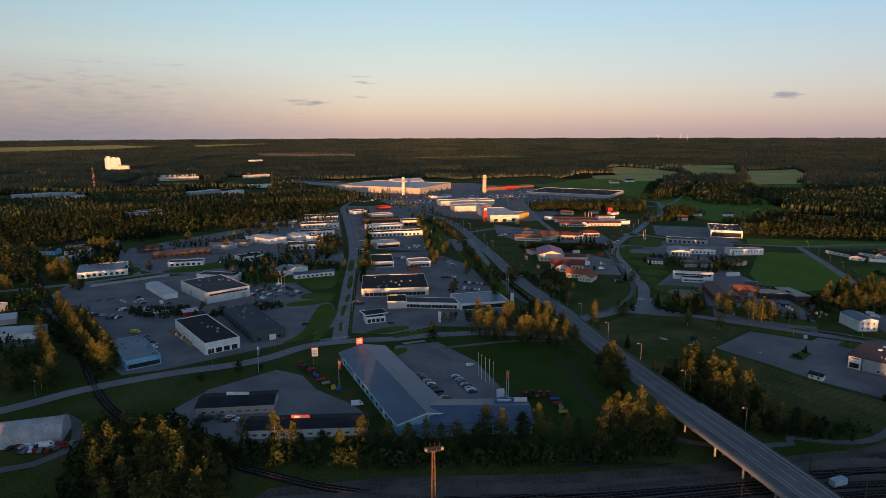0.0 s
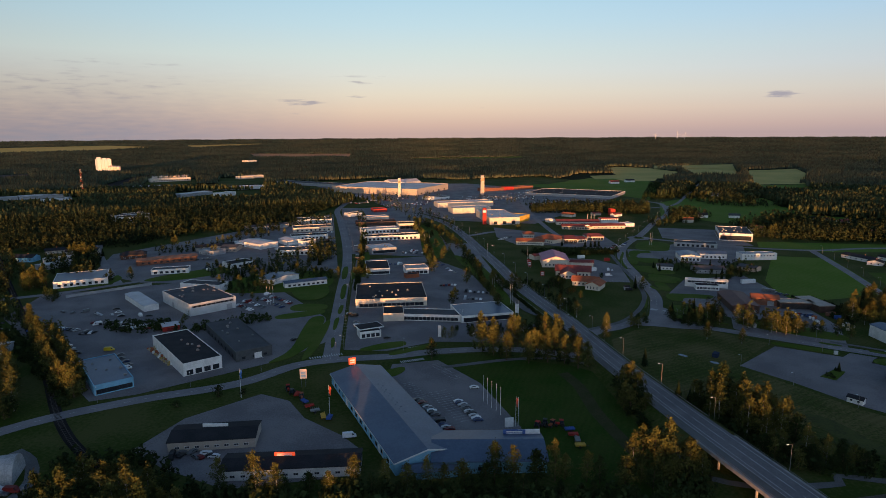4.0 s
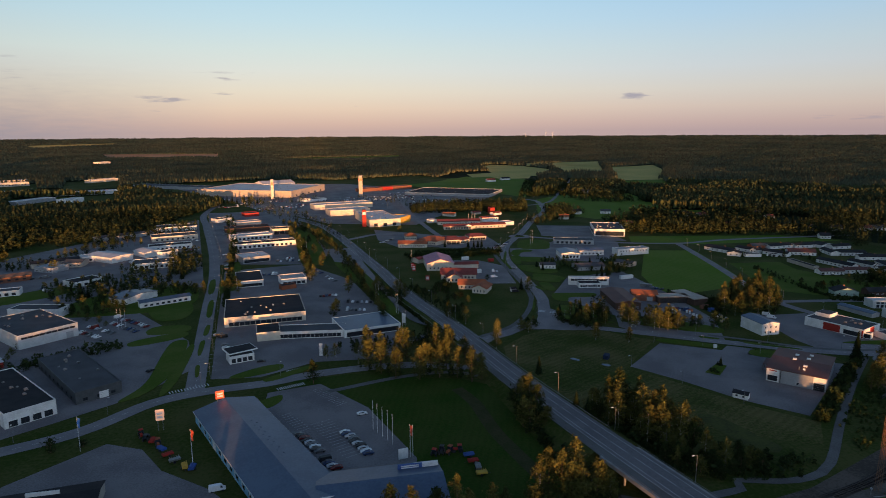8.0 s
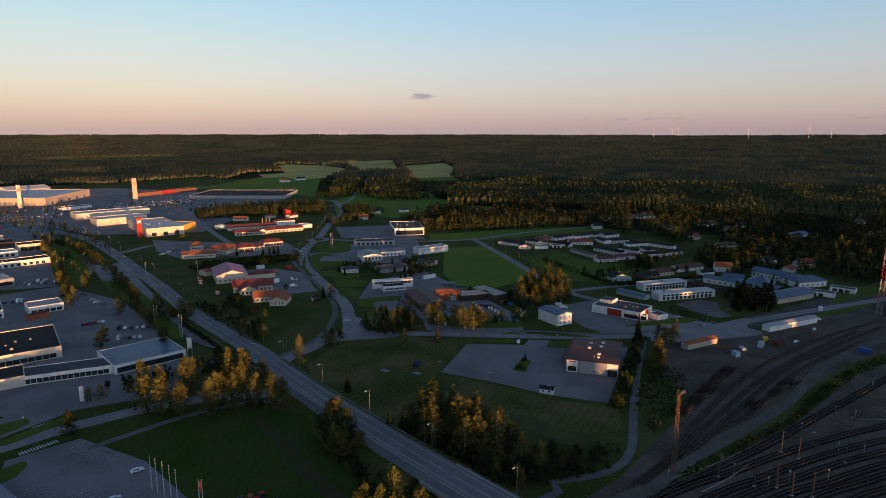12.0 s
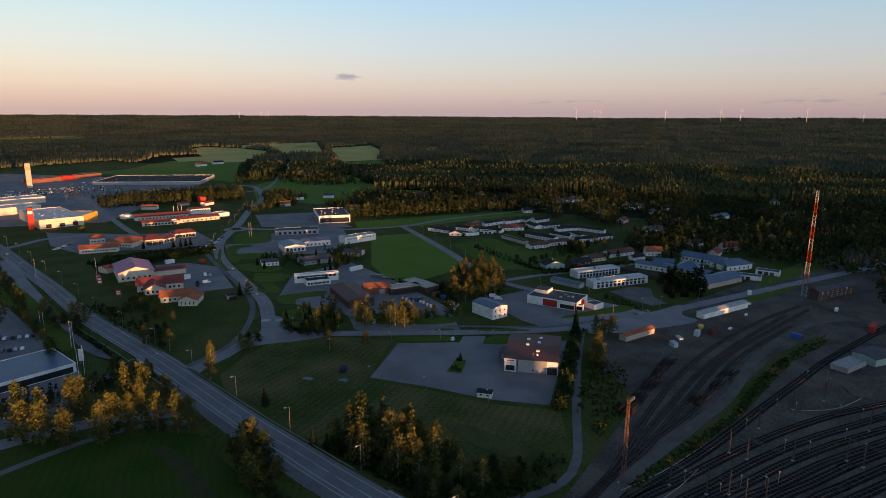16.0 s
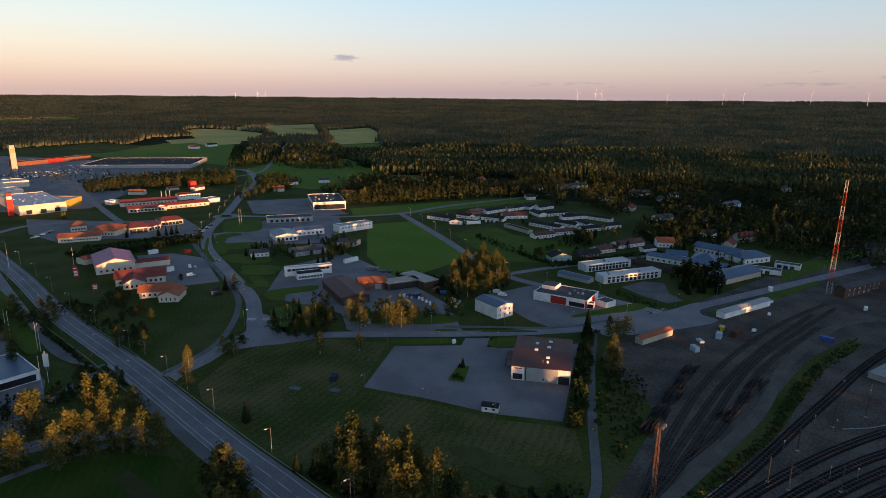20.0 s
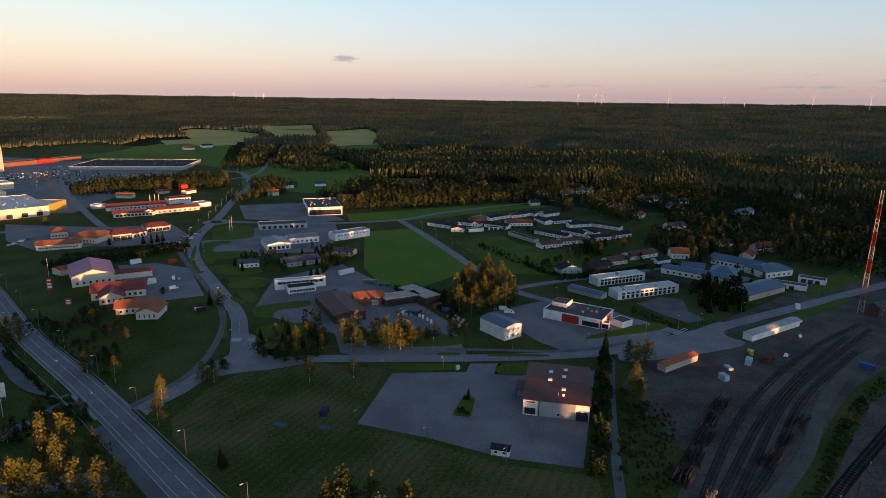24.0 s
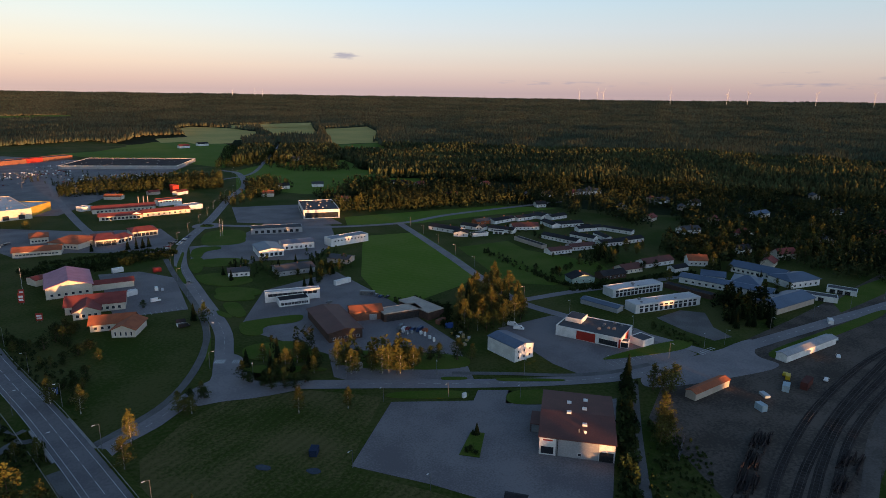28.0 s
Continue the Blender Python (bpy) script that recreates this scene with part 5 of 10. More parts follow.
house("terraced_house", 513.6, 602.0, 17.8, 9, 9.4, 3.2, "white house with an arched front", 1.6, "y", WHITE, FELT, 0.5, win=(("f", 2, 0.9, 1.3, 1.3),), group="houses of the estate")
house("terraced_house", 505.3, 561.9, 27.0, 11, -15.3, 3.2, "white terraced house with tall windows and a black roof", 1.6, "x", WHITE, FELT, 0.5, win=(("f", 7, 0.9, 1.3, 1.3),), group="houses of the estate")
house("terraced_house", 522.9, 592.6, 21.7, 8, 0.8, 3.2, "low house with a black roof at the back of the estate", 1.6, "x", WHITE, FELT, 0.5, win=(("f", 3, 0.9, 1.3, 1.3),), group="houses of the estate")
hall("carport", 424.5, 529.5, 34.9, 5.5, -94.6, 2.8, "long black-roofed carport with a pale wall", BEIGE, FELT, 0.2)
house("terraced_house", 454.7, 523.2, 34.2, 9, -81.1, 3.2, "long white terraced house with a black roof", 1.6, "x", WHITE, FELT, 0.5, win=(("f", 8, 0.9, 1.3, 1.3),), group="houses of the estate")
house("terraced_house", 421.9, 496.3, 19.9, 9, -11.6, 3.2, "white terraced house under a dull brown roof", 1.6, "x", WHITE, BROWNR, 0.5, win=(("f", 6, 0.9, 1.3, 1.3),), group="houses of the estate")
house("terraced_house", 447.1, 495.6, 22.8, 9, -13.2, 3.2, "white terraced house under a dull brown roof with porches", 1.6, "x", WHITE, BROWNR, 0.5, win=(("f", 6, 0.9, 1.3, 1.3),), group="houses of the estate")
house("terraced_house", 475.7, 516.8, 23.1, 8, -81.8, 3.2, "long low outbuilding with a black roof", 1.6, "x", WHITE, FELT, 0.5, win=(("f", 2, 0.9, 1.3, 1.3),), group="houses of the estate")
house("terraced_house", 477.6, 491.3, 20.9, 9, -15.8, 3.2, "white terraced house with dark porches", 1.6, "x", WHITE, FELT, 0.5, win=(("f", 6, 0.9, 1.3, 1.3),), group="houses of the estate")
house("terraced_house", 500.6, 488.5, 24.2, 9, -6.7, 3.2, "white terraced house at the end of the court", 1.6, "x", WHITE, FELT, 0.5, win=(("f", 5, 0.9, 1.3, 1.3),), group="houses of the estate")
house("terraced_house", 506.2, 538.0, 24.7, 7, -14.8, 3.2, "low white wing closing the court", 1.6, "x", WHITE, FELT, 0.5, win=(("f", 3, 0.9, 1.3, 1.3),), group="houses of the estate")
house("terraced_house", 523.9, 518.8, 27.7, 7, -76.7, 3.2, "long pale-edged wing along the court", 1.0, "x", WHITE, FELT, 0.5, win=(("f", 4, 0.9, 1.3, 1.3),), group="houses of the estate")
house("terraced_house", 491.0, 509.0, 20.5, 7, -109.1, 3.2, "low black-roofed wing beside the court", 1.0, "x", WHITE, FELT, 0.5, win=(("f", 2, 0.9, 1.3, 1.3),), group="houses of the estate")
house("terraced_house", 508.2, 542.6, 8.2, 7, -49.9, 3.2, "white house end with a porch", 1.6, "x", WHITE, FELT, 0.5, win=(("f", 2, 0.9, 1.3, 1.3),), group="houses of the estate")
# ----- far landmarks -----
ob = hall("silo_block", -1083.9, 2065.7, 40, 30, 41.1, 42.0, "tall white silo block above the woods", WHITE, FELTG, 1.0)
for x0, x1, up in ((-18.0, -8.0, 50.0), (-3.0, 7.0, 47.0), (11.0, 18.0, 46.0)):
    part("head_house", boxes("head_house", [WHITE], (x0, -7.0, 42.0, x1, 6.0, up), bevel=0.4), ob)
for x0 in (-10.0, 0.0, 10.0):
    part("pilaster", boxes("pilaster", [CREAM], (x0 - 0.6, -15.5, 0.0, x0 + 0.6, -15.0, 42.0)), ob)
for k in range(4):
    x, y = -1052.0 + 13.0 * k, 2046.0 - 9.0 * k
    ob = thing("grain_silo", x, y, 0, 0, "round pale steel grain silo beside the tall block", "silo", "grain silos")
    v, f = [], []
    tube(v, f, (0, 0, 0), (0, 0, 21.0), 6.5, 6.5, 14)
    part("shell", mesh("shell", v, f, CREAM, smooth=False), ob)
    v, f = [], []
    tube(v, f, (0, 0, 21.0), (0, 0, 24.5), 6.8, 0.8, 14)
    part("roof", mesh("roof", v, f, GREYW), ob)
hall("far_factory", -739.1, 1756.2, 94.3, 40, 25.5, 9.0, "long white factory among the woods", CREAM, WHITER, 0.5)
hall("far_factory", -428.6, 895.6, 42.4, 25, 23.5, 9.0, "white school building among the woods", WHITE, FELTG, 0.5, win=(("f", 10, 2, 3, 2), ("f", 10, 5, 3, 2)))
hall("far_factory", -639.4, 1453.5, 108.9, 30, 14.2, 6.0, "long pale works among the woods", GREYW, WHITER, 0.5)
hall("far_factory", -449.6, 1423.5, 110, 30, 21.7, 6.0, "pale works roofs among the woods", WHITE, WHITER, 0.5)
hall("far_factory", -771, 1250.7, 87.3, 30, 38.8, 6.0, "pale works roofs among the woods", GREYW, WHITER, 0.5)
hall("far_factory", -782.4, 2630.2, 53.1, 30, 66.5, 14.0, "small white tower block above the woods", CREAM, WHITER, 0.5)

# ----- red-roofed shops along the winding street -----
house("red_roof_hall", 182.1, 854.1, 56.0, 16, -5.0, 4.2, "long cream shop row under a dull red roof", 2.2, "x", CREAM, REDR, 0.7, chimney=False, win=(("f", 14, 0.9, 1.8, 1.8),))
house("red_roof_hall", 172.0, 813.0, 36.0, 14, -9.4, 4.0, "cream shop front under a low red roof", 1.8, "x", CREAM, REDR, 0.9, chimney=False, win=(("f", 10, 0.7, 2.2, 2.0),))
house("red_roof_gable", 185.0, 809.3, 8.7, 10, -13.2, 4.4, "white gabled shop entrance with a sunlit front", 1.8, "y", WHITE, REDR, 0.6, chimney=False, win=(("f", 2, 0.7, 1.8, 2.0),))
house("red_roof_hall", 211.6, 816.5, 43.7, 14, 1.4, 4.0, "long cream shop under a red sheet roof", 1.8, "x", CREAM, REDR, 0.7, chimney=False, win=(("f", 8, 0.8, 1.8, 1.8),))
hall("white_extension", 226.9, 866.2, 23.6, 12, 5.1, 6.0, "two-storey white office part with a red edge", WHITE, FELTG, 0.6, rim_mat=REDR, win=(("f", 7, 3.6, 1.8, 1.4),))
hall("white_extension", 237.6, 830.4, 22.7, 14, 14.3, 4.2, "white flat-roofed end of the shop row", WHITE, WHITER, 0.4)
hall("white_extension", 150.1, 873.5, 11.3, 9, 24.5, 4.0, "small white loading bay beside the shops", WHITE, WHITER, 0.4)
for x, y in [(196.2, 855.5), (201.2, 856.3), (205.4, 857.6)]:
    ob = thing("chimney_stack", x, y, 0, 0, "tall slim steel chimney stack behind the shop row", "chimney", "chimney stacks")
    v, f = [], []
    tube(v, f, (0, 0, 0), (0, 0, 12.5), 0.55, 0.5, 10)
    part("flue", mesh("flue", v, f, STEEL), ob)
    v, f = [], []
    tube(v, f, (0, 0, 12.5), (0, 0, 13.0), 0.65, 0.6, 10)
    part("cap", mesh("cap", v, f, DARKM), ob)
hall("red_cube", 252.6, 942.6, 7.3, 10, 5.5, 9.0, "small bright red block among the birches", REDW, REDW, 0.3)
house("garage", 229.2, 943.3, 12.6, 9, 11.4, 3.2, "low shed with a dull red roof behind the shops", 1.4, "x", BEIGE, REDR, 0.4, chimney=False)
house("garage", 255.3, 929.0, 14.7, 9, 29.4, 3.4, "low white shed with a dull red roof", 1.4, "x", WHITE, REDR, 0.4, chimney=False)
# ----- orange-roofed shops -----
house("orange_roof_house", 101.9, 748.7, 12.3, 18, -3.7, 5.0, "cream rear wing under an orange tiled roof", 2.4, "x", CREAM, TILER, 0.7, 5.0, chimney=False, win=(("f", 5, 1.4, 1.6, 1.4),))
house("orange_roof_house", 123.4, 720.1, 24.8, 26, -45.7, 4.6, "broad cream shop under a hipped orange tiled roof", 3.4, "x", CREAM, TILER, 0.8, 9.0, chimney=False, win=(("f", 8, 1.0, 1.6, 1.6),))
house("orange_roof_house", 97.6, 702.8, 29.9, 13, -13.2, 4.2, "long cream front wing under an orange tiled roof", 2.2, "x", CREAM, TILER, 0.8, chimney=False, win=(("f", 12, 1.2, 1.8, 1.2),))
house("orange_roof_house", 142.9, 718.3, 15.3, 26, -2.2, 5.0, "cream service hall with tall doors under a red tiled roof", 2.2, "x", CREAM, REDR, 0.8, 3.0, chimney=False, door=(("f", 0.2, 5, 3.6, DARKM), ("f", 0.55, 5, 3.6, DARKM), ("f", 0.84, 3.4, 3.6, DARKM)))
house("orange_roof_house", 151.9, 715.3, 13.6, 16, 29.6, 4.4, "cream link under a red tiled roof", 1.6, "x", CREAM, REDR, 0.7, chimney=False, win=(("f", 4, 0.8, 2.0, 2.2),))
house("orange_roof_house", 173.8, 731.9, 19.7, 18, 1.2, 4.8, "cream shop wing with large windows under a red roof", 2.2, "x", CREAM, REDR, 0.7, 4.0, chimney=False, win=(("f", 6, 0.8, 2.6, 2.4),))
# ----- west yards -----
house("office", -263.5, 617.8, 53.0, 15, 28.6, 4.5, "long brick office with a tan sheet roof", 1.4, "x", BRICK, TANR, 0.6, chimney=False, win=(("f", 9, 1.2, 2.2, 1.4),))
house("office", -305.7, 640.0, 22.8, 16, 23.3, 4.2, "dark timber office wing with a broad dark roof", 2.6, "x", BROWNW, FELT, 0.9, 4.0, chimney=False, win=(("f", 4, 1.2, 1.8, 1.4),))
hall("board_fence", -258.9, 504.3, 60.8, 0.25, 40.5, 2.2, "long weathered board fence along the street", GREYW, GREYW, 0.05)
house("storage_shed", -171.5, 407.1, 9.7, 9, 32.4, 3.2, "small shed with a pale blue sheet roof", 0.8, "x", REDW, WHITER, 0.3, chimney=False)
hall("storage_shed", -312.0, 413.9, 16.5, 14, 82.7, 5.0, "pale shed with a white roof by the railway", WHITE, WHITER, 0.3)
house("storage_shed", -287.1, 390.8, 16.1, 16, 30.7, 3.6, "low shed with a pale grey sheet roof", 0.9, "x", GREYW, WHITER, 0.3, chimney=False)
hall("shop", -356.8, 596.4, 29.9, 12, 54.7, 4.4, "pale works hall behind the blue-roofed hall", GREYW, WHITER, 0.3)
house("detached_house", -400.9, 668.5, 17.5, 12, 34.8, 3.4, "low house with a dark roof among trees", 1.8, "x", BEIGE, FELT, 0.6, win=(("f", 4, 1.0, 1.3, 1.2),))
hall("depot", -234.1, 657.8, 21.2, 16, -28.7, 4.6, "blue-grey workshop with a flat roof", GREYW, BLUER, 0.3, win=(("f", 5, 1.0, 1.8, 1.4),))
house("depot", -221.0, 678.0, 16.1, 18, -1.1, 4.4, "pale workshop with a dark sheet roof", 1.6, "x", BEIGE, FELTG, 0.5, chimney=False, win=(("f", 4, 1.0, 1.8, 1.4),))
hall("far_factory", -706.4, 1673.1, 98.3, 25, 35.9, 8.0, "long white works with a sunlit front", CREAM, WHITER, 0.5, win=(("f", 14, 2, 3, 2),))
hall("far_factory", -493.0, 1277.1, 79.6, 25, 63.4, 6.0, "pale low works with a grey roof", GREYW, WHITER, 0.5)
hall("far_factory", -426.7, 1267.5, 40.2, 20, 60.9, 7.0, "pale works block with a white roof", WHITE, WHITER, 0.5)
hall("far_factory", -525.8, 1768.7, 80.2, 20, 56.5, 7.0, "white works among the trees", CREAM, WHITER, 0.5)
hall("far_factory", -817.3, 1208.8, 34.5, 18, 36.4, 6.0, "pale low hall at the edge of the town", GREYW, WHITER, 0.5)
hall("far_factory", -703.6, 1172.6, 50.9, 18, 51.1, 5.5, "long pale hall at the edge of the town", WHITE, WHITER, 0.5)
hall("far_factory", -442.8, 917.9, 47.4, 18, 51.8, 9.0, "white two-storey school among the woods", WHITE, FELTG, 0.5, win=(("f", 9, 1.5, 2.4, 1.6), ("f", 9, 5, 2.4, 1.6)))
# ----- pink and red roofed hall -----
house("pink_hall", 104.5, 598.8, 23.7, 34, -4.6, 6.5, "cream hall under a broad pink sheet roof", 3.6, "y", CREAM, PINKR, 0.8, chimney=False, win=(("f", 6, 1.4, 1.6, 1.6),))
house("pink_wing", 127.2, 588.7, 22.3, 8, -7, 4.0, "long cream wing under a dark red roof", 1.4, "x", CREAM, REDR, 0.6, chimney=False)
house("pink_wing", 90.6, 621.1, 8.1, 10, 24.6, 4.0, "small cream side wing under a red roof", 1.2, "x", CREAM, REDR, 0.6, chimney=False)
house("red_roof_hall", 113.1, 554.1, 28.9, 18.4, -13.6, 4.6, "cream building under a dark red roof", 3.2, "x", CREAM, REDR, 0.9, chimney=False, win=(("f", 9, 1.0, 1.6, 1.8),))
house("red_roof_gable", 106.9, 544.1, 12.5, 16, -10.5, 4.2, "cream gabled front under a dark red roof", 2.8, "y", CREAM, REDR, 0.8, chimney=False, win=(("f", 4, 1.0, 1.6, 1.8),))
house("red_roof_hall", 114.9, 516, 20.1, 10, -17.6, 4.2, "cream building under a faded red roof", 2.8, "x", CREAM, TILER, 0.9, chimney=False, win=(("f", 6, 1.0, 1.4, 1.6),))
house("red_roof_gable", 120.1, 504.9, 11.1, 16, -30.8, 4.0, "cream gabled end under a faded red roof", 2.4, "y", CREAM, TILER, 0.8, chimney=False, win=(("f", 4, 0.8, 0.9, 2.2),))
# ----- retail halls -----
hall("retail_hall", -103.5, 1362, 151.6, 197.5, 65.2, 12.0, "huge cream retail hall lit by the low sun", BEIGE, WHITER, 0.8, win=(("f", 5, 1, 6, 3.0),), vent=10)
hall("retail_hall", 78.8, 896.5, 41, 89.2, 8.1, 9.0, "cream retail hall with a pale roof and many vents", CREAM, WHITER, 0.6, win=(("f", 3, 0.5, 5, 4),), vent=22)
hall("retail_wing", 101.4, 886.5, 35.7, 30, 54.9, 8.0, "yellow-edged end of the retail hall", YELLOW, WHITER, 0.6)
# ----- brown-roofed hall -----
ob = BROWN_HALL = house("brown_roof_hall", 231.1, 309.1, 25.1, 34.6, -48.6, 6.6, "white and grey hall under a brown sheet roof", 1.0, "x", GREYW, BROWNR, 0.5, chimney=False, vent=0)
W, DD = [float(q) for q in (231.1, 309.1, 25.1, 34.6, -48.6)[2:4]]
for s0, s1 in ((0.0, 0.22), (0.79, 1.0)):
    part("white_panel", boxes("white_panel", [WHITE], (-W / 2 + s0 * W, -DD / 2 - 0.12, 0, -W / 2 + s1 * W, -DD / 2, 6.5)), ob)
part("drain_pipe", boxes("drain_pipe", [DARKM], (-W * 0.26, -DD / 2 - 0.3, 0, -W * 0.25, -DD / 2, 6.6)), ob)
doors(ob, W, DD + 0.3, "f", 0.89, 4.6, 3.6, DARKM)
windows(ob, W, DD + 0.3, "f", 1, 0.6, 4.2, 2.6, 0.02, 0.2)
windows(ob, W, DD + 0.05, "f", 1, 0.9, 1.2, 1.2, 0.5, 0.58)
part("lettering", boxes("lettering", [REDW], (-W * 0.45, -DD / 2 - 0.18, 5.4, -W * 0.32, -DD / 2 - 0.12, 5.9)), ob)
for sx, sy in ((-0.12, 0.22), (0.12, 0.32), (0.1, 0.1), (-0.12, -0.02), (0.1, -0.22)):
    part("skylight", boxes("skylight", [FRAME], (-0.8, -0.8, -0.4, 0.8, 0.8, 0.45), bevel=0.15), ob, (sx * W, sy * DD, 7.0 + 1.0 * (1 - 2 * abs(sy))))

house("workshop", 206.9, 452.1, 17.1, 38.6, -9.8, 5.0, "brown workshop with a broad dark brown roof", 1.4, "y", BROWNW, BROWNR, 0.7, chimney=False, win=(("f", 5, 1.0, 1.8, 1.4),))
house("workshop", 228.1, 456.9, 17.4, 11.9, -21.2, 5.0, "brick workshop with an orange-brown roof", 1.8, "x", BRICK, TILER, 0.5, chimney=False, door=(("f", 0.7, 4, 3.4),))
# The wide dark door slab paints the shade inside the open front.
hall("open_shed", 244.1, 446.6, 22.6, 10, -9.6, 4.6, "long shed with a dark panel as its shaded open front, beige roof", BROWNW, BEIGE, 0.3, rim_mat=BEIGE, door=(("f", 0.5, 20, 3.6, DARKM),))
hall("open_shed", 257.4, 445.9, 11.3, 26, 4, 4.6, "open-fronted shed wing with a beige roof", BROWNW, BEIGE, 0.3, rim_mat=BEIGE)


CANVAS = material("weathered_canvas", (0.40, 0.41, 0.42), (0.26, 0.27, 0.27), 0.8, scale=0.15, fine=1.5)


def tent_hall(x, y, w, d, rz, r, label):
    """A vaulted tent hall along x."""
    ob = thing("tent_hall", x, y, 0, rz, label, "building")
    n = 14
    v = [(s * w / 2, -math.cos(math.pi * k / n) * d / 2, r * math.sin(math.pi * k / n)) for s in (-1, 1) for k in range(n + 1)]
    f = [(k, n + 1 + k, n + 2 + k, k + 1) for k in range(n)]
    part("vault", mesh("vault", v, f, CANVAS, smooth=True), ob)
    part("end_wall", mesh("end_wall", v[n + 1:], [tuple(range(n + 1))], CANVAS), ob)
    part("end_wall", mesh("end_wall", v[:n + 1], [tuple(reversed(range(n + 1)))], CANVAS), ob)
    for k in range(9):
        part("rib", mesh("rib", [(p[0] + o, p[1] * 1.01, p[2] * 1.01) for o in (-0.08, 0.08) for p in [(-w / 2 + w * (k + 0.5) / 9, q[1], q[2]) for q in v[:n + 1]]], [(i, i + 1, n + 2 + i, n + 1 + i) for i in range(n)], GREYW), ob)


tent_hall(-167.2, 232.1, 28.8, 14, 16.7, 8.0, "long white vaulted tent hall with ribs")

W, DD = [float(q) for q in (310.9, 367.9, 33.1, 21.2, -67.8)[2:4]]
for s0, s1 in ((0.33, 0.62), (0.97, 1.0)):
    part("red_panel", boxes("red_panel", [REDW], (-W / 2 + s0 * W, -DD / 2 - 0.1, 0.3, -W / 2 + s1 * W, -DD / 2, 4.8)), RED_HALL)
part("red_panel", boxes("red_panel", [REDW], (W / 2, -DD * 0.1, 0.3, W / 2 + 0.1, DD * 0.15, 5.2)), RED_HALL)

part("rooftop_storey", boxes("rooftop_storey", [WHITE], (-W * 0.46, -DD * 0.05, 5.0, -W * 0.2, DD * 0.42, 7.2), bevel=0.1), RED_HALL)
part("rooftop_deck", boxes("rooftop_deck", [FELTG], (-W * 0.45, -DD * 0.03, 7.2, -W * 0.21, DD * 0.4, 7.26)), RED_HALL)


def canopy(x, y, w, d, rz, h, label):
    """A flat fuel canopy on posts, with pumps below."""
    ob = thing("fuel_canopy", x, y, 0, rz, label, "canopy")
    part("roof", boxes("roof", [FELT], (-w / 2 + 0.3, -d / 2 + 0.3, h, w / 2 - 0.3, d / 2 - 0.3, h + 0.62)), ob)
    part("fascia", rim_mesh(w, d, h + 0.3, 0.35, WHITE), ob, label="white fascia")
    for sx in (-0.32, 0.32):
        for sy in (-0.25, 0.25):
            v, f = [], []
            tube(v, f, (0, 0, 0), (0, 0, h + 0.1), 0.16, 0.16, 8)
            part("post", mesh("post", v, f, STEEL), ob, (sx * w, sy * d, 0))
        part("fuel_pump", boxes("fuel_pump", [REDW], (-0.5, -0.3, 0.1, 0.5, 0.3, 1.8), bevel=0.08), ob, (sx * w, 0, 0))


canopy(-45.4, 395.6, 15.4, 11, 26.2, 4.4, "black-roofed fuel canopy with a white edge")
# brown-roofed hall: side entrance and roof pieces
W, DD = [float(q) for q in (231.1, 309.1, 25.1, 34.6, -48.6)[2:4]]
part("side_canopy", boxes("side_canopy", [BROWNR], (-W / 2 - 4.0, -DD * 0.12, 3.4, -W / 2 - 0.02, DD * 0.16, 3.65)), BROWN_HALL)
for yy in (-0.11, 0.02, 0.15):
    part("canopy_post", boxes("canopy_post", [BROWNW], (-W / 2 - 3.9, yy * DD - 0.1, 0, -W / 2 - 3.7, yy * DD + 0.1, 3.4)), BROWN_HALL)
part("side_stairs", boxes("side_stairs", [CONCRETE], (-W / 2 - 3.4, -DD * 0.1, 0, -W / 2 - 0.02, DD * 0.1, 0.5)), BROWN_HALL)
v, f = [], []
tube(v, f, (0, 0, 0), (0, 0, 1.6), 0.18, 0.18, 8)
part("flue", mesh("flue", v, f, STEEL), BROWN_HALL, (W * 0.02, -DD * 0.36, 6.8))
v, f = [], []
tube(v, f, (0, 0, 0), (0.1, -0.25, 0.2), 0.1, 0.55, 12)
part("dish", mesh("dish", v, f, FRAME), BROWN_HALL, (W * 0.1, -DD * 0.36, 7.4))




# ================= trees =================
def clump(v, f, c, r, rnd, n=3):
    """A ragged patch of foliage, facing any way."""
    q = Euler((rnd.uniform(0, 6.28), rnd.uniform(0, 6.28), rnd.uniform(0, 6.28))).to_quaternion()
    k = len(v)
    for i in range(n):
        a, rr = 6.2832 * i / n + rnd.uniform(-0.4, 0.4), r * rnd.uniform(0.55, 1.25)
        p = q @ Vector((rr * math.cos(a), rr * math.sin(a), rnd.uniform(-0.3, 0.3) * r))
        v.append((c[0] + p.x, c[1] + p.y, c[2] + p.z))
    f.append(tuple(range(k, k + n)))


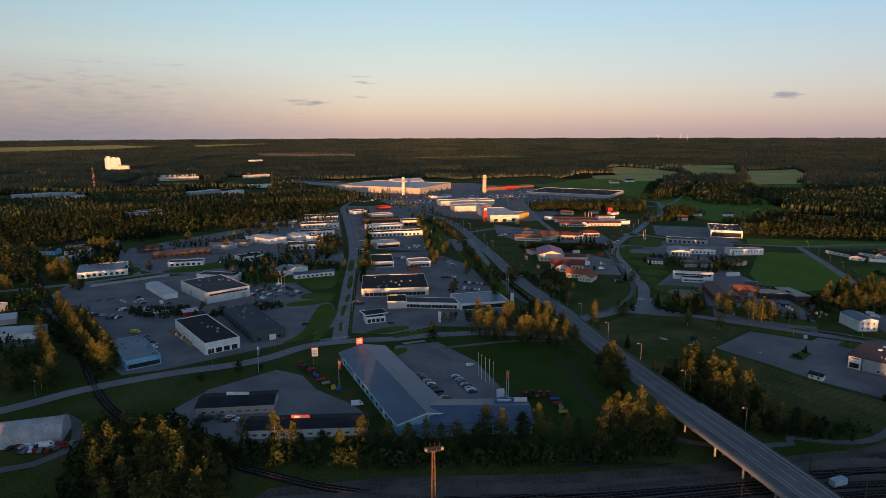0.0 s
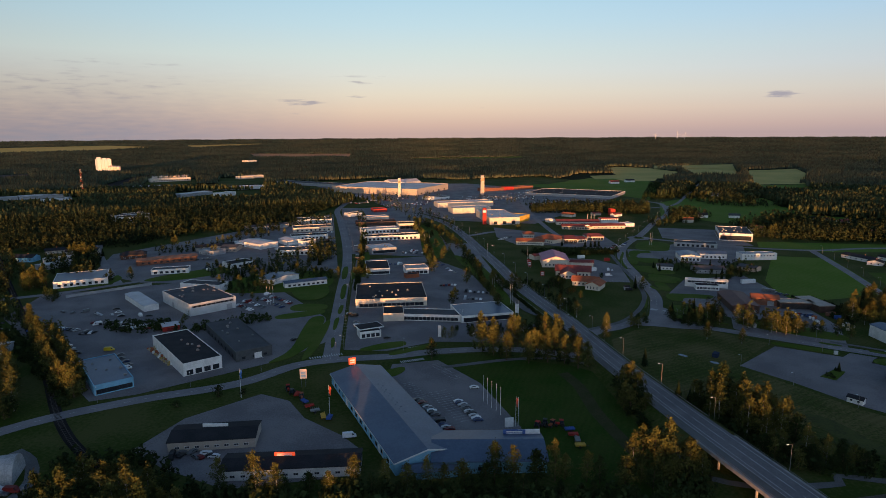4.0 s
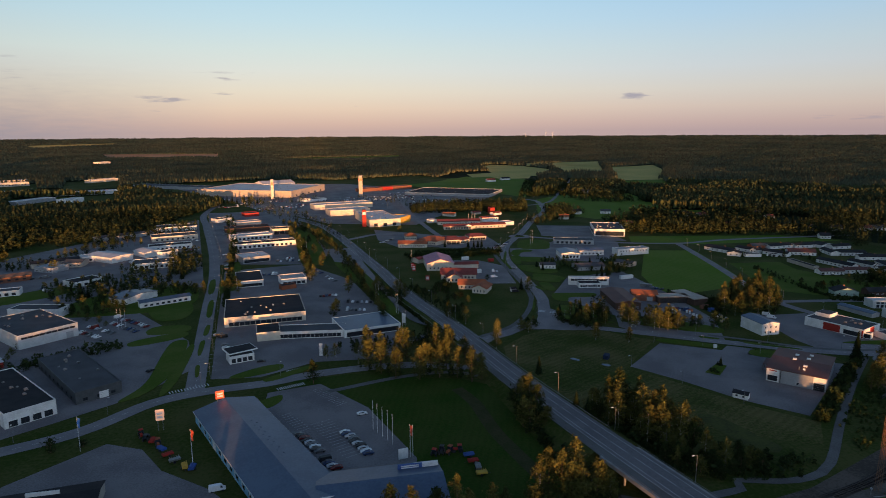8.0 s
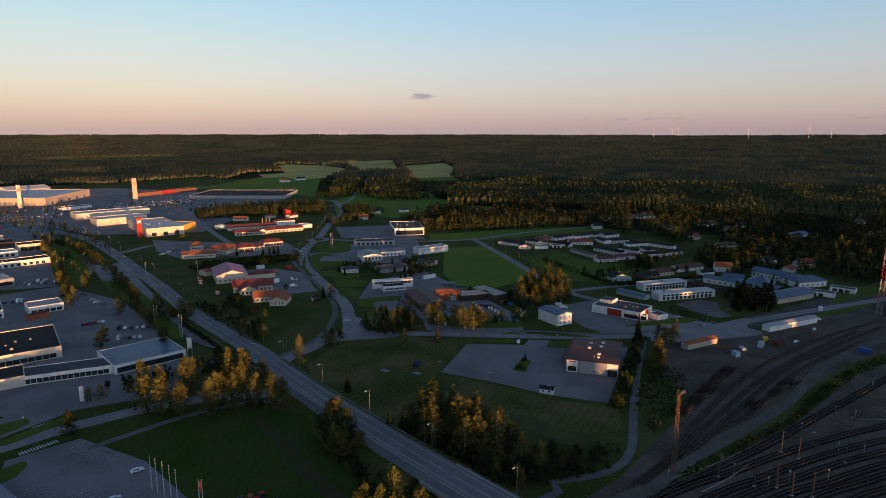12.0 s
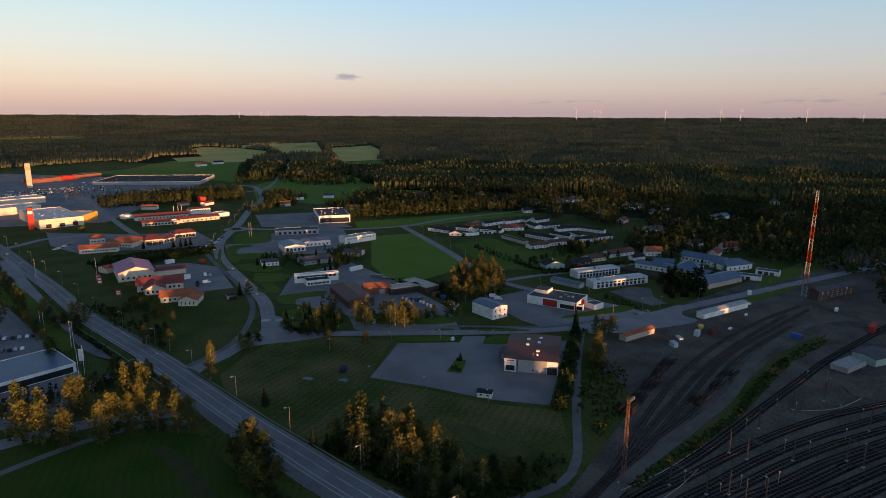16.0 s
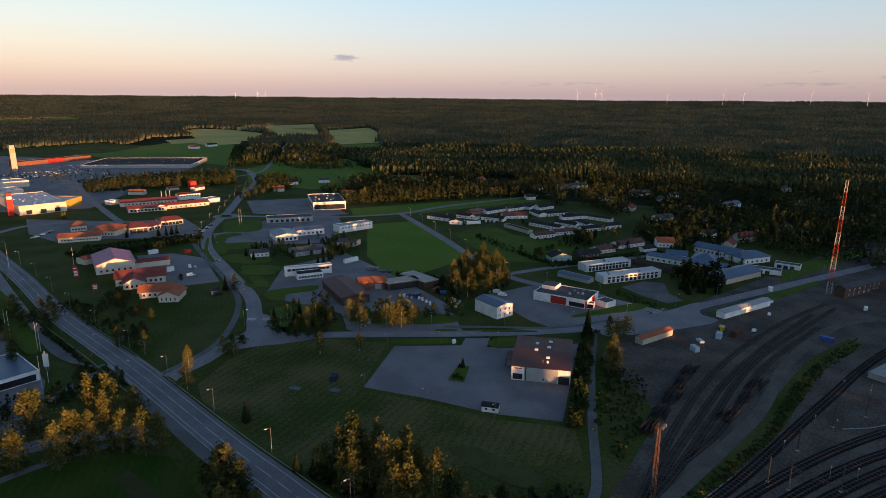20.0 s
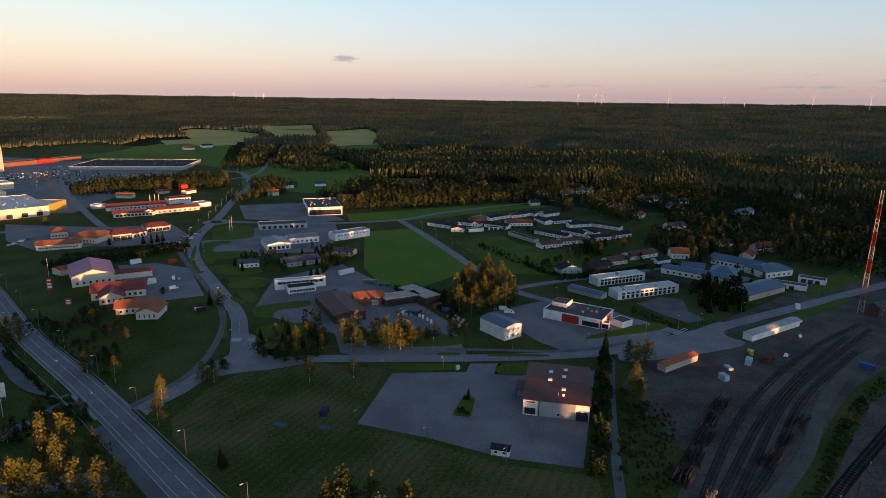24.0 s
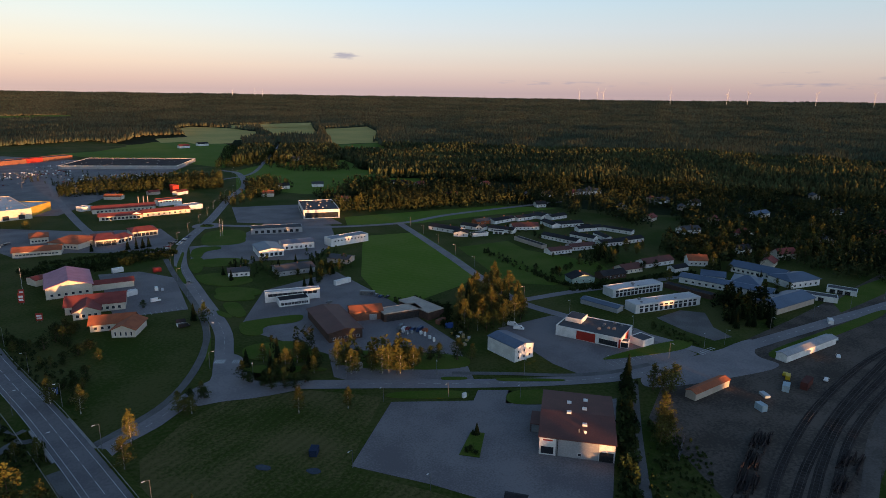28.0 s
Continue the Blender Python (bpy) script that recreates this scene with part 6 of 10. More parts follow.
def leafy_tree(seed, h, width, low, bark, leaf, count=1050, size=0.36):
    """A trunk with limbs, and a crown of loose clumps along those limbs; returns two meshes."""
    rnd = random.Random(seed)
    tv, tf, cv, cf = [], [], [], []
    lean = Vector((rnd.uniform(-0.4, 0.4), rnd.uniform(-0.4, 0.4), h * 0.92))
    tube(tv, tf, (0, 0, -0.1), lean * 0.5, 0.20, 0.13, 7)
    tube(tv, tf, lean * 0.5, lean, 0.13, 0.03, 6)
    limbs = []
    for k in range(17):
        s = low + (0.97 - low) * (k + rnd.random()) / 17
        a = k * 2.4 + rnd.uniform(-0.5, 0.5)
        u = (s - low) / (1 - low)
        reach = width * 0.58 * min(1.0, 0.45 + u / 0.28) * (1.02 - u) ** 0.6 * rnd.uniform(0.7, 1.2)
        a0 = lean * s
        b0 = a0 + Vector((math.cos(a) * reach, math.sin(a) * reach, reach * rnd.uniform(0.1, 0.7)))
        tube(tv, tf, a0, b0, 0.055, 0.015, 4)
        limbs.append((a0, b0, reach))
    limbs.append((lean * 0.85, lean * 1.08, width * 0.2))
    for k in range(count):
        a0, b0, reach = limbs[k % len(limbs)]
        t = rnd.random() ** 0.6
        p = a0.lerp(b0, t)
        spread = 0.20 + 0.17 * reach
        c = (p.x + rnd.gauss(0, spread), p.y + rnd.gauss(0, spread), p.z + rnd.gauss(0, spread * 0.9))
        clump(cv, cf, c, size * rnd.uniform(0.6, 1.2), rnd)
    return mesh("trunk", tv, tf, bark), mesh("crown", cv, cf, leaf)


def spruce_tree(seed, h, width):
    rnd = random.Random(seed)
    tv, tf, cv, cf = [], [], [], []
    tube(tv, tf, (0, 0, -0.1), (0, 0, h * 0.97), 0.18, 0.02, 6)
    tiers = int(h * 1.9)
    for k in range(tiers):
        u = k / tiers
        z, r = h * (0.08 + 0.9 * u), width * 0.5 * (1 - u) ** 0.85 + 0.12
        for j in range(9):
            a = j * 0.698 + k * 0.37 + rnd.uniform(-0.2, 0.2)
            rr = r * rnd.uniform(0.75, 1.2)
            n = len(cv)
            wdt = 0.28 * rr + 0.12
            dx, dy = math.cos(a), math.sin(a)
            cv += [(0, 0, z + 0.25), (dx * rr * 0.6 - dy * wdt, dy * rr * 0.6 + dx * wdt, z - 0.1 * rr), (dx * rr, dy * rr, z - 0.38 * rr), (dx * rr * 0.6 + dy * wdt, dy * rr * 0.6 - dx * wdt, z - 0.1 * rr)]
            cf.append((n, n + 1, n + 2, n + 3))
    return mesh("trunk", tv, tf, BARK), mesh("crown", cv, cf, NEEDLE)


TREES = {
    "birch": [leafy_tree(10 + k, h, w * 1.12, 0.16, BIRCHBARK, LEAF) for k, (h, w) in enumerate(((13, 5.2), (14.5, 5.0), (11.5, 4.8), (13.5, 6.0), (12.5, 4.2), (15, 5.6)))],
    "aspen": [leafy_tree(20 + k, h, w * 1.12, 0.12, BARK, LEAF) for k, (h, w) in enumerate(((12, 5.6), (13.5, 5.2), (10.5, 5.8)))],
    "alder": [leafy_tree(30 + k, h, w, 0.12, BARK, LEAFD) for k, (h, w) in enumerate(((10, 6.0), (8.5, 5.5), (11.5, 6.0)))],
    "spruce": [spruce_tree(50 + k, h, w) for k, (h, w) in enumerate(((13, 4.6), (15, 4.4), (11, 4.4)))],
    "pine": [leafy_tree(60 + k, h, w, 0.5, BARK, NEEDLE, 760, 0.34) for k, (h, w) in enumerate(((15, 5.0), (16.5, 5.4)))],
    "bush": [leafy_tree(70 + k, h, w, 0.05, BARK, LEAFD, 360, 0.24) for k, (h, w) in enumerate(((2.2, 3.0), (3.2, 3.2)))],
}
HEIGHTS = {"birch": 13, "aspen": 12, "alder": 10, "spruce": 13, "pine": 16, "bush": 2.6}
LABELS = {"birch": "tall birch with a thin yellowing autumn crown", "aspen": "autumn aspen with a full golden crown", "alder": "dark green broad-leaved tree with a dense crown",
          "spruce": "dark green pointed spruce standing on grass", "pine": "tall pine with a bare trunk and high crown", "bush": "low dark green bush on rough grass"}
TREE_RND = random.Random(5)
TREE_COUNT = [0]


def tree(kind, x, y, h=None, z=0.0):
    trunk, crown = TREES[kind][TREE_RND.randrange(len(TREES[kind]))]
    s = (h or HEIGHTS[kind] * TREE_RND.uniform(0.8, 1.15)) / HEIGHTS[kind]
    ob = thing("bush" if kind == "bush" else kind + "_tree", x, y, z, TREE_RND.uniform(0, 360), LABELS[kind], "bush" if kind == "bush" else "tree", kind + " trees")
    ob.scale = (s ** 0.7 * TREE_RND.uniform(0.98, 1.25),) * 2 + (s,)
    part("trunk", trunk, ob)
    part("crown", crown, ob)
    TREE_COUNT[0] += 1
    return ob


def inside(px, py, poly):
    px, py = np.asarray(px, float), np.asarray(py, float)
    hit = np.zeros(px.shape, bool)
    for (x0, y0), (x1, y1) in zip(poly, list(poly[1:]) + [poly[0]]):
        cross = (y0 > py) != (y1 > py)
        with np.errstate(divide="ignore", invalid="ignore"):
            hit ^= cross & (px < (x1 - x0) * (py - y0) / (y1 - y0 + 1e-9) + x0)
    return hit


def grove(kinds, poly, n, seed, h=None):
    """n trees strewn over an outline, never too close to each other."""
    rnd = random.Random(seed)
    xs, ys = [p[0] for p in poly], [p[1] for p in poly]
    put, tries = [], 0
    while len(put) < n and tries < n * 40:
        tries += 1
        x, y = rnd.uniform(min(xs), max(xs)), rnd.uniform(min(ys), max(ys))
        if inside(x, y, poly) and all((x - a) ** 2 + (y - b) ** 2 > 7 for a, b in put):
            put.append((x, y))
            tree(rnd.choice(kinds), x, y, h and h * rnd.uniform(0.75, 1.2))


def row_of(kinds, pts, gap, seed, h=None, wobble=1.0):
    rnd, run = random.Random(seed), 0.0
    line = spline(pts, 1.0)
    for a, b in zip(line, line[1:]):
        run -= (b - a).length
        if run <= 0:
            tree(rnd.choice(kinds), a.x + rnd.gauss(0, wobble), a.y + rnd.gauss(0, wobble), h and h * rnd.uniform(0.75, 1.2))
            run = gap * rnd.uniform(0.7, 1.4)


# ================= woods =================
OPEN_LAND.append([(-182.2, 185.3), (-631.4, 698), (-506.7, 703.2), (-421.2, 658.9), (-374.8, 686), (-325, 731.4), (-292.7, 833.5), (-220.1, 848.1), (-174.3, 1042), (-152.8, 1170.6), (-348.1, 1459.3), (-439.5, 1602), (-129.2, 1711.2), (54.4, 1660.6), (280, 1760.5), (422.2, 1430.2), (401.1, 1174.5), (439.3, 1058.8)] + [(331.7, 657.6), (246.5, 459.8), (262.1, 361.6), (440.6, 322.6), (469.6, 239.9)] + [(900.0, 200.0), (900.0, -100.0), (300.0, -260.0), (-900.0, -260.0), (-900.0, 300.0)])
OPEN_LAND.append([(284.6, 616.3), (307.8, 649), (414.1, 673.9), (571.9, 638.6), (518.2, 552.6), (521, 468.5), (465.4, 421.1), (485.3, 407.2), (533.2, 373.7), (532.5, 326.7), (548.9, 304.4), (546.6, 266), (383.6, 210.8), (230, 335.3), (202.7, 429.6)])
OPEN_LAND.append([(163.5, 1464.4), (272.6, 1596.4), (413.2, 1866.9), (674.3, 1927.5), (513.1, 1447.6), (356.5, 1087), (308.9, 1212.8), (230.3, 1305.3)])
OPEN_LAND.append([(812.8, 2151.6), (1020.2, 2200.8), (837.6, 1774.9), (685.5, 1705.7)])
OPEN_LAND.append([(976, 2023.2), (1127.3, 2016.9), (888.3, 1610.6), (751.7, 1266.8), (646.3, 1285.2), (790.5, 1619.1)])
OPEN_LAND.append([(427.1, 1136.4), (542.7, 1011.8), (447, 838.4), (371.6, 845.6), (333.6, 883)])
OPEN_LAND.append([(316.1, 1031), (395.4, 1156.9), (491.5, 1269.4), (631.4, 1559.2), (642.9, 1552.3), (443.1, 1126.1), (370.7, 995), (292.7, 853.6)])
OPEN_LAND.append([(349.3, 727), (445.8, 698.8), (581.2, 642.9), (553.6, 616), (382.6, 630.2), (322.3, 664.1)])
OPEN_LAND.append([(579.1, 608.5), (547.3, 502.1), (514.4, 457.2), (426, 461.5), (544.4, 585.2)])
OPEN_LAND.append([(-723.3, 1558.2), (-439.5, 1602), (-384.8, 1399.7), (-649.1, 1424.1)])


# gaps set in the unseen southern belt so low sun reaches chosen walls
SUN_GAPS = [float(q) for q in (260.2, 366.5, -178, 447.5, -303.3, 532.4, 224.7, 289.7, 313, 346.6, 102.1, 560, -36.7, 234.9, 204.9, 506.7, 378, 366.7)[::2]] + [-60.0, -420.0]


def woods(name, pick, step, tall, label, seed, tiers=2):
    """Close-standing trees over all the land that pick() names, in one mesh."""
    rnd = np.random.default_rng(seed)
    x, y, s = pick(rnd)
    keep = np.ones(len(x), bool)
    for poly in OPEN_LAND:
        keep &= ~inside(x, y, poly)
    x, y, s = x[keep], y[keep], s[keep]
    n = len(x)
    d = np.hypot(x, y - 80)
    east = np.clip((x / np.maximum(y, 1.0) - 1.2) / 1.2, 0, 1)
    z = np.where(y < -200, 0, (78.0 + 15.0 * east) * np.maximum(0, (d - 2600) / 2250) ** 1.35) - 0.3
    patch = 0.95 + 0.14 * np.sin(x * 0.011 + 1.3 * np.sin(y * 0.007)) * np.sin(y * 0.009) + 0.22 * np.sin(x * 0.024 + 2.1 * np.sin(y * 0.013)) * np.sin(y * 0.021 + 1.6 * np.sin(x * 0.009))
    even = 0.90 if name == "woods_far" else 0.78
    h = tall * patch * rnd.uniform(even, 1.1, n) if name != "woods_south" else tall * rnd.uniform(0.8, 1.1, n) * np.where(np.min(np.abs(x[:, None] - np.array(SUN_GAPS)[None]), 1) < 6, 0.52, 1.0)
    r = s * (rnd.uniform(0.36, 0.62, n) if name == "woods_south" else rnd.uniform(0.34, 0.6, n))
    leafy = rnd.random(n) < 0.3
    ring = 4 if tiers == 1 else 5
    ang = np.arange(ring) * 2 * np.pi / ring
    turn = rnd.uniform(0, 6.28, n)
    lev = np.where(leafy[:, None], [[0.30, 0.78]], [[0.20, 0.62]])
    wid = np.where(leafy[:, None], [[0.9, 0.85]], [[1.0, 0.55]])
    vs = []
    for k in range(2 - tiers, 2):
        k = 0 if tiers == 1 else k
        rad = r[:, None] * wid[:, k:k + 1] * rnd.uniform(0.7, 1.3, (n, ring))
        a = ang[None] + turn[:, None] + 0.6 * k
        zz = z[:, None] + h[:, None] * (lev[:, k:k + 1] + rnd.uniform(-0.07, 0.07, (n, ring)))
        vs.append(np.stack([x[:, None] + rad * np.cos(a), y[:, None] + rad * np.sin(a), zz], -1))
    apex = np.stack([x + r * rnd.uniform(-0.15, 0.15, n), y + r * rnd.uniform(-0.15, 0.15, n), z + h], -1)[:, None]
    v = np.concatenate(vs + [apex], 1)
    m = tiers * ring + 1
    quads = np.array([(k * ring + i, k * ring + (i + 1) % ring, (k + 1) * ring + (i + 1) % ring, (k + 1) * ring + i) for k in range(tiers - 1) for i in range(ring)]).reshape(-1, 4)
    tris = np.array([((tiers - 1) * ring + i, (tiers - 1) * ring + (i + 1) % ring, tiers * ring) for i in range(ring)])
    base = (np.arange(n) * m)[:, None, None]
    fq, ft = (quads[None] + base).reshape(-1, 4), (tris[None] + base).reshape(-1, 3)
    me = bpy.data.meshes.new(name)
    me.vertices.add(n * m)
    me.vertices.foreach_set("co", v.reshape(-1).astype(np.float32))
    me.loops.add(fq.size + ft.size)
    me.loops.foreach_set("vertex_index", np.concatenate([fq.ravel(), ft.ravel()]).astype(np.int32))
    me.polygons.add(len(fq) + len(ft))
    me.polygons.foreach_set("loop_start", np.concatenate([np.arange(len(fq)) * 4, fq.size + np.arange(len(ft)) * 3]).astype(np.int32))
    me.update(calc_edges=True)
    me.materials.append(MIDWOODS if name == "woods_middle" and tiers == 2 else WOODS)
    return tagged(new(name, me), label, "forest", "", "stuff")


def ring_pick(r0, r1, a0, a1, step):
    """Spots at an even jittered spacing over a sector, the spacing widening with distance."""
    def pick(rnd):
        xs, ys, ss = [], [], []
        r = r0
        while r < r1:
            s = step(r)
            n = int(r * (a1 - a0) / s)
            a = a0 + (np.arange(n) + rnd.random(n)) * (a1 - a0) / n
            rr = r + rnd.uniform(-0.5, 0.5, n) * s
            xs.append(rr * np.cos(a))
            ys.append(80 + rr * np.sin(a))
            ss.append(np.full(n, s))
            r += s
        return np.concatenate(xs), np.concatenate(ys), np.concatenate(ss)
    return pick


VILLAGE = [(407.2, 717), (662.5, 972.1), (941.9, 963.9), (1102.9, 727.1), (1100.1, 502.1), (772.9, 333.8), (561.8, 280.2), (586, 329.7), (573.8, 436.9), (512.9, 488.6), (550.5, 598.6), (602.8, 689.8)]


def leafy_woods(name, pick, tall, label, seed, m=30):
    """Close-standing trees, each a crown of loose patches; thin and gappy where houses stand between."""
    rnd = np.random.default_rng(seed)
    x, y, s = pick(rnd)
    keep = np.ones(len(x), bool)
    for poly in OPEN_LAND:
        keep &= ~inside(x, y, poly)
    gaps = np.sin(x * 0.045 + 2 * np.sin(y * 0.03)) + np.sin(y * 0.052 + 1.7 * np.sin(x * 0.037)) + rnd.uniform(-0.6, 0.6, len(x))
    keep &= ~(inside(x, y, VILLAGE) & (gaps > 0.75))
    for hx, hy in HOUSES:
        keep &= (np.abs(x - hx) > 9) | (y - hy > 8) | (y - hy < -26)
    x, y, s = x[keep], y[keep], s[keep]
    n = len(x)
    patch = 0.88 + 0.24 * np.sin(x * 0.011 + 1.3 * np.sin(y * 0.007)) * np.sin(y * 0.009)
    h = tall * patch * rnd.uniform(0.6, 1.2, n)
    leafy = rnd.random(n) < 0.34 + 0.3 * np.sin(x * 0.013) * np.sin(y * 0.017)
    h = h * np.where(leafy, 0.9, 1.15)
    u = rnd.uniform(0.12, 1, (n, m)) ** 0.9
    cone = np.where(leafy[:, None], np.sqrt(np.clip(1.08 - (2 * np.abs(u - 0.48)) ** 2.2, 0.02, 1)), 1.06 - u)
    wide = (s * np.where(leafy, rnd.uniform(0.42, 0.62, n), rnd.uniform(0.30, 0.46, n)))[:, None] * cone
    a = rnd.uniform(0, 6.2832, (n, m))
    rr = wide * rnd.uniform(0.55, 1, (n, m))
    c = np.stack([x[:, None] + rr * np.cos(a), y[:, None] + rr * np.sin(a), h[:, None] * u], -1)
    d1, d2 = rnd.normal(size=(n, m, 3)), rnd.normal(size=(n, m, 3))
    size = (0.26 + 0.19 * wide)[:, :, None]
    d1, d2 = d1 * size, d2 * size
    v = np.stack([c + d1, c + d2, c - d1, c - d2], 2).reshape(-1, 3)
    k = len(v)
    me = bpy.data.meshes.new(name)
    me.vertices.add(k)
    me.vertices.foreach_set("co", v.ravel().astype(np.float32))
    me.loops.add(k)
    me.loops.foreach_set("vertex_index", np.arange(k, dtype=np.int32))
    me.polygons.add(k // 4)
    me.polygons.foreach_set("loop_start", np.arange(0, k, 4, dtype=np.int32))
    me.update(calc_edges=True)
    me.materials.append(MIXED)
    return tagged(new(name, me), label, "forest", "", "stuff")


HOUSES = [(o.location.x, o.location.y) for o in bpy.data.objects if not o.parent and o.name.split(".")[0] in ("detached_house", "farmhouse", "far_factory", "garage")]
leafy_woods("woods_near", ring_pick(380, 1000, radians(-8), radians(132), lambda r: 6.2), 14, "dense mixed woods with golden sunlit crowns round the town", 3)
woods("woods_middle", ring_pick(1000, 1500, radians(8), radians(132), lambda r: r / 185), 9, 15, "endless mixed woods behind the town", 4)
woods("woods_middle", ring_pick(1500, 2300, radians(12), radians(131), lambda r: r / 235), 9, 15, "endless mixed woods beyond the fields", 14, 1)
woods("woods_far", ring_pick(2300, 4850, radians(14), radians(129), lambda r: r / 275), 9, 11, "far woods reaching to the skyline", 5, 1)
# Two unseen belts behind the camera, added to shade the yards and town.
woods("woods_south", ring_pick(300, 560, radians(186), radians(354), lambda r: 8.0), 9, 30, "unseen belt of trees added south of the rail yard for shade", 6)
woods("woods_south", ring_pick(560, 1000, radians(292), radians(356), lambda r: 9.0), 9, 30, "unseen belt of trees added south-east of the rail yard for shade", 7)


def thicket(name, poly, gap, h, mat, label, seed, wide=0.42, m=26, fine=1.0):
    """Dense scrub over an outline, many loose leaf patches in one mesh."""
    rnd = np.random.default_rng(seed)
    xs, ys = [q[0] for q in poly], [q[1] for q in poly]
    n = int((max(xs) - min(xs)) * (max(ys) - min(ys)) / gap ** 2)
    x, y = rnd.uniform(min(xs), max(xs), n), rnd.uniform(min(ys), max(ys), n)
    keep = inside(x, y, poly)
    x, y = x[keep], y[keep]
    n = len(x)
    tall = h * rnd.uniform(0.45, 1.25, n)
    u = rnd.uniform(0.05, 1, (n, m))
    wide = tall[:, None] * wide * np.sqrt(np.clip(1.05 - u ** 1.6, 0, 1))
    a = rnd.uniform(0, 6.2832, (n, m))
    rr = wide * np.sqrt(rnd.uniform(0.1, 1, (n, m)))
    c = np.stack([x[:, None] + rr * np.cos(a), y[:, None] + rr * np.sin(a), tall[:, None] * u], -1)
    d1, d2 = rnd.normal(size=(n, m, 3)), rnd.normal(size=(n, m, 3))
    size = (0.16 + 0.055 * fine * tall)[:, None, None]
    d1, d2 = d1 * size, d2 * size
    v = np.stack([c + d1, c + d2, c - d1, c - d2], 2).reshape(-1, 3)
    f = np.arange(len(v)).reshape(-1, 4)
    me = bpy.data.meshes.new(name)
    me.from_pydata(v.tolist(), [], f.tolist())
    me.materials.append(mat)
    return tagged(new(name, me), label, "shrubs", "", "stuff")


thicket("scrub", [(-85.8, 221.5), (-49, 222.1), (-14.4, 225.5), (24.9, 220.8), (68.1, 220.6), (93.5, 224.8), (85.2, 214.2), (44.4, 210), (-17.5, 208), (-75.5, 209.9)], 2.6, 5.0, LEAFD, "dense dark scrub along the rail yard", 1)
thicket("scrub", [(-144.8, 251), (-109.6, 248), (-79.3, 221.5), (-71.1, 184.7), (-126.3, 173.2), (-142.5, 221.9)], 3.0, 4.5, LEAFD, "dark scrub under the tall birches", 2)
thicket("scrub", [(104, 300.3), (132, 280), (129.8, 255.7), (118.7, 252.5), (107.3, 268.3)], 2.4, 4.0, LEAFD, "dark scrub under the birches by the road", 3)
thicket("scrub", [(78.7, 309.6), (86.9, 310.4), (87.7, 278.8), (85.6, 263.1), (78, 275.2)], 2.4, 4.0, LEAFD, "dark scrub on the road bank", 4)
thicket("scrub", [(199.5, 263.7), (202.8, 261.3), (273.9, 315.9), (270.1, 318.5)], 2.0, 2.6, LEAFD, "hedge of scrub beside the lot", 5)
thicket("scrub", [(181.7, 212.1), (222.8, 216.5), (257.7, 219.3), (295.4, 229.2), (340, 237.6), (386.8, 238.3), (380.1, 232.7), (329.8, 230.2), (282.3, 221.4), (216.6, 211.6)], 1.6, 0.6, WEED, "rough weeds along the service road", 6)
thicket("scrub", [(80.7, 660), (130.3, 661), (179.4, 664.9), (173.1, 640.9), (125.1, 630.5), (81.8, 632.5)], 2.6, 2.6, LEAFD, "dark hedge belt behind the halls", 7)
thicket("scrub", [(66.8, 546.1), (82.2, 496.7), (91.9, 436.3), (84.4, 428.8), (73.3, 478), (62.7, 519.2)], 4.2, 2.4, LEAFD, "dark scrub on the bank of the main road", 8)
thicket("scrub", [(260, 299.3), (272.2, 297), (244.5, 277.4), (206.3, 255.4), (203.4, 257.4)], 2.2, 1.3, WEED, "weeds beside the gravel path", 9)
thicket("scrub", [(-267.7, 404.4), (-217.7, 357), (-170.2, 299), (-168.6, 288.1), (-212.8, 337.1), (-255.7, 379.4)], 2.6, 4.0, LEAFD, "dark scrub along the railway", 10)
thicket("scrub", [(142.6, 246.4), (164, 243.2), (173.5, 236.3), (162.1, 228.3), (140.8, 229.4), (115.4, 241.3), (120, 248)], 2.6, 3.5, LEAFD, "dark scrub at the corner of the meadow", 11)
thicket("scrub", [(80.2, 272.9), (92.7, 279.3), (96.5, 238.9), (89.1, 224.8), (77.3, 229.4)], 2.6, 4.0, LEAFD, "dark scrub on the bridge bank", 12)
thicket("scrub", [(251.0, 288.5), (262.9, 286.8), (253.7, 268.9), (224.3, 250.6), (196.2, 238.2), (198.3, 245.8)], 2.2, 1.0, WEED, "low weeds on bare gravel beside the rail stacks", 14)
thicket("scrub", [(252.1, 469.9), (268.7, 464.9), (276.2, 441.7), (254.9, 400.2), (248, 405), (265.5, 448.9)], 2.4, 3.0, LEAFD, "dark bushes behind the open shed", 13)



def hedge(pts, h, seed, mat=None, label="long ragged hedge of dark green shrubs", wide=0.9):
    line = spline(pts, 4.0)
    a, b = sides_of(line, h * wide), sides_of(line, -h * wide)
    thicket("hedge", [(p.x, p.y) for p in a] + [(p.x, p.y) for p in reversed(b)], max(1.3, h * 0.55), h, mat or LEAFD, label, seed)


# ----- belts of trees and shrubs round the yards -----

BELT_SEED = [99]


def belt(pts, gap, h, mat, lab):
    """A belt of trees, or of shrubs where it is low."""
    BELT_SEED[0] += 1
    if h > 4.5:
        thicket("tree_belt", pts, gap * 1.35, h, MIXED if mat is LEAF and pts[0][1] > 430 else mat, lab, BELT_SEED[0], 0.22, 42 if pts[0][1] < 650 else 32, 0.6)
    else:
        thicket("shrub_belt", pts, gap, h, mat, lab, BELT_SEED[0])


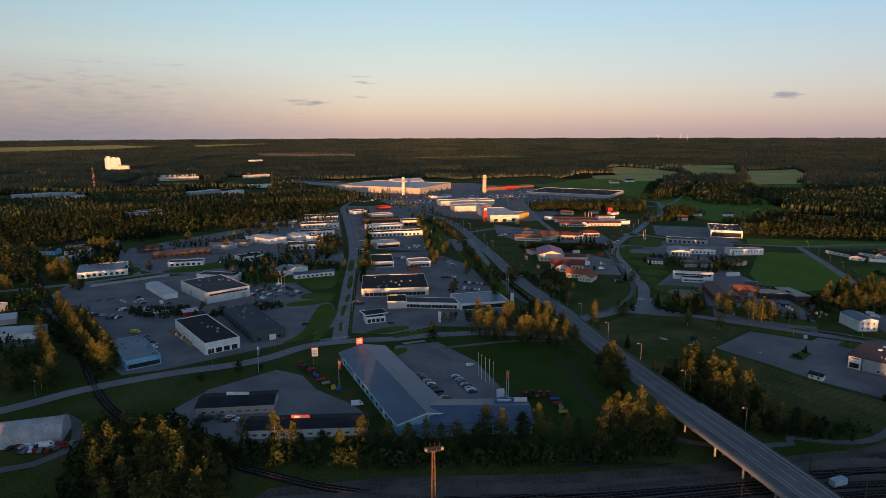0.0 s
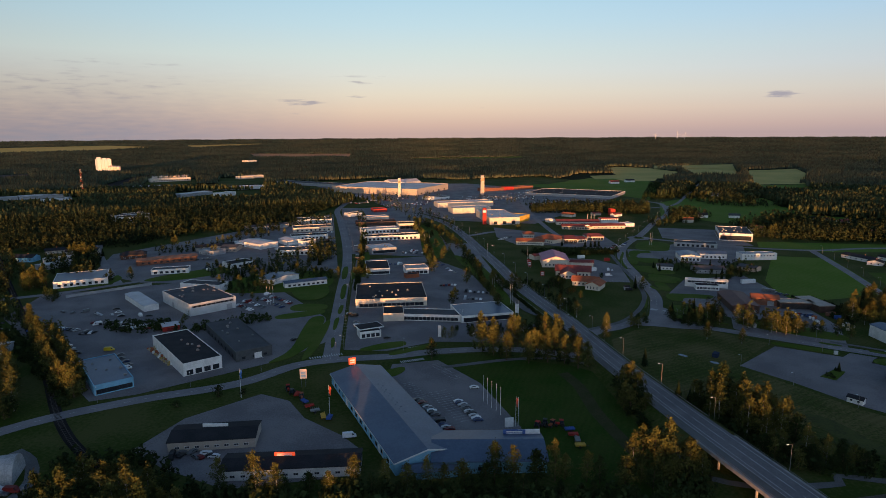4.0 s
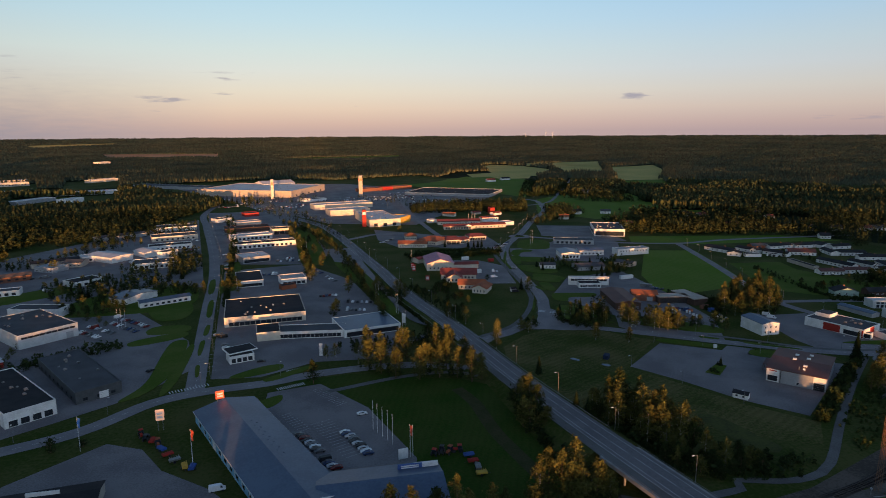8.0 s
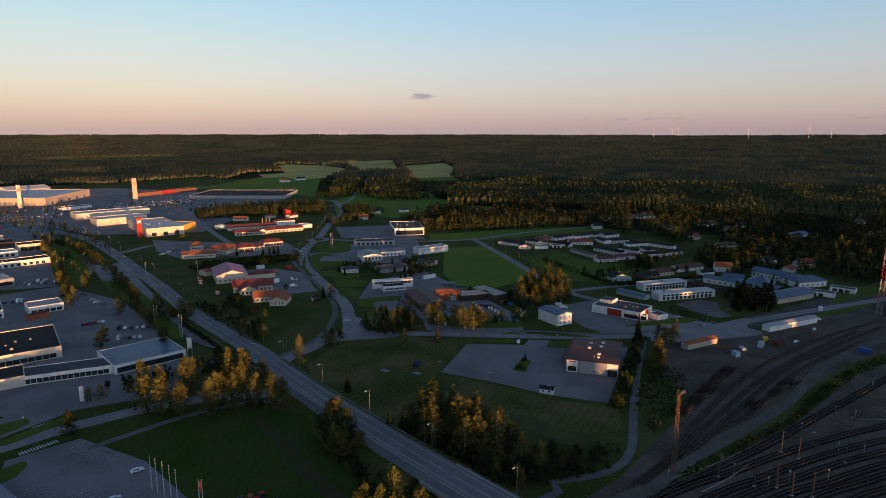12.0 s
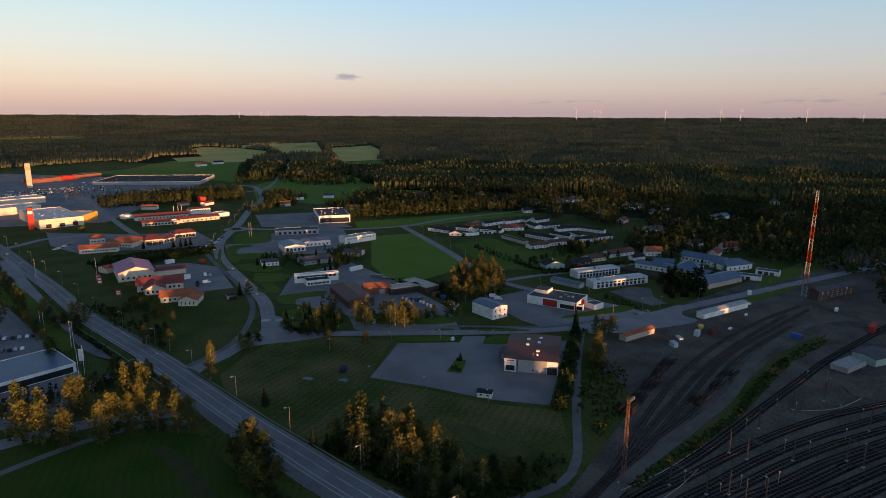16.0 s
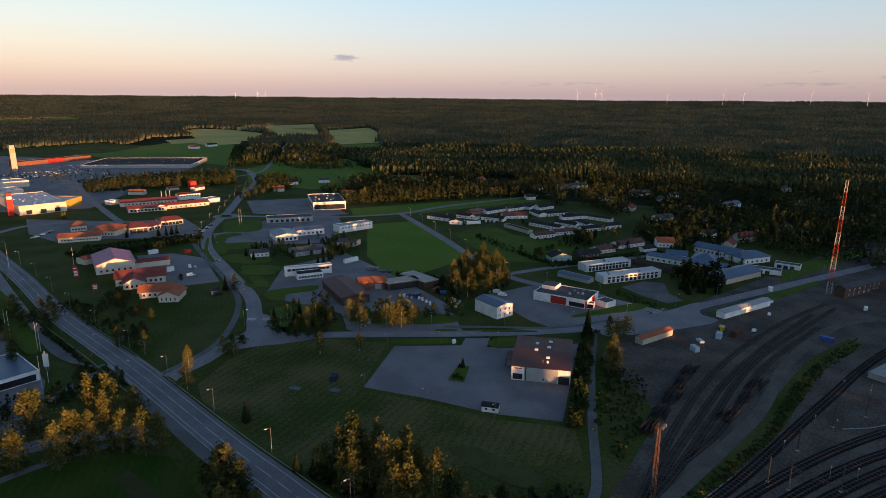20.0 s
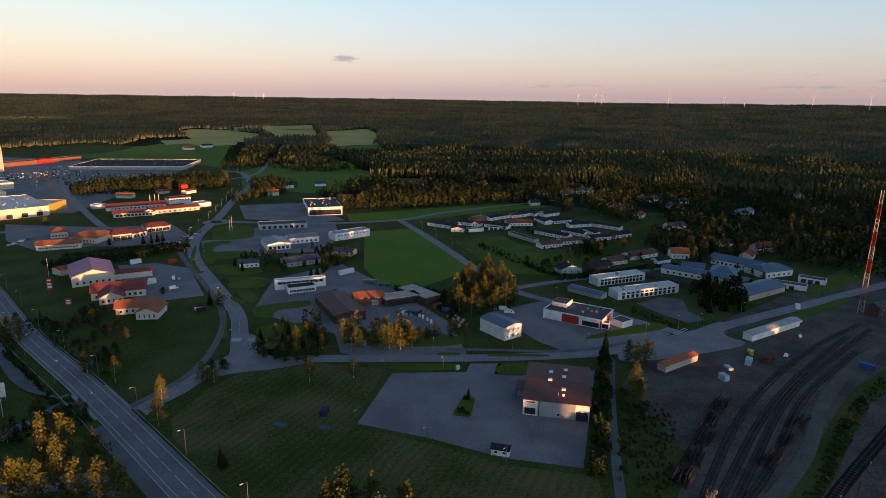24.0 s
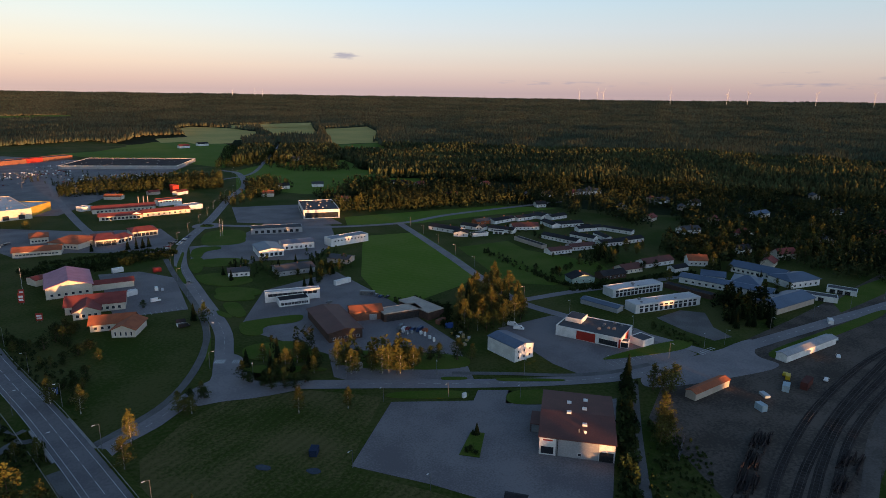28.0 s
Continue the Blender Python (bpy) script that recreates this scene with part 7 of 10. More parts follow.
belt([(144.5, 1040.3), (206.9, 1058.9), (268.6, 1062.3), (337.5, 1032.5), (310.7, 948.9), (240.6, 957.5), (180.5, 962.3), (137.3, 969.1)], 3.2, 11, LEAF, "belt of golden birches behind the retail park")
belt([(-219.4, 594.7), (-170.8, 608.1), (-138.7, 567.1), (-96.6, 566.4), (-91.9, 537.6), (-136.9, 538.2), (-152, 520.7), (-193.7, 543.6)], 4.2, 6, LEAFD, "belt of dark trees between the yards")
belt([(-143.5, 696.5), (-115.7, 707.5), (-101.2, 615.7), (-125.1, 604.5)], 3.6, 9, LEAF, "clump of golden trees by the street")
belt([(-300.3, 844.4), (-268.2, 866), (-245.2, 801.8), (-275.5, 783.2)], 3.6, 9, LEAF, "clump of golden trees by the depots")
belt([(-218.6, 420.3), (-175, 419.8), (-169.5, 406), (-180.9, 397), (-209.1, 401.2)], 3.0, 4, LEAFD, "dark shrubs along the storage yard")
belt([(-164.8, 408.6), (-116.3, 436.9), (-112.5, 422), (-138.1, 403), (-157.9, 395.5)], 3.0, 4, LEAFD, "dark shrubs between the warehouses")
belt([(-304.9, 684.7), (-238.6, 713.7), (-226.5, 676.2), (-289.9, 650)], 4.0, 6, LEAFD, "shrubs behind the brown office")
belt([(-260.1, 404.3), (-244, 409.5), (-169, 310.7), (-167.5, 293.8)], 3.4, 8, LEAF, "golden scrub trees along the railway")
belt([(-359.5, 523.6), (-250.5, 404.2), (-188.4, 319.1), (-188.3, 310.8), (-254.1, 391.5), (-355.1, 502.8)], 3.4, 6, LEAFD, "dark scrub beside the railway")
belt([(-265.4, 357.4), (-230.5, 352.9), (-208.3, 319.3), (-210.1, 303.1), (-229.8, 306.4)], 4.0, 6, LEAFD, "dark scrub beside the sheds")
belt([(-340.8, 465.6), (-303.8, 448.5), (-290.9, 425.4), (-318.2, 433.1)], 4.0, 6, LEAFD, "dark scrub beside the sheds")
belt([(-383.7, 626.4), (-359.9, 657.8), (-328.4, 625.4), (-297.7, 549.8), (-330.9, 545.6)], 4.0, 9, LEAF, "golden trees by the garage hall")
belt([(-177.3, 654.7), (-142.9, 634.7), (-121.3, 571.9), (-149.2, 567.2)], 4.0, 7, LEAFD, "dark garden trees among the workshops")
belt([(-130.2, 993.7), (-116.6, 993.3), (-73.4, 652.9), (-80.7, 653)], 3.6, 6, LEAFD, "shrubs along the straight street")
belt([(-33.1, 934.6), (-15.3, 883.6), (26, 613.6), (43.5, 487.8), (37.3, 478.6), (9.6, 651.5)], 8.0, 8, LEAF, "golden trees along the main road")
belt([(202.8, 597.7), (226.7, 596.3), (227.4, 567.8), (211, 556.3), (196.8, 568.9)], 4.2, 6, LEAFD, "garden shrubs round the low houses")
belt([(256.8, 595.6), (280.9, 587.8), (267.7, 546.1), (245.3, 552.6)], 4.2, 6, LEAFD, "garden shrubs round the low houses")
belt([(345.2, 975.8), (396.8, 989.3), (352.5, 864.8), (305.9, 847.6)], 4.0, 9, LEAF, "golden garden trees by the winding street")
belt([(422.7, 873.6), (509.5, 924.2), (500.6, 800.8), (505.7, 739.3), (442.1, 695.4), (392.4, 726.3)], 4.0, 11, LEAF, "golden autumn trees before the woods")
belt([(491, 1486), (582.4, 1503.2), (494, 1154.2), (413.9, 1143.9), (360.2, 1140.3)], 5.0, 9, LEAFD, "garden trees round the farmhouses")
belt([(563.4, 1365.8), (640.6, 1274.5), (551.4, 1104.3), (486, 1158.6)], 4.5, 9, LEAF, "golden trees by the country road")
belt([(441.5, 489), (466, 483.9), (438.6, 456.6), (409.4, 461.1)], 4.0, 7, LEAFD, "garden trees round the detached houses")
belt([(396.3, 356.6), (442.8, 347.1), (421.7, 330.1), (382.1, 331.8)], 3.6, 8, LEAFD, "dark spruce clump behind the street")
belt([(17.4, 360.9), (33.6, 350.5), (56.3, 343.7), (75.7, 336.8), (76.9, 341.3), (55.5, 349.4), (34.2, 355.8), (17.6, 366.9)], 3.4, 6, LEAFD, "dark undergrowth below the row of birches")
belt([(4, 401.5), (46.6, 411.7), (76.5, 406), (74.2, 393), (42.8, 393.3), (5.6, 386.3)], 3.6, 5, LEAFD, "dark shrubs behind the showrooms")
belt([(191.6, 417.4), (218.3, 392.8), (214.3, 386.9), (187.6, 409.8)], 2.4, 12, LEAF, "row of golden birches before the workshop")
belt([(170.5, 453.1), (188.5, 440.8), (183.6, 424.5), (166.1, 435.1)], 4.2, 11, LEAF, "clump of tall golden and dark trees by the junction")
belt([(383.9, 537.4), (367.8, 439.3), (358.5, 438.1), (368.7, 526.3)], 4.0, 2, LEAFD, "low hedge along the residential street")
belt([(-554.9, 715.7), (-533.7, 743.8), (-426.3, 612.2), (-331.1, 496.6), (-346.2, 492.9), (-367.2, 465.9)], 4.6, 11, MIXED, "mixed dark trees west of the railway")
belt([(-531.4, 752.3), (-477.6, 718.2), (-444.6, 659.3), (-403.4, 611.8), (-355.5, 546.0), (-346.4, 519.1), (-405.2, 592.1)], 4.4, 10, MIXED, "mixed dark trees beside the railway")
belt([(-452.3, 717.7), (-413.6, 717.0), (-396.3, 679.2), (-417.3, 672.5)], 4.4, 11, MIXED, "mixed trees behind the works")
belt([(-380.4, 716.3), (-348.0, 784.7), (-325.4, 748.2), (-340.2, 692.7)], 4.6, 11, MIXED, "mixed trees along the upper street")
belt([(-329.2, 448.8), (-323.1, 458.5), (-289.6, 432.8), (-239.7, 367.9), (-235.4, 357.1), (-283.1, 404.6), (-306.0, 415.6)], 4.0, 5, LEAFD, "rough scrub beside the railway")
belt([(-251.2, 319.6), (-229.7, 319.4), (-186.6, 281.4), (-191.9, 274.9), (-216.2, 271.9)], 5.0, 7, MIXED, "golden scrub by the level crossing")
belt([(-321.8, 739.6), (-300.9, 774.4), (-282.2, 802.6), (-296.6, 833.6), (-334.1, 803.7)], 4.6, 10, MIXED, "mixed trees along the upper yards")
belt([(-234.0, 764.0), (-200.8, 831.5), (-145.1, 863.2), (-153.0, 911.5), (-224.5, 865.0), (-252.6, 802.0)], 4.6, 10, MIXED, "golden trees behind the depots")
belt([(281.6, 870.5), (323.1, 904.0), (330.8, 869.4), (295.2, 827.4), (273.0, 816.4)], 5.0, 8, MIXED, "garden trees beside the roundabout")
belt([(339.5, 949.0), (373.4, 978.0), (394.8, 916.9), (354.3, 875.3), (323.9, 878.3)], 5.4, 9, MIXED, "garden trees round the white houses")
belt([(430.9, 1124.6), (529.1, 1146.2), (556.2, 1039.2), (504.7, 1017.8), (451.5, 1063.1)], 5.0, 9, MIXED, "line of dark trees between the fields")
belt([(380.5, 1134.8), (454.3, 1236.4), (515.9, 1259.4), (578.7, 1469.4), (509.1, 1414.3)], 6.0, 10, MIXED, "golden trees along the country road")
belt([(412.2, 841.1), (496.8, 846.1), (554.5, 812.5), (527.8, 732.6), (481.7, 706.0), (459.8, 763.8), (407.2, 777.1)], 5.0, 11, MIXED, "golden trees at the edge of the field")
belt([(541.3, 749.3), (568.9, 708.1), (604.0, 658.7), (570.1, 627.2), (536.4, 672.8), (512.4, 713.8)], 5.0, 9, MIXED, "dark trees behind the estate")
belt([(488.9, 458.9), (550.8, 468.2), (556.2, 439.2), (523.8, 425.1), (488.2, 437.5)], 5.0, 9, MIXED, "garden trees among the houses")
belt([(406.9, 363.4), (389.7, 340.5), (411.1, 326.0), (439.0, 337.7), (441.0, 357.5), (426.3, 367.4)], 3.4, 10, NEEDLE, "dense dark spruces in front of the care homes")
thicket("scrub", [(352.1, 362.4), (348.0, 326.7), (339.2, 323.0), (342.6, 355.3)], 2.4, 1.2, WEED, "rough weeds beside the gravel lot", 15)
belt([(574.1, 396.0), (570.6, 365.7), (545.0, 331.4), (627.9, 324.4), (735.6, 352.0), (670.7, 410.4)], 4.4, 11, MIXED, "mixed garden trees behind the care homes")
belt([(-139.3, 1191.4), (-88.9, 1168.8), (-17.0, 990.8), (37.0, 791.0), (18.1, 758.9), (-31.8, 896.2), (-101.4, 1074.1)], 9.0, 8, MIXED, "scattered golden trees on the verge of the main road")
belt([(73.1, 1217.6), (227.6, 1159.1), (194.0, 985.3), (138.6, 1041.8), (79.1, 1143.4)], 15.0, 7, MIXED, "scattered small trees in the car parks")
belt([(-152.9, 1170.7), (-94.7, 1246.0), (6.8, 1208.6), (-4.0, 1156.0), (-87.4, 1148.4), (-135.1, 1111.2)], 12.0, 9, MIXED, "scattered trees before the large hall")
# ----- single trees -----
for p in [(21.7, 363.9), (33.4, 347.9), (44.8, 343.3), (55, 344.6), (63.5, 342.5), (69.2, 335.4), (74.8, 337.5), (58.3, 370.7), (63.9, 366.7), (71.6, 358.2), (38.2, 368.2), (42.2, 369.7), (28.1, 367.7), (52.6, 355.1), (60.5, 354.8), (48.6, 354.3), (27.2, 356.1), (21.4, 375.1)]:
    tree("aspen", *p, 18 * TREE_RND.uniform(0.85, 1.1))
for p in [(94.1, 378), (133.6, 257.8), (135.7, 246.7), (139.1, 239.4), (171.8, 372.1), (154.8, 379.6), (79.6, 438.2)]:
    tree("birch", *p)
grove(["birch", "alder", "aspen", "birch"], [(109.8, 298.5), (121.7, 294.8), (136.4, 279.2), (137.8, 253.9), (126.2, 250.7), (111.1, 275.3)], 34, 1, 15.5)
grove(["aspen", "alder", "birch"], [(78.3, 305.5), (86.6, 303.8), (86.9, 279.3), (81.8, 275.9), (78.2, 285.7)], 11, 2, 14)
grove(["aspen", "birch"], [(75.6, 239.1), (91, 236.5), (87.5, 220.4), (59.4, 220.6), (57.2, 229.6)], 11, 3, 15)
grove(["alder", "alder", "aspen"], [(140.3, 248), (157.7, 247.8), (150.4, 229.4), (131.7, 229.4), (116.9, 243.5), (118.7, 252.5)], 22, 4, 8)
row_of(["alder", "aspen", "birch"], [(-20.8, 223.3), (3.3, 225.4), (32.5, 229.7), (56.6, 227.3), (80.3, 224.9)], 5.0, 5, 12)
row_of(["alder"], [(-83.6, 221.5), (-61.9, 221.4), (-40.5, 223.4), (-14, 218.9), (24.6, 218.7), (66.9, 216.3)], 5.5, 6, 7)
row_of(["birch", "alder", "birch"], [(-225.7, 337.2), (-189.4, 288.3), (-196.1, 281.5), (-202.5, 275)], 6, 7)
row_of(["aspen"], [(-270.8, 425.2), (-227.4, 367.8), (-190, 319.1), (-172.2, 302.8)], 4.5, 8)
row_of(["birch"], [(-226.9, 379.1), (-193.5, 336.9), (-171.9, 310.7)], 4.5, 9)
grove(["aspen", "alder", "birch", "aspen"], [(-130.6, 226.2), (-107.3, 226), (-81.1, 205.3), (-71.1, 184.7), (-110.3, 178.8), (-128.9, 205.6)], 56, 10, 14.5)
for p in [(-78.1, 225.9), (-64.1, 221.4), (-57.3, 222.2), (-39.7, 221.2), (-31.6, 225.6)]:
    tree("birch", *p)
row_of(["birch", "birch", "alder"], [(258.6, 411.3), (267.5, 405), (285.1, 403.1), (298.1, 406.5)], 3.5, 11, 14)
grove(["aspen", "spruce", "aspen"], [(259.3, 418.3), (295, 408.7), (317.2, 427.7), (324.7, 461.8), (292, 454.8)], 34, 12, 14)
row_of(["birch"], [(185.3, 404.1), (194.5, 393.7), (212.7, 385.1)], 3.5, 13, 12)
row_of(["aspen", "alder"], [(219.7, 392.8), (240.3, 378.5)], 5, 14, 9)
grove(["birch", "spruce", "alder"], [(151.7, 431.5), (172.8, 434), (183.4, 418), (173.6, 404.3), (153.3, 414.6)], 14, 15, 11)
for x, y in [(282.7, 312.8), (283.5, 308.1), (289.1, 308.3), (255.1, 289.8), (253.8, 286.6), (259.5, 292.2), (249.5, 286.5)]:
    tree("aspen", x, y, 13 * TREE_RND.uniform(0.85, 1.15))
tree("spruce", 273.4, 319.2, 15)
grove(["spruce"], [(374.2, 335.6), (398.5, 319), (423.4, 332), (400.2, 347.7)], 18, 17, 9)

grove(["aspen", "spruce", "alder", "aspen"], [(388, 457.8), (534.5, 439.2), (590.5, 451.3), (504.1, 482.2), (452.9, 481.6)], 18, 20, 9)
grove(["birch", "spruce", "pine", "birch", "alder"], [(475.5, 399.6), (597.6, 336.5), (709.5, 374.6), (642.4, 474.6), (532.6, 463.7)], 60, 21, 13)
grove(["aspen", "spruce", "alder"], [(424.3, 401.5), (431.4, 319), (469.3, 329.2), (503.8, 398.6)], 12, 22, 8)
hedge([(357.2, 424.9), (376.7, 418.7), (417.2, 413.9), (458.7, 402.3)], 2.2, 23)
row_of(["aspen", "spruce", "aspen", "pine"], [(372.7, 738.5), (434, 748), (517, 732.5), (582.3, 726.5)], 9, 24, 12)
grove(["spruce", "alder"], [(176, 563.1), (208.2, 561.3), (224.2, 515.3), (258.8, 541.6), (252.6, 574.3), (198.7, 590.7)], 26, 25, 7)
hedge([(109.2, 641.1), (146.2, 644.5), (180.5, 653)], 3.0, 26)
hedge([(95.1, 668.7), (131.9, 670.1), (175.7, 667.2)], 2.2, 27)
grove(["alder", "aspen", "bush"], [(71.7, 542.8), (97.5, 469.1), (89, 431.8), (78.3, 482.5), (67.2, 516.1)], 14, 28, 5)
hedge([(200.7, 262.8), (219.4, 276.8), (253.9, 303.6), (282.1, 324.9)], 3.5, 29)
hedge([(179, 212.3), (219.4, 215.5), (255.9, 218.4), (291.3, 227.2), (334.7, 235.1)], 0.7, 30, WEED, "strip of rough weeds beside the tracks", 3.0)
row_of(["birch", "alder"], [(2, 382.7), (31.3, 388.5), (58.6, 400.9), (81.2, 400.6)], 7, 31, 9)
row_of(["aspen", "spruce", "alder"], [(-87.6, 542.1), (-117.6, 566.7), (-153.2, 543.1), (-196.7, 567.9)], 9, 32, 9)
row_of(["birch", "alder"], [(-7.4, 565.1), (-15.2, 686.8), (-32.9, 817.4)], 8, 33, 11)
row_of(["aspen", "alder"], [(39.8, 444.4), (26.2, 619.6), (4.2, 768.2), (-44.4, 902.6)], 9, 34, 9)
grove(["birch", "alder", "spruce"], [(-147.1, 654.2), (-110.8, 653.5), (-100.9, 592.9), (-128.3, 579.8)], 14, 35, 10)
grove(["aspen", "alder", "spruce"], [(-329.3, 569.9), (-308, 569.6), (-341.6, 657.5), (-391.6, 693.6)], 14, 36, 11)
grove(["birch", "alder"], [(-318.4, 492.5), (-305.6, 502.1), (-350.6, 570.2), (-371.9, 570.6)], 14, 37, 11)
row_of(["alder", "aspen"], [(-133.9, 471.7), (-174.2, 500.4), (-164.7, 403.3), (-133.3, 366.9)], 10, 38, 5)
row_of(["birch", "alder", "pine"], [(-247.2, 709.9), (-216.1, 750.4), (-189, 781.4)], 6, 39, 11)
row_of(["bush"], [(-119.5, 293.4), (-100.8, 306.1), (-92, 306)], 14, 40, 4.0)
row_of(["spruce", "birch"], [(-188.1, 1192.8), (-99.5, 1169)], 7, 41, 13)
hedge([(-67, 499), (-80.7, 653), (-96.6, 818.8)], 2.2, 42)
tree("spruce", 150.5, 502.2, 9)
tree("alder", 133.4, 538, 5)
tree("birch", 99, 393, 12)
tree("spruce", 104.7, 338.6, 10)
tree("birch", 121.8, 402.5, 8)
tree("birch", 88.1, 426.2, 11)
tree("alder", -6.5, 349.8, 11)

row_of(["alder", "spruce", "alder"], [(103.3, 291.7), (115.3, 283), (124.6, 271.9), (122.9, 258.8)], 4, 50, 10)
row_of(["alder"], [(80.3, 308.4), (85.4, 300.4), (85.5, 280.4)], 4, 51, 9)
hedge([(52.7, 487.9), (62.1, 441.6), (67.9, 404.3)], 1.6, 52)
grove(["alder", "bush"], [(82, 529.3), (101.8, 529.9), (102.3, 475.5), (81.3, 446.7)], 14, 53, 6)
row_of(["alder"], [(148.1, 418.3), (158, 400.4), (168.8, 400.1)], 4, 54, 7)
row_of(["aspen", "alder"], [(117.1, 405.8), (126.6, 410.6), (129.7, 416.6)], 3, 55, 7)


# ----- trees of the estate, the shops and the west yards -----
for x, y in [(467.6, 486.6), (473.2, 485.3), (477.3, 482.7), (483.0, 481.4), (490.9, 481.2), (497.2, 479.6), (410.0, 490.4), (417.0, 488.0), (425.4, 486.8), (436.5, 486.1), (445.7, 484.7), (447.3, 567.0), (453.0, 563.4), (460.5, 561.5), (490.8, 557.1), (499.6, 554.6), (507.2, 552.9), (431.3, 555.1), (429.6, 564.3)]:
    tree("bush", x, y, 1.8 * TREE_RND.uniform(0.85, 1.15))
for x, y in [(472.5, 562.7), (435.8, 565.9), (447.3, 581.5), (447.8, 547.3), (443.1, 537.0), (462.8, 485.0), (396.8, 571.8)]:
    tree("alder", x, y, 5 * TREE_RND.uniform(0.85, 1.15))
for x, y in [(371.9, 470.4), (377.3, 456.2), (372.6, 449.1), (372.9, 455.7), (389.8, 458.7), (394.9, 459.0), (402.1, 439.9), (413.3, 456.2), (426.8, 453.1), (426.4, 438.3), (431.8, 427.4), (441.4, 432.1), (446.2, 425.3)]:
    tree("alder", x, y, 6 * TREE_RND.uniform(0.85, 1.15))
for x, y in [(433.0, 469.2), (441.6, 472.0), (438.9, 465.3), (435.1, 455.6), (429.7, 463.1)]:
    tree("spruce", x, y, 9 * TREE_RND.uniform(0.85, 1.15))
hedge([(367.7, 469.6), (364.0, 451.4), (365.0, 431.6), (380.3, 423.0), (394.8, 427.8)], 2.0, 61)
hedge([(382.0, 417.2), (403.4, 415.5), (421.5, 415.1), (442.2, 413.4)], 1.6, 62)
for x, y in [(130.0, 691.0), (153.0, 682.7), (158.8, 681.1), (163.6, 682.5), (168.1, 684.1)]:
    tree("spruce", x, y, 9 * TREE_RND.uniform(0.85, 1.15))
for x, y in [(96.6, 805.6), (98.0, 801.9)]:
    tree("aspen", x, y, 9 * TREE_RND.uniform(0.85, 1.15))
for x, y in [(-333.8, 518.9), (-327.3, 514.7), (-326.0, 518.8), (-320.9, 516.7), (-320.8, 523.0), (-335.9, 532.0), (-330.3, 534.2)]:
    tree("aspen", x, y, 14 * TREE_RND.uniform(0.85, 1.15))
for x, y in [(-367.4, 638.5), (-362.6, 638.4), (-356.2, 635.1), (-351.4, 635.1), (-348.4, 638.2), (-345.3, 641.3), (-364.3, 654.6)]:
    tree("aspen", x, y, 15 * TREE_RND.uniform(0.85, 1.15))
for x, y in [(-393.0, 551.2), (-387.2, 546.4), (-343.5, 474.3), (-339.6, 472.5), (-240.9, 357.2), (-230.3, 342.0), (-222.8, 332.6), (-212.9, 319.3), (-205.6, 311.0), (-207.0, 281.6), (-200.6, 288.4), (-189.6, 281.4)]:
    tree("aspen", x, y, 12 * TREE_RND.uniform(0.85, 1.15))
for x, y in [(-293.2, 479.1), (-285.5, 473.6), (-287.6, 482.7), (-278.0, 535.7), (-275.6, 537.9), (-262.2, 544.6), (-366.9, 523.7), (-355.6, 502.8), (-373.0, 570.6), (-356.9, 550.7), (-390.8, 591.9)]:
    tree("alder", x, y, 9 * TREE_RND.uniform(0.85, 1.15))
for x, y in [(-175.7, 510.5), (-160.5, 510.3), (-168.2, 567.5), (-159.6, 547.8), (-145.9, 524.9), (-137.1, 524.8), (-233.8, 655.7), (-230.1, 655.6), (-296.6, 710.8), (-294.8, 714.7)]:
    tree("aspen", x, y, 10 * TREE_RND.uniform(0.85, 1.15))
for x, y in [(-170.9, 504.3), (-166.5, 508.3), (-154.6, 500.1), (-149.5, 500.0), (-144.8, 500.0), (-141.7, 503.9), (-136.0, 499.9), (-133.2, 503.8)]:
    tree("alder", x, y, 8 * TREE_RND.uniform(0.85, 1.15))
for x, y in [(-73.1, 546.6), (-71.1, 551.3), (-72.8, 587.0), (-62.4, 541.7), (-81.9, 653.0), (-31.4, 817.4), (-27.2, 827.7), (-15.3, 635.7), (-10.6, 632.5), (0.5, 620.0), (-5.7, 686.6), (3.6, 651.6), (19.8, 522.6), (23.0, 540.5), (40.0, 513.8), (43.3, 531.1), (54.4, 505.3), (59.5, 517.8), (59.1, 497.3)]:
    tree("aspen", x, y, 11 * TREE_RND.uniform(0.85, 1.15))
for x, y in [(-67.7, 566.0), (6.7, 461.2), (9.2, 475.3), (44.4, 509.6), (46.2, 497.4), (50.3, 501.4), (54.8, 487.6), (154.1, 496.0), (-16.0, 725.5), (-11.0, 746.3)]:
    tree("alder", x, y, 9 * TREE_RND.uniform(0.85, 1.15))


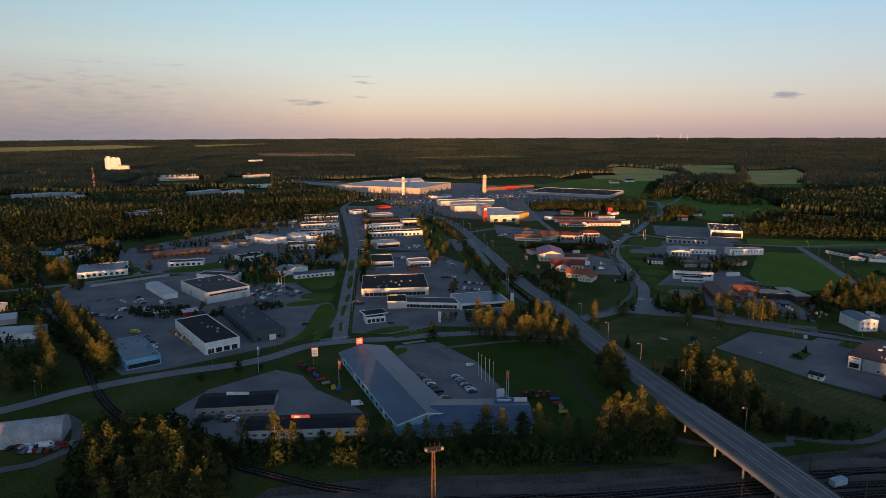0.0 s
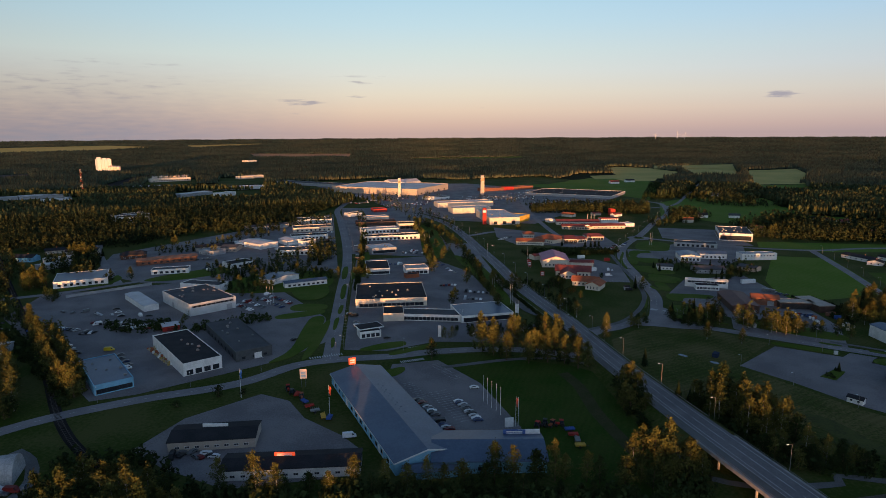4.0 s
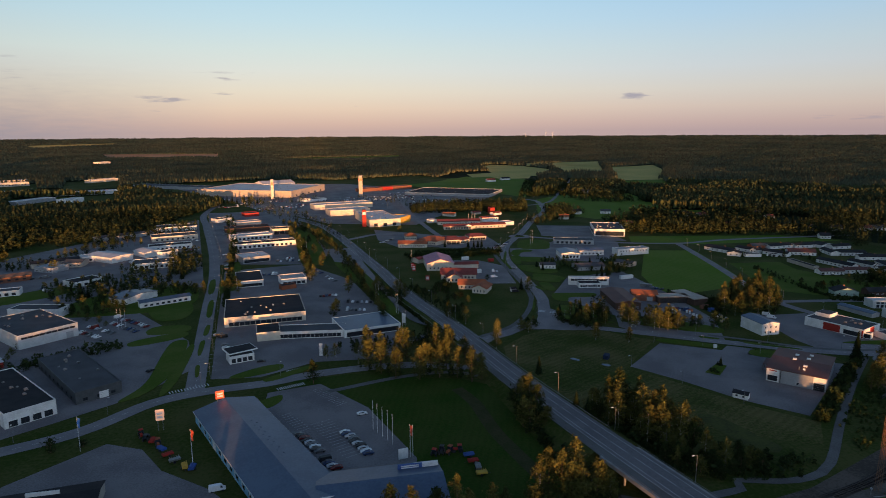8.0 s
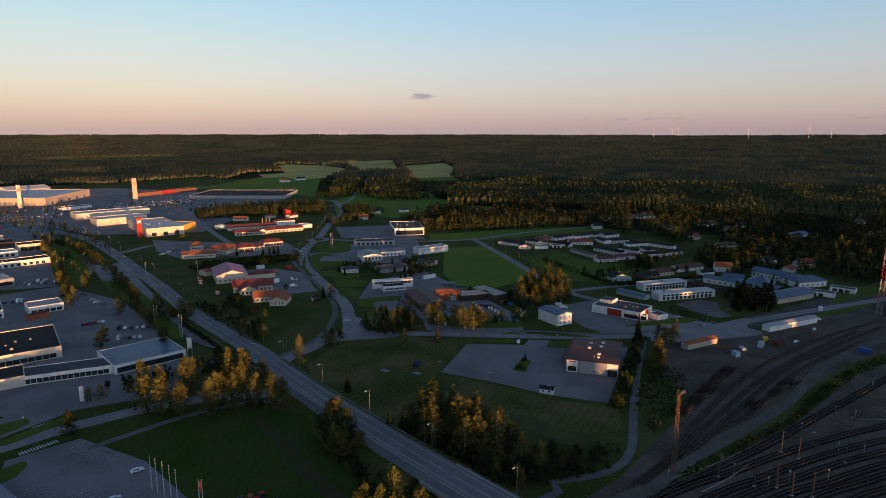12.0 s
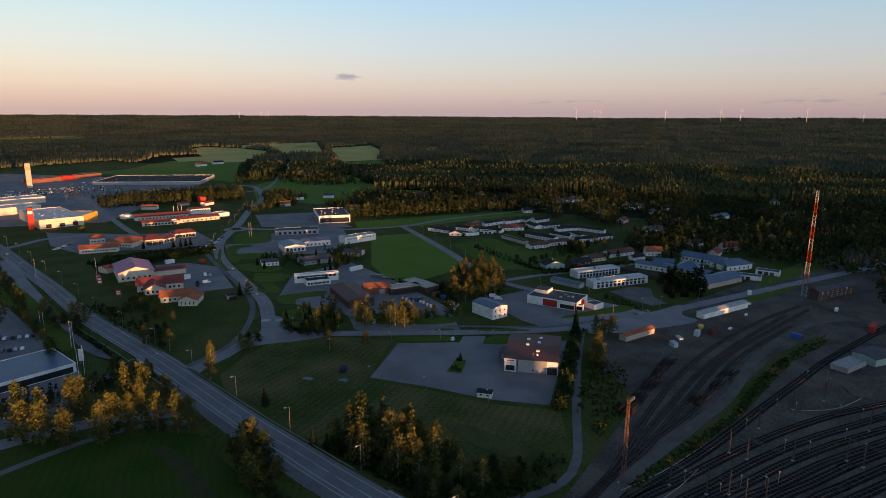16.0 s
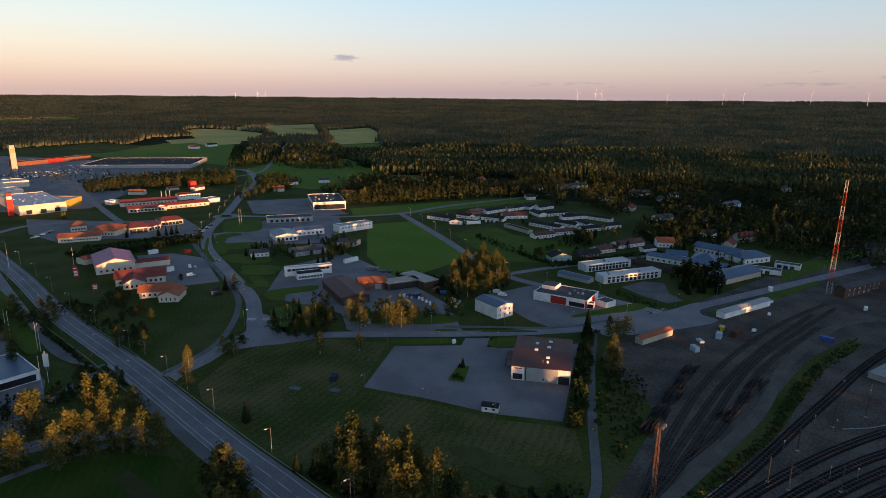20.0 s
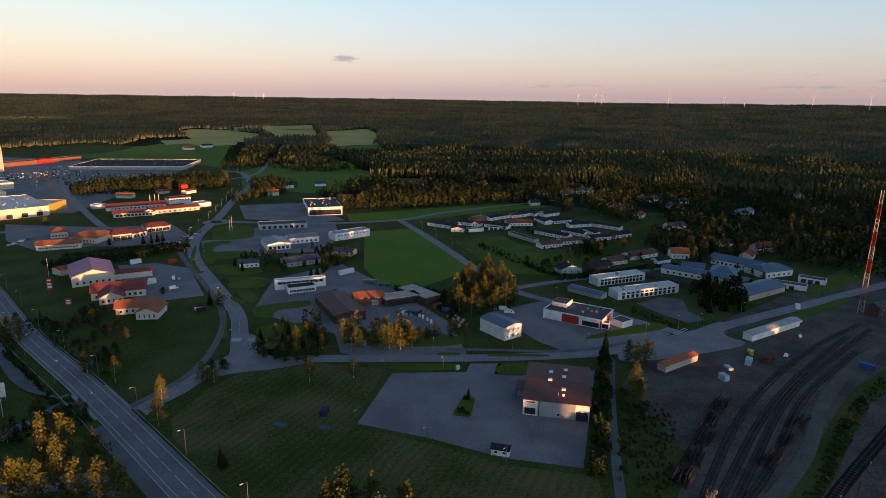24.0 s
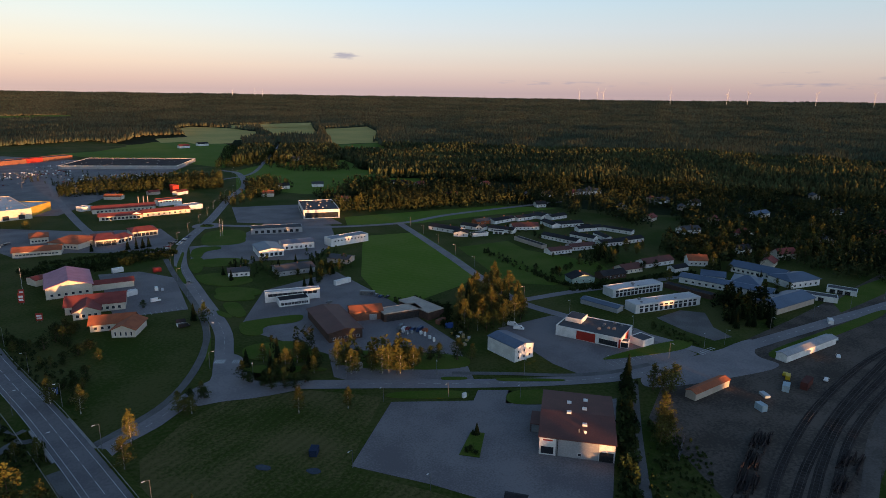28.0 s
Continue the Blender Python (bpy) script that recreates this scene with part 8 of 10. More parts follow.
# ================= main road bridge and banks =================
def banks(name, pts, label):
    """An earth bank under a raised road, with sloping sides."""
    line = spline(pts, 5.0)
    out = [[(q.x, q.y, 0.0 if k in (0, 3) else max(0.0, p.z - 0.05)) for p, q in zip(line, sides_of(line, o))] for k, o in enumerate((0, 10.6, -6.6, 0))]
    left, right = [], []
    for p, q, r in zip(line, sides_of(line, 1.0), sides_of(line, -1.0)):
        n = q - p
        left.append((p.x + n.x * (10.6 + 1.7 * p.z), p.y + n.y * (10.6 + 1.7 * p.z), -0.1))
        right.append((p.x - n.x * (6.6 + 1.7 * p.z), p.y - n.y * (6.6 + 1.7 * p.z), -0.1))
    cols = [left, out[1], out[2], right]
    n = len(line)
    v = [c for col in cols for c in col]
    f = [(k * n + i, (k + 1) * n + i, (k + 1) * n + i + 1, k * n + i + 1) for k in range(3) for i in range(n - 1)]
    f += [(0, 3 * n, 2 * n, n), (n - 1, 2 * n - 1, 3 * n - 1, 4 * n - 1)]
    return tagged(new(name, mesh(name, v, f, GRASS)), label, "embankment", "", "structure")


MAIN_LINE = spline(MAIN, 3.0)
banks("embankment", [tuple(p) for p in MAIN_LINE if p.y < 70][::5], "grassy bank carrying the road south of the tracks")
banks("embankment", [tuple(p) for p in MAIN_LINE if 250 < p.y < 398][::5], "grassy bank carrying the main road")
banks("embankment", [tuple(p) for p in MAIN_LINE if 420 < p.y < 560][::5], "grassy bank of the main road beyond the underpass")
bridge = thing("road_bridge", 0, 0, 0, 0, "concrete road bridge on round columns over the rail yard", "bridge")
deck = [tuple(p) for p in MAIN_LINE if 60 < p.y < 258][::4]
for off in (10.2, -5.9):
    line = sides_of(spline(deck, 3.0), off)
    v, f = [], []
    for a, b in zip(line, line[1:]):
        tube(v, f, a + Vector((0, 0, 1.15)), b + Vector((0, 0, 1.15)), 0.06, 0.06, 5)
        tube(v, f, a + Vector((0, 0, 0.65)), b + Vector((0, 0, 0.65)), 0.05, 0.05, 4)
        tube(v, f, a, a + Vector((0, 0, 1.15)), 0.05, 0.05, 4)
    part("railing", mesh("railing", v, f, STEEL), bridge)
    ribbon("edge_beam", [tuple(p) for p in line[::3]], 0.8, 0.18, CONCRETE, "", skirt=1.3, parent=bridge)
ribbon("deck", [tuple(p) for p in sides_of(spline(deck, 3.0), 2.2)][::4], 15.6, -0.35, CONCRETE, "", skirt=0.9, parent=bridge)
for y in (84, 102, 120, 138, 154, 170, 186, 203, 220, 238):
    c = min(MAIN_LINE, key=lambda p: abs(p.y - y))
    k = MAIN_LINE.index(c)
    n = (sides_of(MAIN_LINE, 1.0)[k] - c)
    v, f = [], []
    for s in (-3.6, 0.0, 3.6, 7.2):
        tube(v, f, (c.x + n.x * s, c.y + n.y * s, -0.2), (c.x + n.x * s, c.y + n.y * s, c.z - 0.6), 0.42, 0.42, 10)
    part("pier", mesh("pier", v, f, CONCRETE), bridge)
under = ribbon("underpass_slab", [tuple(p) for p in MAIN_LINE if 392 < p.y < 426][::3], 13.0, -0.02, CONCRETE, "concrete slab of the underpass", "bridge", skirt=0.9)
for off in (10.4, -6.3):
    line = sides_of(spline([tuple(p) for p in MAIN_LINE if 262 < p.y < 520][::4], 4.0), off)
    v, f = [], []
    for a, b in zip(line, line[1:]):
        tube(v, f, a + Vector((0, 0, 0.7)), b + Vector((0, 0, 0.7)), 0.12, 0.12, 4)
        tube(v, f, a, a + Vector((0, 0, 0.7)), 0.06, 0.06, 4)
    tagged(new("guard_rail", mesh("guard_rail", v, f, STEEL)), "galvanised steel guard rail along the main road", "guard rail", "", "structure")


# ================= street furniture =================
def street_lamp(x, y, rz, h=9.0, z=0.0):
    if "lamp" not in SHARED:
        v, f = [], []
        tube(v, f, (0, 0, -0.1), (0, 0, 9.0), 0.11, 0.06, 8)
        SHARED["lamp"] = mesh("pole", v, f, STEEL)
        v, f = [], []
        tube(v, f, (0, 0, 8.95), (1.5, 0, 9.2), 0.05, 0.04, 6)
        SHARED["arm"] = mesh("arm", v, f, STEEL)
        SHARED["head"] = boxes("lamp_head", [FRAME], (1.3, -0.17, 9.12, 2.2, 0.17, 9.28), bevel=0.05)
    ob = thing("street_lamp", x, y, z, rz, "tall galvanised street lamp with a single arm", "street lamp", "street lamps")
    ob.scale = (1, 1, h / 9.0)
    part("pole", SHARED["lamp"], ob)
    part("arm", SHARED["arm"], ob)
    part("lamp_head", SHARED["head"], ob)
    return ob


SHARED = {}


def lamps_along(pts, off, gap, h=9.0, skip=0.0):
    line, run = spline(pts, 1.0), gap * 0.4 + skip
    edge = sides_of(line, off)
    for i in range(len(line) - 1):
        run -= (line[i + 1] - line[i]).length
        if run <= 0:
            d = line[i] - edge[i]
            street_lamp(edge[i].x, edge[i].y, math.degrees(math.atan2(d.y, d.x)), h, max(0.0, line[i].z))
            run = gap


lamps_along(MAIN[6:], -7.5, 42, 9.5)
lamps_along(MAIN[12:], 7.5, 42, 9.5, 20)
lamps_along(NORTH, 6.5, 36, 8.0)
lamps_along(EAST, 7.0, 38, 8.0)
lamps_along(CROSS[1:10], 6.5, 38, 8.0)
lamps_along(STREET, -6.5, 40, 8.0)
lamps_along([(379.8, 655.5), (342.7, 525.1), (315.6, 429.1), (321.1, 389.3), (339, 317.4)], 5.5, 36, 8.0)
for x, y in [(185.9, 369.2), (209.1, 357), (232.1, 339.5), (154.2, 336.6), (167.9, 312.1), (181.9, 286)]:
    street_lamp(x, y, 200, 6.5)


def flag_pole(x, y, h, label, flag=None):
    ob = thing("flag_pole", x, y, 0, 0, label, "flag pole", "flag poles")
    v, f = [], []
    tube(v, f, (0, 0, -0.1), (0, 0, h), 0.10, 0.05, 8)
    tube(v, f, (0, 0, h), (0, 0, h + 0.25), 0.10, 0.10, 8)
    part("pole", mesh("pole", v, f, WHITE), ob)
    if flag:
        v = [(0.1 + 0.15 * math.sin(k * 1.1), 0.12 * math.sin(k * 0.9), h - 0.3 - 0.5 * k) for k in range(9)]
        v += [(0.9 + 0.2 * math.sin(k * 0.8), 0.2 * math.sin(k * 1.3), h - 0.5 - 0.5 * k) for k in range(9)]
        part("flag", mesh("flag", v, [(k, k + 1, k + 10, k + 9) for k in range(8)], flag), ob)
    return ob


FLAGR = material("red_flag_cloth", (0.5, 0.09, 0.04), (0.4, 0.06, 0.03), 0.9, scale=1, fine=6)
FLAGB = material("blue_flag_cloth", (0.08, 0.2, 0.5), (0.06, 0.16, 0.4), 0.9, scale=1, fine=6)
for x, y in [(17.5, 296.1), (18.9, 292.6), (20.6, 289.2), (22.3, 285.8), (23.8, 282)]:
    flag_pole(x, y, 12.5, "bare white flag pole at the edge of the lot")
flag_pole(29.1, 271.2, 13.0, "white flag pole with a hanging red flag", FLAGR)
flag_pole(30, 270.6, 13.0, "bare white flag pole beside the store sign")
flag_pole(-50, 282.3, 14.0, "white flag pole with an orange banner", FLAGR)
flag_pole(-94.4, 302.2, 14.0, "white flag pole with a blue flag", FLAGB)
for x, y in [(-125.5, 462.9), (-123.3, 462.9), (-121.1, 462.8), (-17.9, 694.2), (-15.3, 694.2), (-12.8, 694.1), (45.6, 634.7)]:
    flag_pole(x, y, 13.0, "bare white flag pole in front of the shops")
for x, y in [(225.3, 691.8), (227, 690.8), (81.8, 611.1)] + [(37.6, 488.1), (38.9, 485.2), (48.4, 460.6), (49.3, 458.1), (48.8, 418), (46.1, 414)]:
    flag_pole(x, y, 14.0, "bare white flag pole beside the street")
SIGNRED = glow("lit_red_sign", (1.0, 0.10, 0.03), 0.6)
SIGNAMBER = glow("lit_amber_sign", (1.0, 0.5, 0.3), 0.4)
SIGNBLUE = material("blue_sign", (0.06, 0.12, 0.32), (0.05, 0.1, 0.27), 0.5, scale=1, fine=5)
lit_sign("roof_sign", -45.4, 321.8, 3.4, 3.4, 8.4, 20, SIGNRED, "lit red cube sign on the roof of the blue hall")
lit_sign("pylon_sign", -67.9, 313.9, 3.2, 4.6, 4.5, 5, SIGNAMBER, "lit pylon sign on two posts on the lawn")
lit_sign("roof_sign", -58.7, 238.9, 7.5, 1.6, 5.2, 0, SIGNRED, "lit red sign above the dark-roofed shed")
lit_sign("roof_sign", -92.1, 262.8, 10.0, 1.6, 5.0, 0, FRAME, "long white sign above the dark-roofed shed")
lit_sign("store_sign", 26, 268, 3.6, 4.0, 1.5, 10, FRAME, "white and blue sign board at the lot")
lit_sign("roof_sign", 26.2, 252.8, 8.5, 1.9, 6.0, 0, SIGNBLUE, "blue sign board on the roof ridge")
lit_sign("roof_sign", 31.8, 253, 8.5, 1.9, 6.0, 0, FRAME, "white sign board on the roof ridge")
lit_sign("price_sign", 79.6, 582.2, 3.0, 5.5, 1.0, -20, REDW, "red price sign on the grass")
lit_sign("price_sign", 85, 544.6, 3.2, 4.0, 1.0, -20, REDW, "red and white sign board on the grass")
lit_sign("shop_pylon", 49.6, 433.3, 2.2, 6.0, 1.5, -30, FRAME, "white and red pylon sign at the showroom")
lit_sign("shop_pylon", -2.3, 387.8, 1.8, 7.0, 0.2, -20, FRAME, "white pylon sign by the street")
lit_sign("shop_pylon", 80.4, 594.6, 2.8, 4.5, 0.8, -20, REDW, "red sign board beside the pink-roofed hall")
lit_sign("street_sign", 81.6, 446.4, 3.0, 2.6, 1.6, -30, SIGNBLUE, "blue road sign beside the main road")
for p, h, r, lab, m in (((83.9, 1263.8), 38, 3.6, "tall pale square tower at the retail park", BEIGE), ((-78.1, 1233.7), 36, 2.6, "tall pale pylon with sign boxes lit by the sun", CREAM), ((58.5, 857.1), 22, 2.6, "tall red pylon in front of the retail hall", REDW)):
    ob = thing("sign_tower", *p, 0, 0, lab, "tower")
    part("shaft", boxes("shaft", [m], (-r, -r, 0, r, r, h * 0.9), (-r * 0.9, -r * 0.9, h * 0.9, r * 0.9, r * 0.9, h), bevel=0.2), ob)
    part("sign_panel", boxes("sign_panel", [FRAME if m is REDW else SIGNRED], (-r * 0.8, -r - 0.12, h * 0.72, r * 0.8, -r, h * 0.86)), ob)


def lattice_mast(name, x, y, h, w, mats, label, bands=0, top_deck=0.0):
    """A square braced mast of angle bars."""
    ob = thing(name, x, y, 0, 12, label, "mast")
    n = max(1, bands)
    for b in range(n):
        v, f = [], []
        z0, z1 = h * b / n, h * (b + 1) / n
        wid = lambda z: w * (1 - 0.55 * z / h) / 2
        for sx, sy in ((-1, -1), (1, -1), (1, 1), (-1, 1)):
            tube(v, f, (sx * wid(z0), sy * wid(z0), z0), (sx * wid(z1), sy * wid(z1), z1), 0.07, 0.07, 4)
        steps = max(2, int((z1 - z0) / 1.6))
        for k in range(steps):
            a, c = z0 + (z1 - z0) * k / steps, z0 + (z1 - z0) * (k + 1) / steps
            for i, (s, t) in enumerate((((-1, -1), (1, -1)), ((1, -1), (1, 1)), ((1, 1), (-1, 1)), ((-1, 1), (-1, -1)))):
                p, q = (s, t) if (k + i) % 2 else (t, s)
                tube(v, f, (p[0] * wid(a), p[1] * wid(a), a), (q[0] * wid(c), q[1] * wid(c), c), 0.035, 0.035, 4)
        part("mast_section", mesh("mast_section", v, f, mats[b % len(mats)]), ob)
    if top_deck:
        v, f = [], []
        k = top_deck
        box(v, f, -2.2 * k, -1.4 * k, h, 2.2 * k, 1.4 * k, h + 0.15)
        for sx in (-2.2 * k, -0.7 * k, 0.7 * k, 2.2 * k):
            for sy in (-1.4 * k, 1.4 * k):
                tube(v, f, (sx, sy, h), (sx, sy, h + 1.2), 0.05, 0.05, 4)
        part("platform", mesh("platform", v, f, mats[0]), ob)
        for sx in (-2.4 * k, 2.4 * k):
            part("floodlight", boxes("floodlight", [STEEL], (-0.4, -0.5, 0, 0.4, 0.2, 0.9), bevel=0.1), ob, (sx, -1.0, h + 0.3))
    return ob


lattice_mast("light_mast", 179.6, 215.3, 30.0, 1.4, [RUST], "rusty lattice light mast in the rail yard", top_deck=0.35)
lattice_mast("light_mast", -3.0, 167.2, 30.0, 1.5, [RUST], "rusty lattice light mast with a lamp platform", top_deck=1.0)
MASTW = material("white_mast_paint", (0.62, 0.58, 0.54), (0.5, 0.46, 0.42), 0.7, scale=1, fine=6)
MASTR = material("red_mast_paint", (0.48, 0.075, 0.03), (0.4, 0.06, 0.025), 0.7, scale=1, fine=6)
lattice_mast("radio_mast", 456, 280, 72, 2.8, [MASTW, MASTR], "tall red and white banded radio mast", bands=9)
ob = lattice_mast("radio_mast", -734.2, 1316.1, 52, 4.0, [MASTW, MASTR], "far red and white radio mast above the woods", bands=7)


def wind_turbine(x, y, z, h, turn, rnd):
    ob = thing("wind_turbine", x, y, z, 0, "slender white wind turbine on the skyline", "wind turbine", "wind turbines")
    v, f = [], []
    tube(v, f, (0, 0, 0), (0, 0, h), 1.1, 0.7, 8)
    part("tower", mesh("tower", v, f, WHITE), ob)
    part("nacelle", boxes("nacelle", [WHITE], (-0.8, -2, h - 0.7, 0.8, 2, h + 0.8), bevel=0.3), ob)
    for k in range(3):
        a = turn + k * 2.0944
        v, f = [], []
        tube(v, f, (0, -2.2, h), (math.sin(a) * h * 0.55, -2.2, h + math.cos(a) * h * 0.55), 0.6, 0.2, 5)
        part("blade", mesh("blade", v, f, WHITE), ob)


TURB = random.Random(8)
for az, d in ((19.0, 4600), (20.8, 4650), (21.4, 4550), (48.6, 4500), (50.1, 4550), (50.6, 4500), (56.0, 4450), (60.3, 4450), (61.8, 4480), (66.5, 4400), (70.2, 4400), (73.4, 4350)):
    x, y = 20 + d * math.sin(radians(az)), 110 + d * math.cos(radians(az))
    wind_turbine(x, y, land_height(x, y), 68 if az > 40 else 36, TURB.uniform(0, 2), TURB)

# ================= rail yard =================
def onward(pts, far):
    """The line carried on straight past its last point."""
    (a, b), (c, d) = pts[-2], pts[-1]
    k = far / math.hypot(c - a, d - b)
    return pts + [(c + (c - a) * k, d + (d - b) * k)]


def track(pts, label="weathered railway track with sleepers on dark ballast", bed=4.2, floor=None):
    ob = thing("railway_track", 0, 0, 0, 0, label, "railway track", "railway tracks", "structure")
    ribbon("ballast", pts, bed, 0.06, floor or BALLAST, "", parent=ob)
    line = spline(pts, 1.0)
    for off in (0.79, -0.79):
        ribbon("rail", pts, 0.14, 0.34, RAIL, "", parent=ob, skirt=0.18, step=3.0)
        rail = ob.children[-1]
        e = sides_of(spline(pts, 3.0), off)
        o = spline(pts, 3.0)
        n = len(o)
        l, r = sides_of(spline(pts, 3.0), off + 0.07), sides_of(spline(pts, 3.0), off - 0.07)
        co = [(p.x, p.y, 0.44) for p in l] + [(p.x, p.y, 0.44) for p in r] + [(p.x, p.y, 0.26) for p in l] + [(p.x, p.y, 0.26) for p in r]
        rail.data.vertices.foreach_set("co", [c for q in co for c in q])
    v, f = [], []
    run = 0.0
    for a, b in zip(line, line[1:]):
        run += (b - a).length
        if run >= 1.3:
            run = 0.0
            d = (b - a).normalized()
            n = Vector((-d.y, d.x, 0)) * 1.3
            d = d * 0.16
            k = len(v)
            for zz in (0.12, 0.28):
                v += [(q.x, q.y, zz) for q in (a - n - d, a + n - d, a + n + d, a - n + d)]
            f += [(k + 4, k + 7, k + 6, k + 5)] + [(k + i, k + 4 + i, k + 4 + (i + 1) % 4, k + (i + 1) % 4) for i in range(4)]
    s = part("sleepers", mesh("sleepers", v, f, SLEEPER), ob)
    tagged(s, "", "", "", "stuff")
    return ob


TRACKGRAVEL = material("trodden_track_gravel", (0.062, 0.053, 0.047), (0.034, 0.030, 0.027), 0.95, scale=0.15, fine=2.0, bump=0.1, spec=0.05)
track([(158.6, 215.7), (182.2, 221.5), (210.2, 233.1), (241.2, 244.7), (274.5, 255.5), (320.5, 265.5), (379.5, 271.8), (433.8, 272.3)], "old siding with worn sleepers on brown gravel", 3.2, TRACKGRAVEL)
track([(164.1, 215.9), (189.5, 222.5), (213.6, 230.6), (243.7, 239.7), (283.1, 250.8), (334.5, 260.4), (406.8, 268.5)], "old siding with worn sleepers on brown gravel", 3.2, TRACKGRAVEL)
track([(186.7, 220.3), (210.1, 225.7), (251.2, 237.4), (285.6, 247.5), (321.5, 255.4), (373.6, 260.8), (429.7, 265.5)], "old siding with worn sleepers on brown gravel", 3.2, TRACKGRAVEL)
track([(215.3, 226.8), (240.6, 230), (269.6, 237.3), (303.2, 246.8), (338.6, 252.6), (388.7, 257)], "old siding with worn sleepers on brown gravel", 3.2, TRACKGRAVEL)
track(onward([(20.0, 188.0), (52.0, 190.4), (107.2, 198.7), (129.4, 202.5), (168.9, 208.9), (193.2, 209.5), (217.5, 210.0), (244.6, 212.2), (271.9, 215.0), (308.7, 218.1), (353.1, 221.9), (419.8, 223.3)], 220))
track(onward([(-18.7, 181.5), (66.3, 197.0), (126.3, 204.9), (171.3, 206.5), (197.1, 204.7), (224.6, 203.5), (259.1, 200.1), (289.7, 194.4), (313.6, 187.3)], 220))
track(onward([(-7.5, 173.3), (77.5, 188.8), (137.5, 196.7), (182.5, 198.3), (202.5, 197.0), (229.2, 195.7), (262.2, 191.3), (300.2, 182.8)], 220))
track(onward([(-0.5, 168.1), (84.5, 183.6), (144.5, 191.5), (189.5, 193.1), (212.0, 190.8), (235.0, 188.9), (263.8, 184.3), (288.0, 178.6)], 220))
track(onward([(8.0, 162.0), (93.0, 177.5), (153.0, 185.4), (198.0, 187.0), (220.4, 183.9), (246.1, 180.9), (276.8, 174.8)], 220))
track(onward([(16.5, 155.8), (101.5, 171.3), (161.5, 179.2), (206.5, 180.8), (230.3, 177.8), (253.3, 174.8), (268.1, 171.9)], 220))
track(onward([(26.4, 148.6), (111.4, 164.1), (171.4, 172.0), (216.4, 173.6), (237.9, 170.7), (256.0, 167.8)], 220))
track(onward([(32.0, 142.4), (117.0, 157.9), (177.0, 165.8), (222.0, 167.4), (250.6, 162.8)], 220))
track([(60.0, 183.5), (-10.5, 190.1), (-27.9, 193.2), (-44.1, 197.4), (-61.7, 204.4), (-73.3, 209.5), (-86.2, 216.4), (-110.0, 229.5), (-136.5, 249.0), (-166.2, 281.3), (-221.1, 357), (-333.9, 502.5), (-454.9, 659.5)], "single railway track running off to the north-west", 4.5)
GRAVELROAD = material("dusty_gravel_road", (0.125, 0.110, 0.095), (0.085, 0.075, 0.066), 0.95, scale=0.08, fine=1.2, spec=0.05)
ribbon("service_road", [(160.1, 210.3), (188.4, 217), (231.3, 222.9), (271.4, 229.3), (315.4, 242.2), (351.1, 248.5), (398.7, 252.1), (425.8, 244.9)], 5.0, 0.09, GRAVELROAD, "dusty service road through the rail yard", "road")
ribbon("service_road", [(-75.0, 186.0), (-16.3, 192.1), (14.5, 195.4), (41.4, 195.2), (61.2, 197.2), (102.8, 202.6), (136.0, 210.0), (163.0, 212.5)], 6.5, 0.085, GRAVELROAD, "dusty gravel road under the bridge", "road")
ribbon("grass_verge", [(176.5, 213.4), (220.1, 217.5), (256.3, 220.6), (292.4, 227.8), (336.2, 235.8), (382.1, 236.4)], 8.5, 0.07, GRASS, "rough grass verge beside the tracks", "grass")
ribbon("cable_duct", [(175.5, 212.9), (196.1, 211.4), (221.7, 212.5)], 0.3, 0.15, CONCRETE, "pale concrete cable duct along the tracks", "duct", skirt=0.15)
ribbon("cable_duct", [(177.6, 201.9), (194.3, 202.9), (207.7, 205.1)], 0.3, 0.15, CONCRETE, "pale concrete cable duct along the tracks", "duct", skirt=0.15)
ribbon("cable_duct", [(282.1, 204.1), (298.5, 195.8), (332.2, 193.4)], 0.3, 0.15, CONCRETE, "pale concrete cable duct along the tracks", "duct", skirt=0.15)


MASTSTEEL = material("dull_mast_steel", (0.085, 0.080, 0.076), (0.055, 0.052, 0.050), 0.75, metal=0.2, scale=1, fine=6)


def catenary_mast(x, y, h=8.5, arm=0.0, rz=0.0):
    ob = thing("catenary_mast", x, y, 0, rz, "grey steel catenary mast between the tracks", "mast", "catenary masts")
    v, f = [], []
    for s in (-0.16, 0.16):
        box(v, f, s - 0.06, -0.14, 0, s + 0.06, 0.14, h)
    for k in range(int(h / 0.8)):
        tube(v, f, (-0.16, 0, k * 0.8), (0.16, 0, k * 0.8 + 0.8), 0.04, 0.04, 4)
    part("post", mesh("post", v, f, MASTSTEEL), ob)
    part("foot", boxes("foot", [CONCRETE], (-0.5, -0.5, -0.1, 0.5, 0.5, 0.35), bevel=0.06), ob)
    if arm:
        v, f = [], []
        for zz in (h - 0.2, h - 0.9):
            tube(v, f, (0, 0, zz), (0, arm, zz), 0.07, 0.07, 4)
        for k in range(int(abs(arm) / 1.2)):
            yy = math.copysign(k * 1.2, arm)
            tube(v, f, (0, yy, h - 0.9), (0, yy + math.copysign(1.2, arm), h - 0.2), 0.04, 0.04, 4)
        part("cross_beam", mesh("cross_beam", v, f, MASTSTEEL), ob)


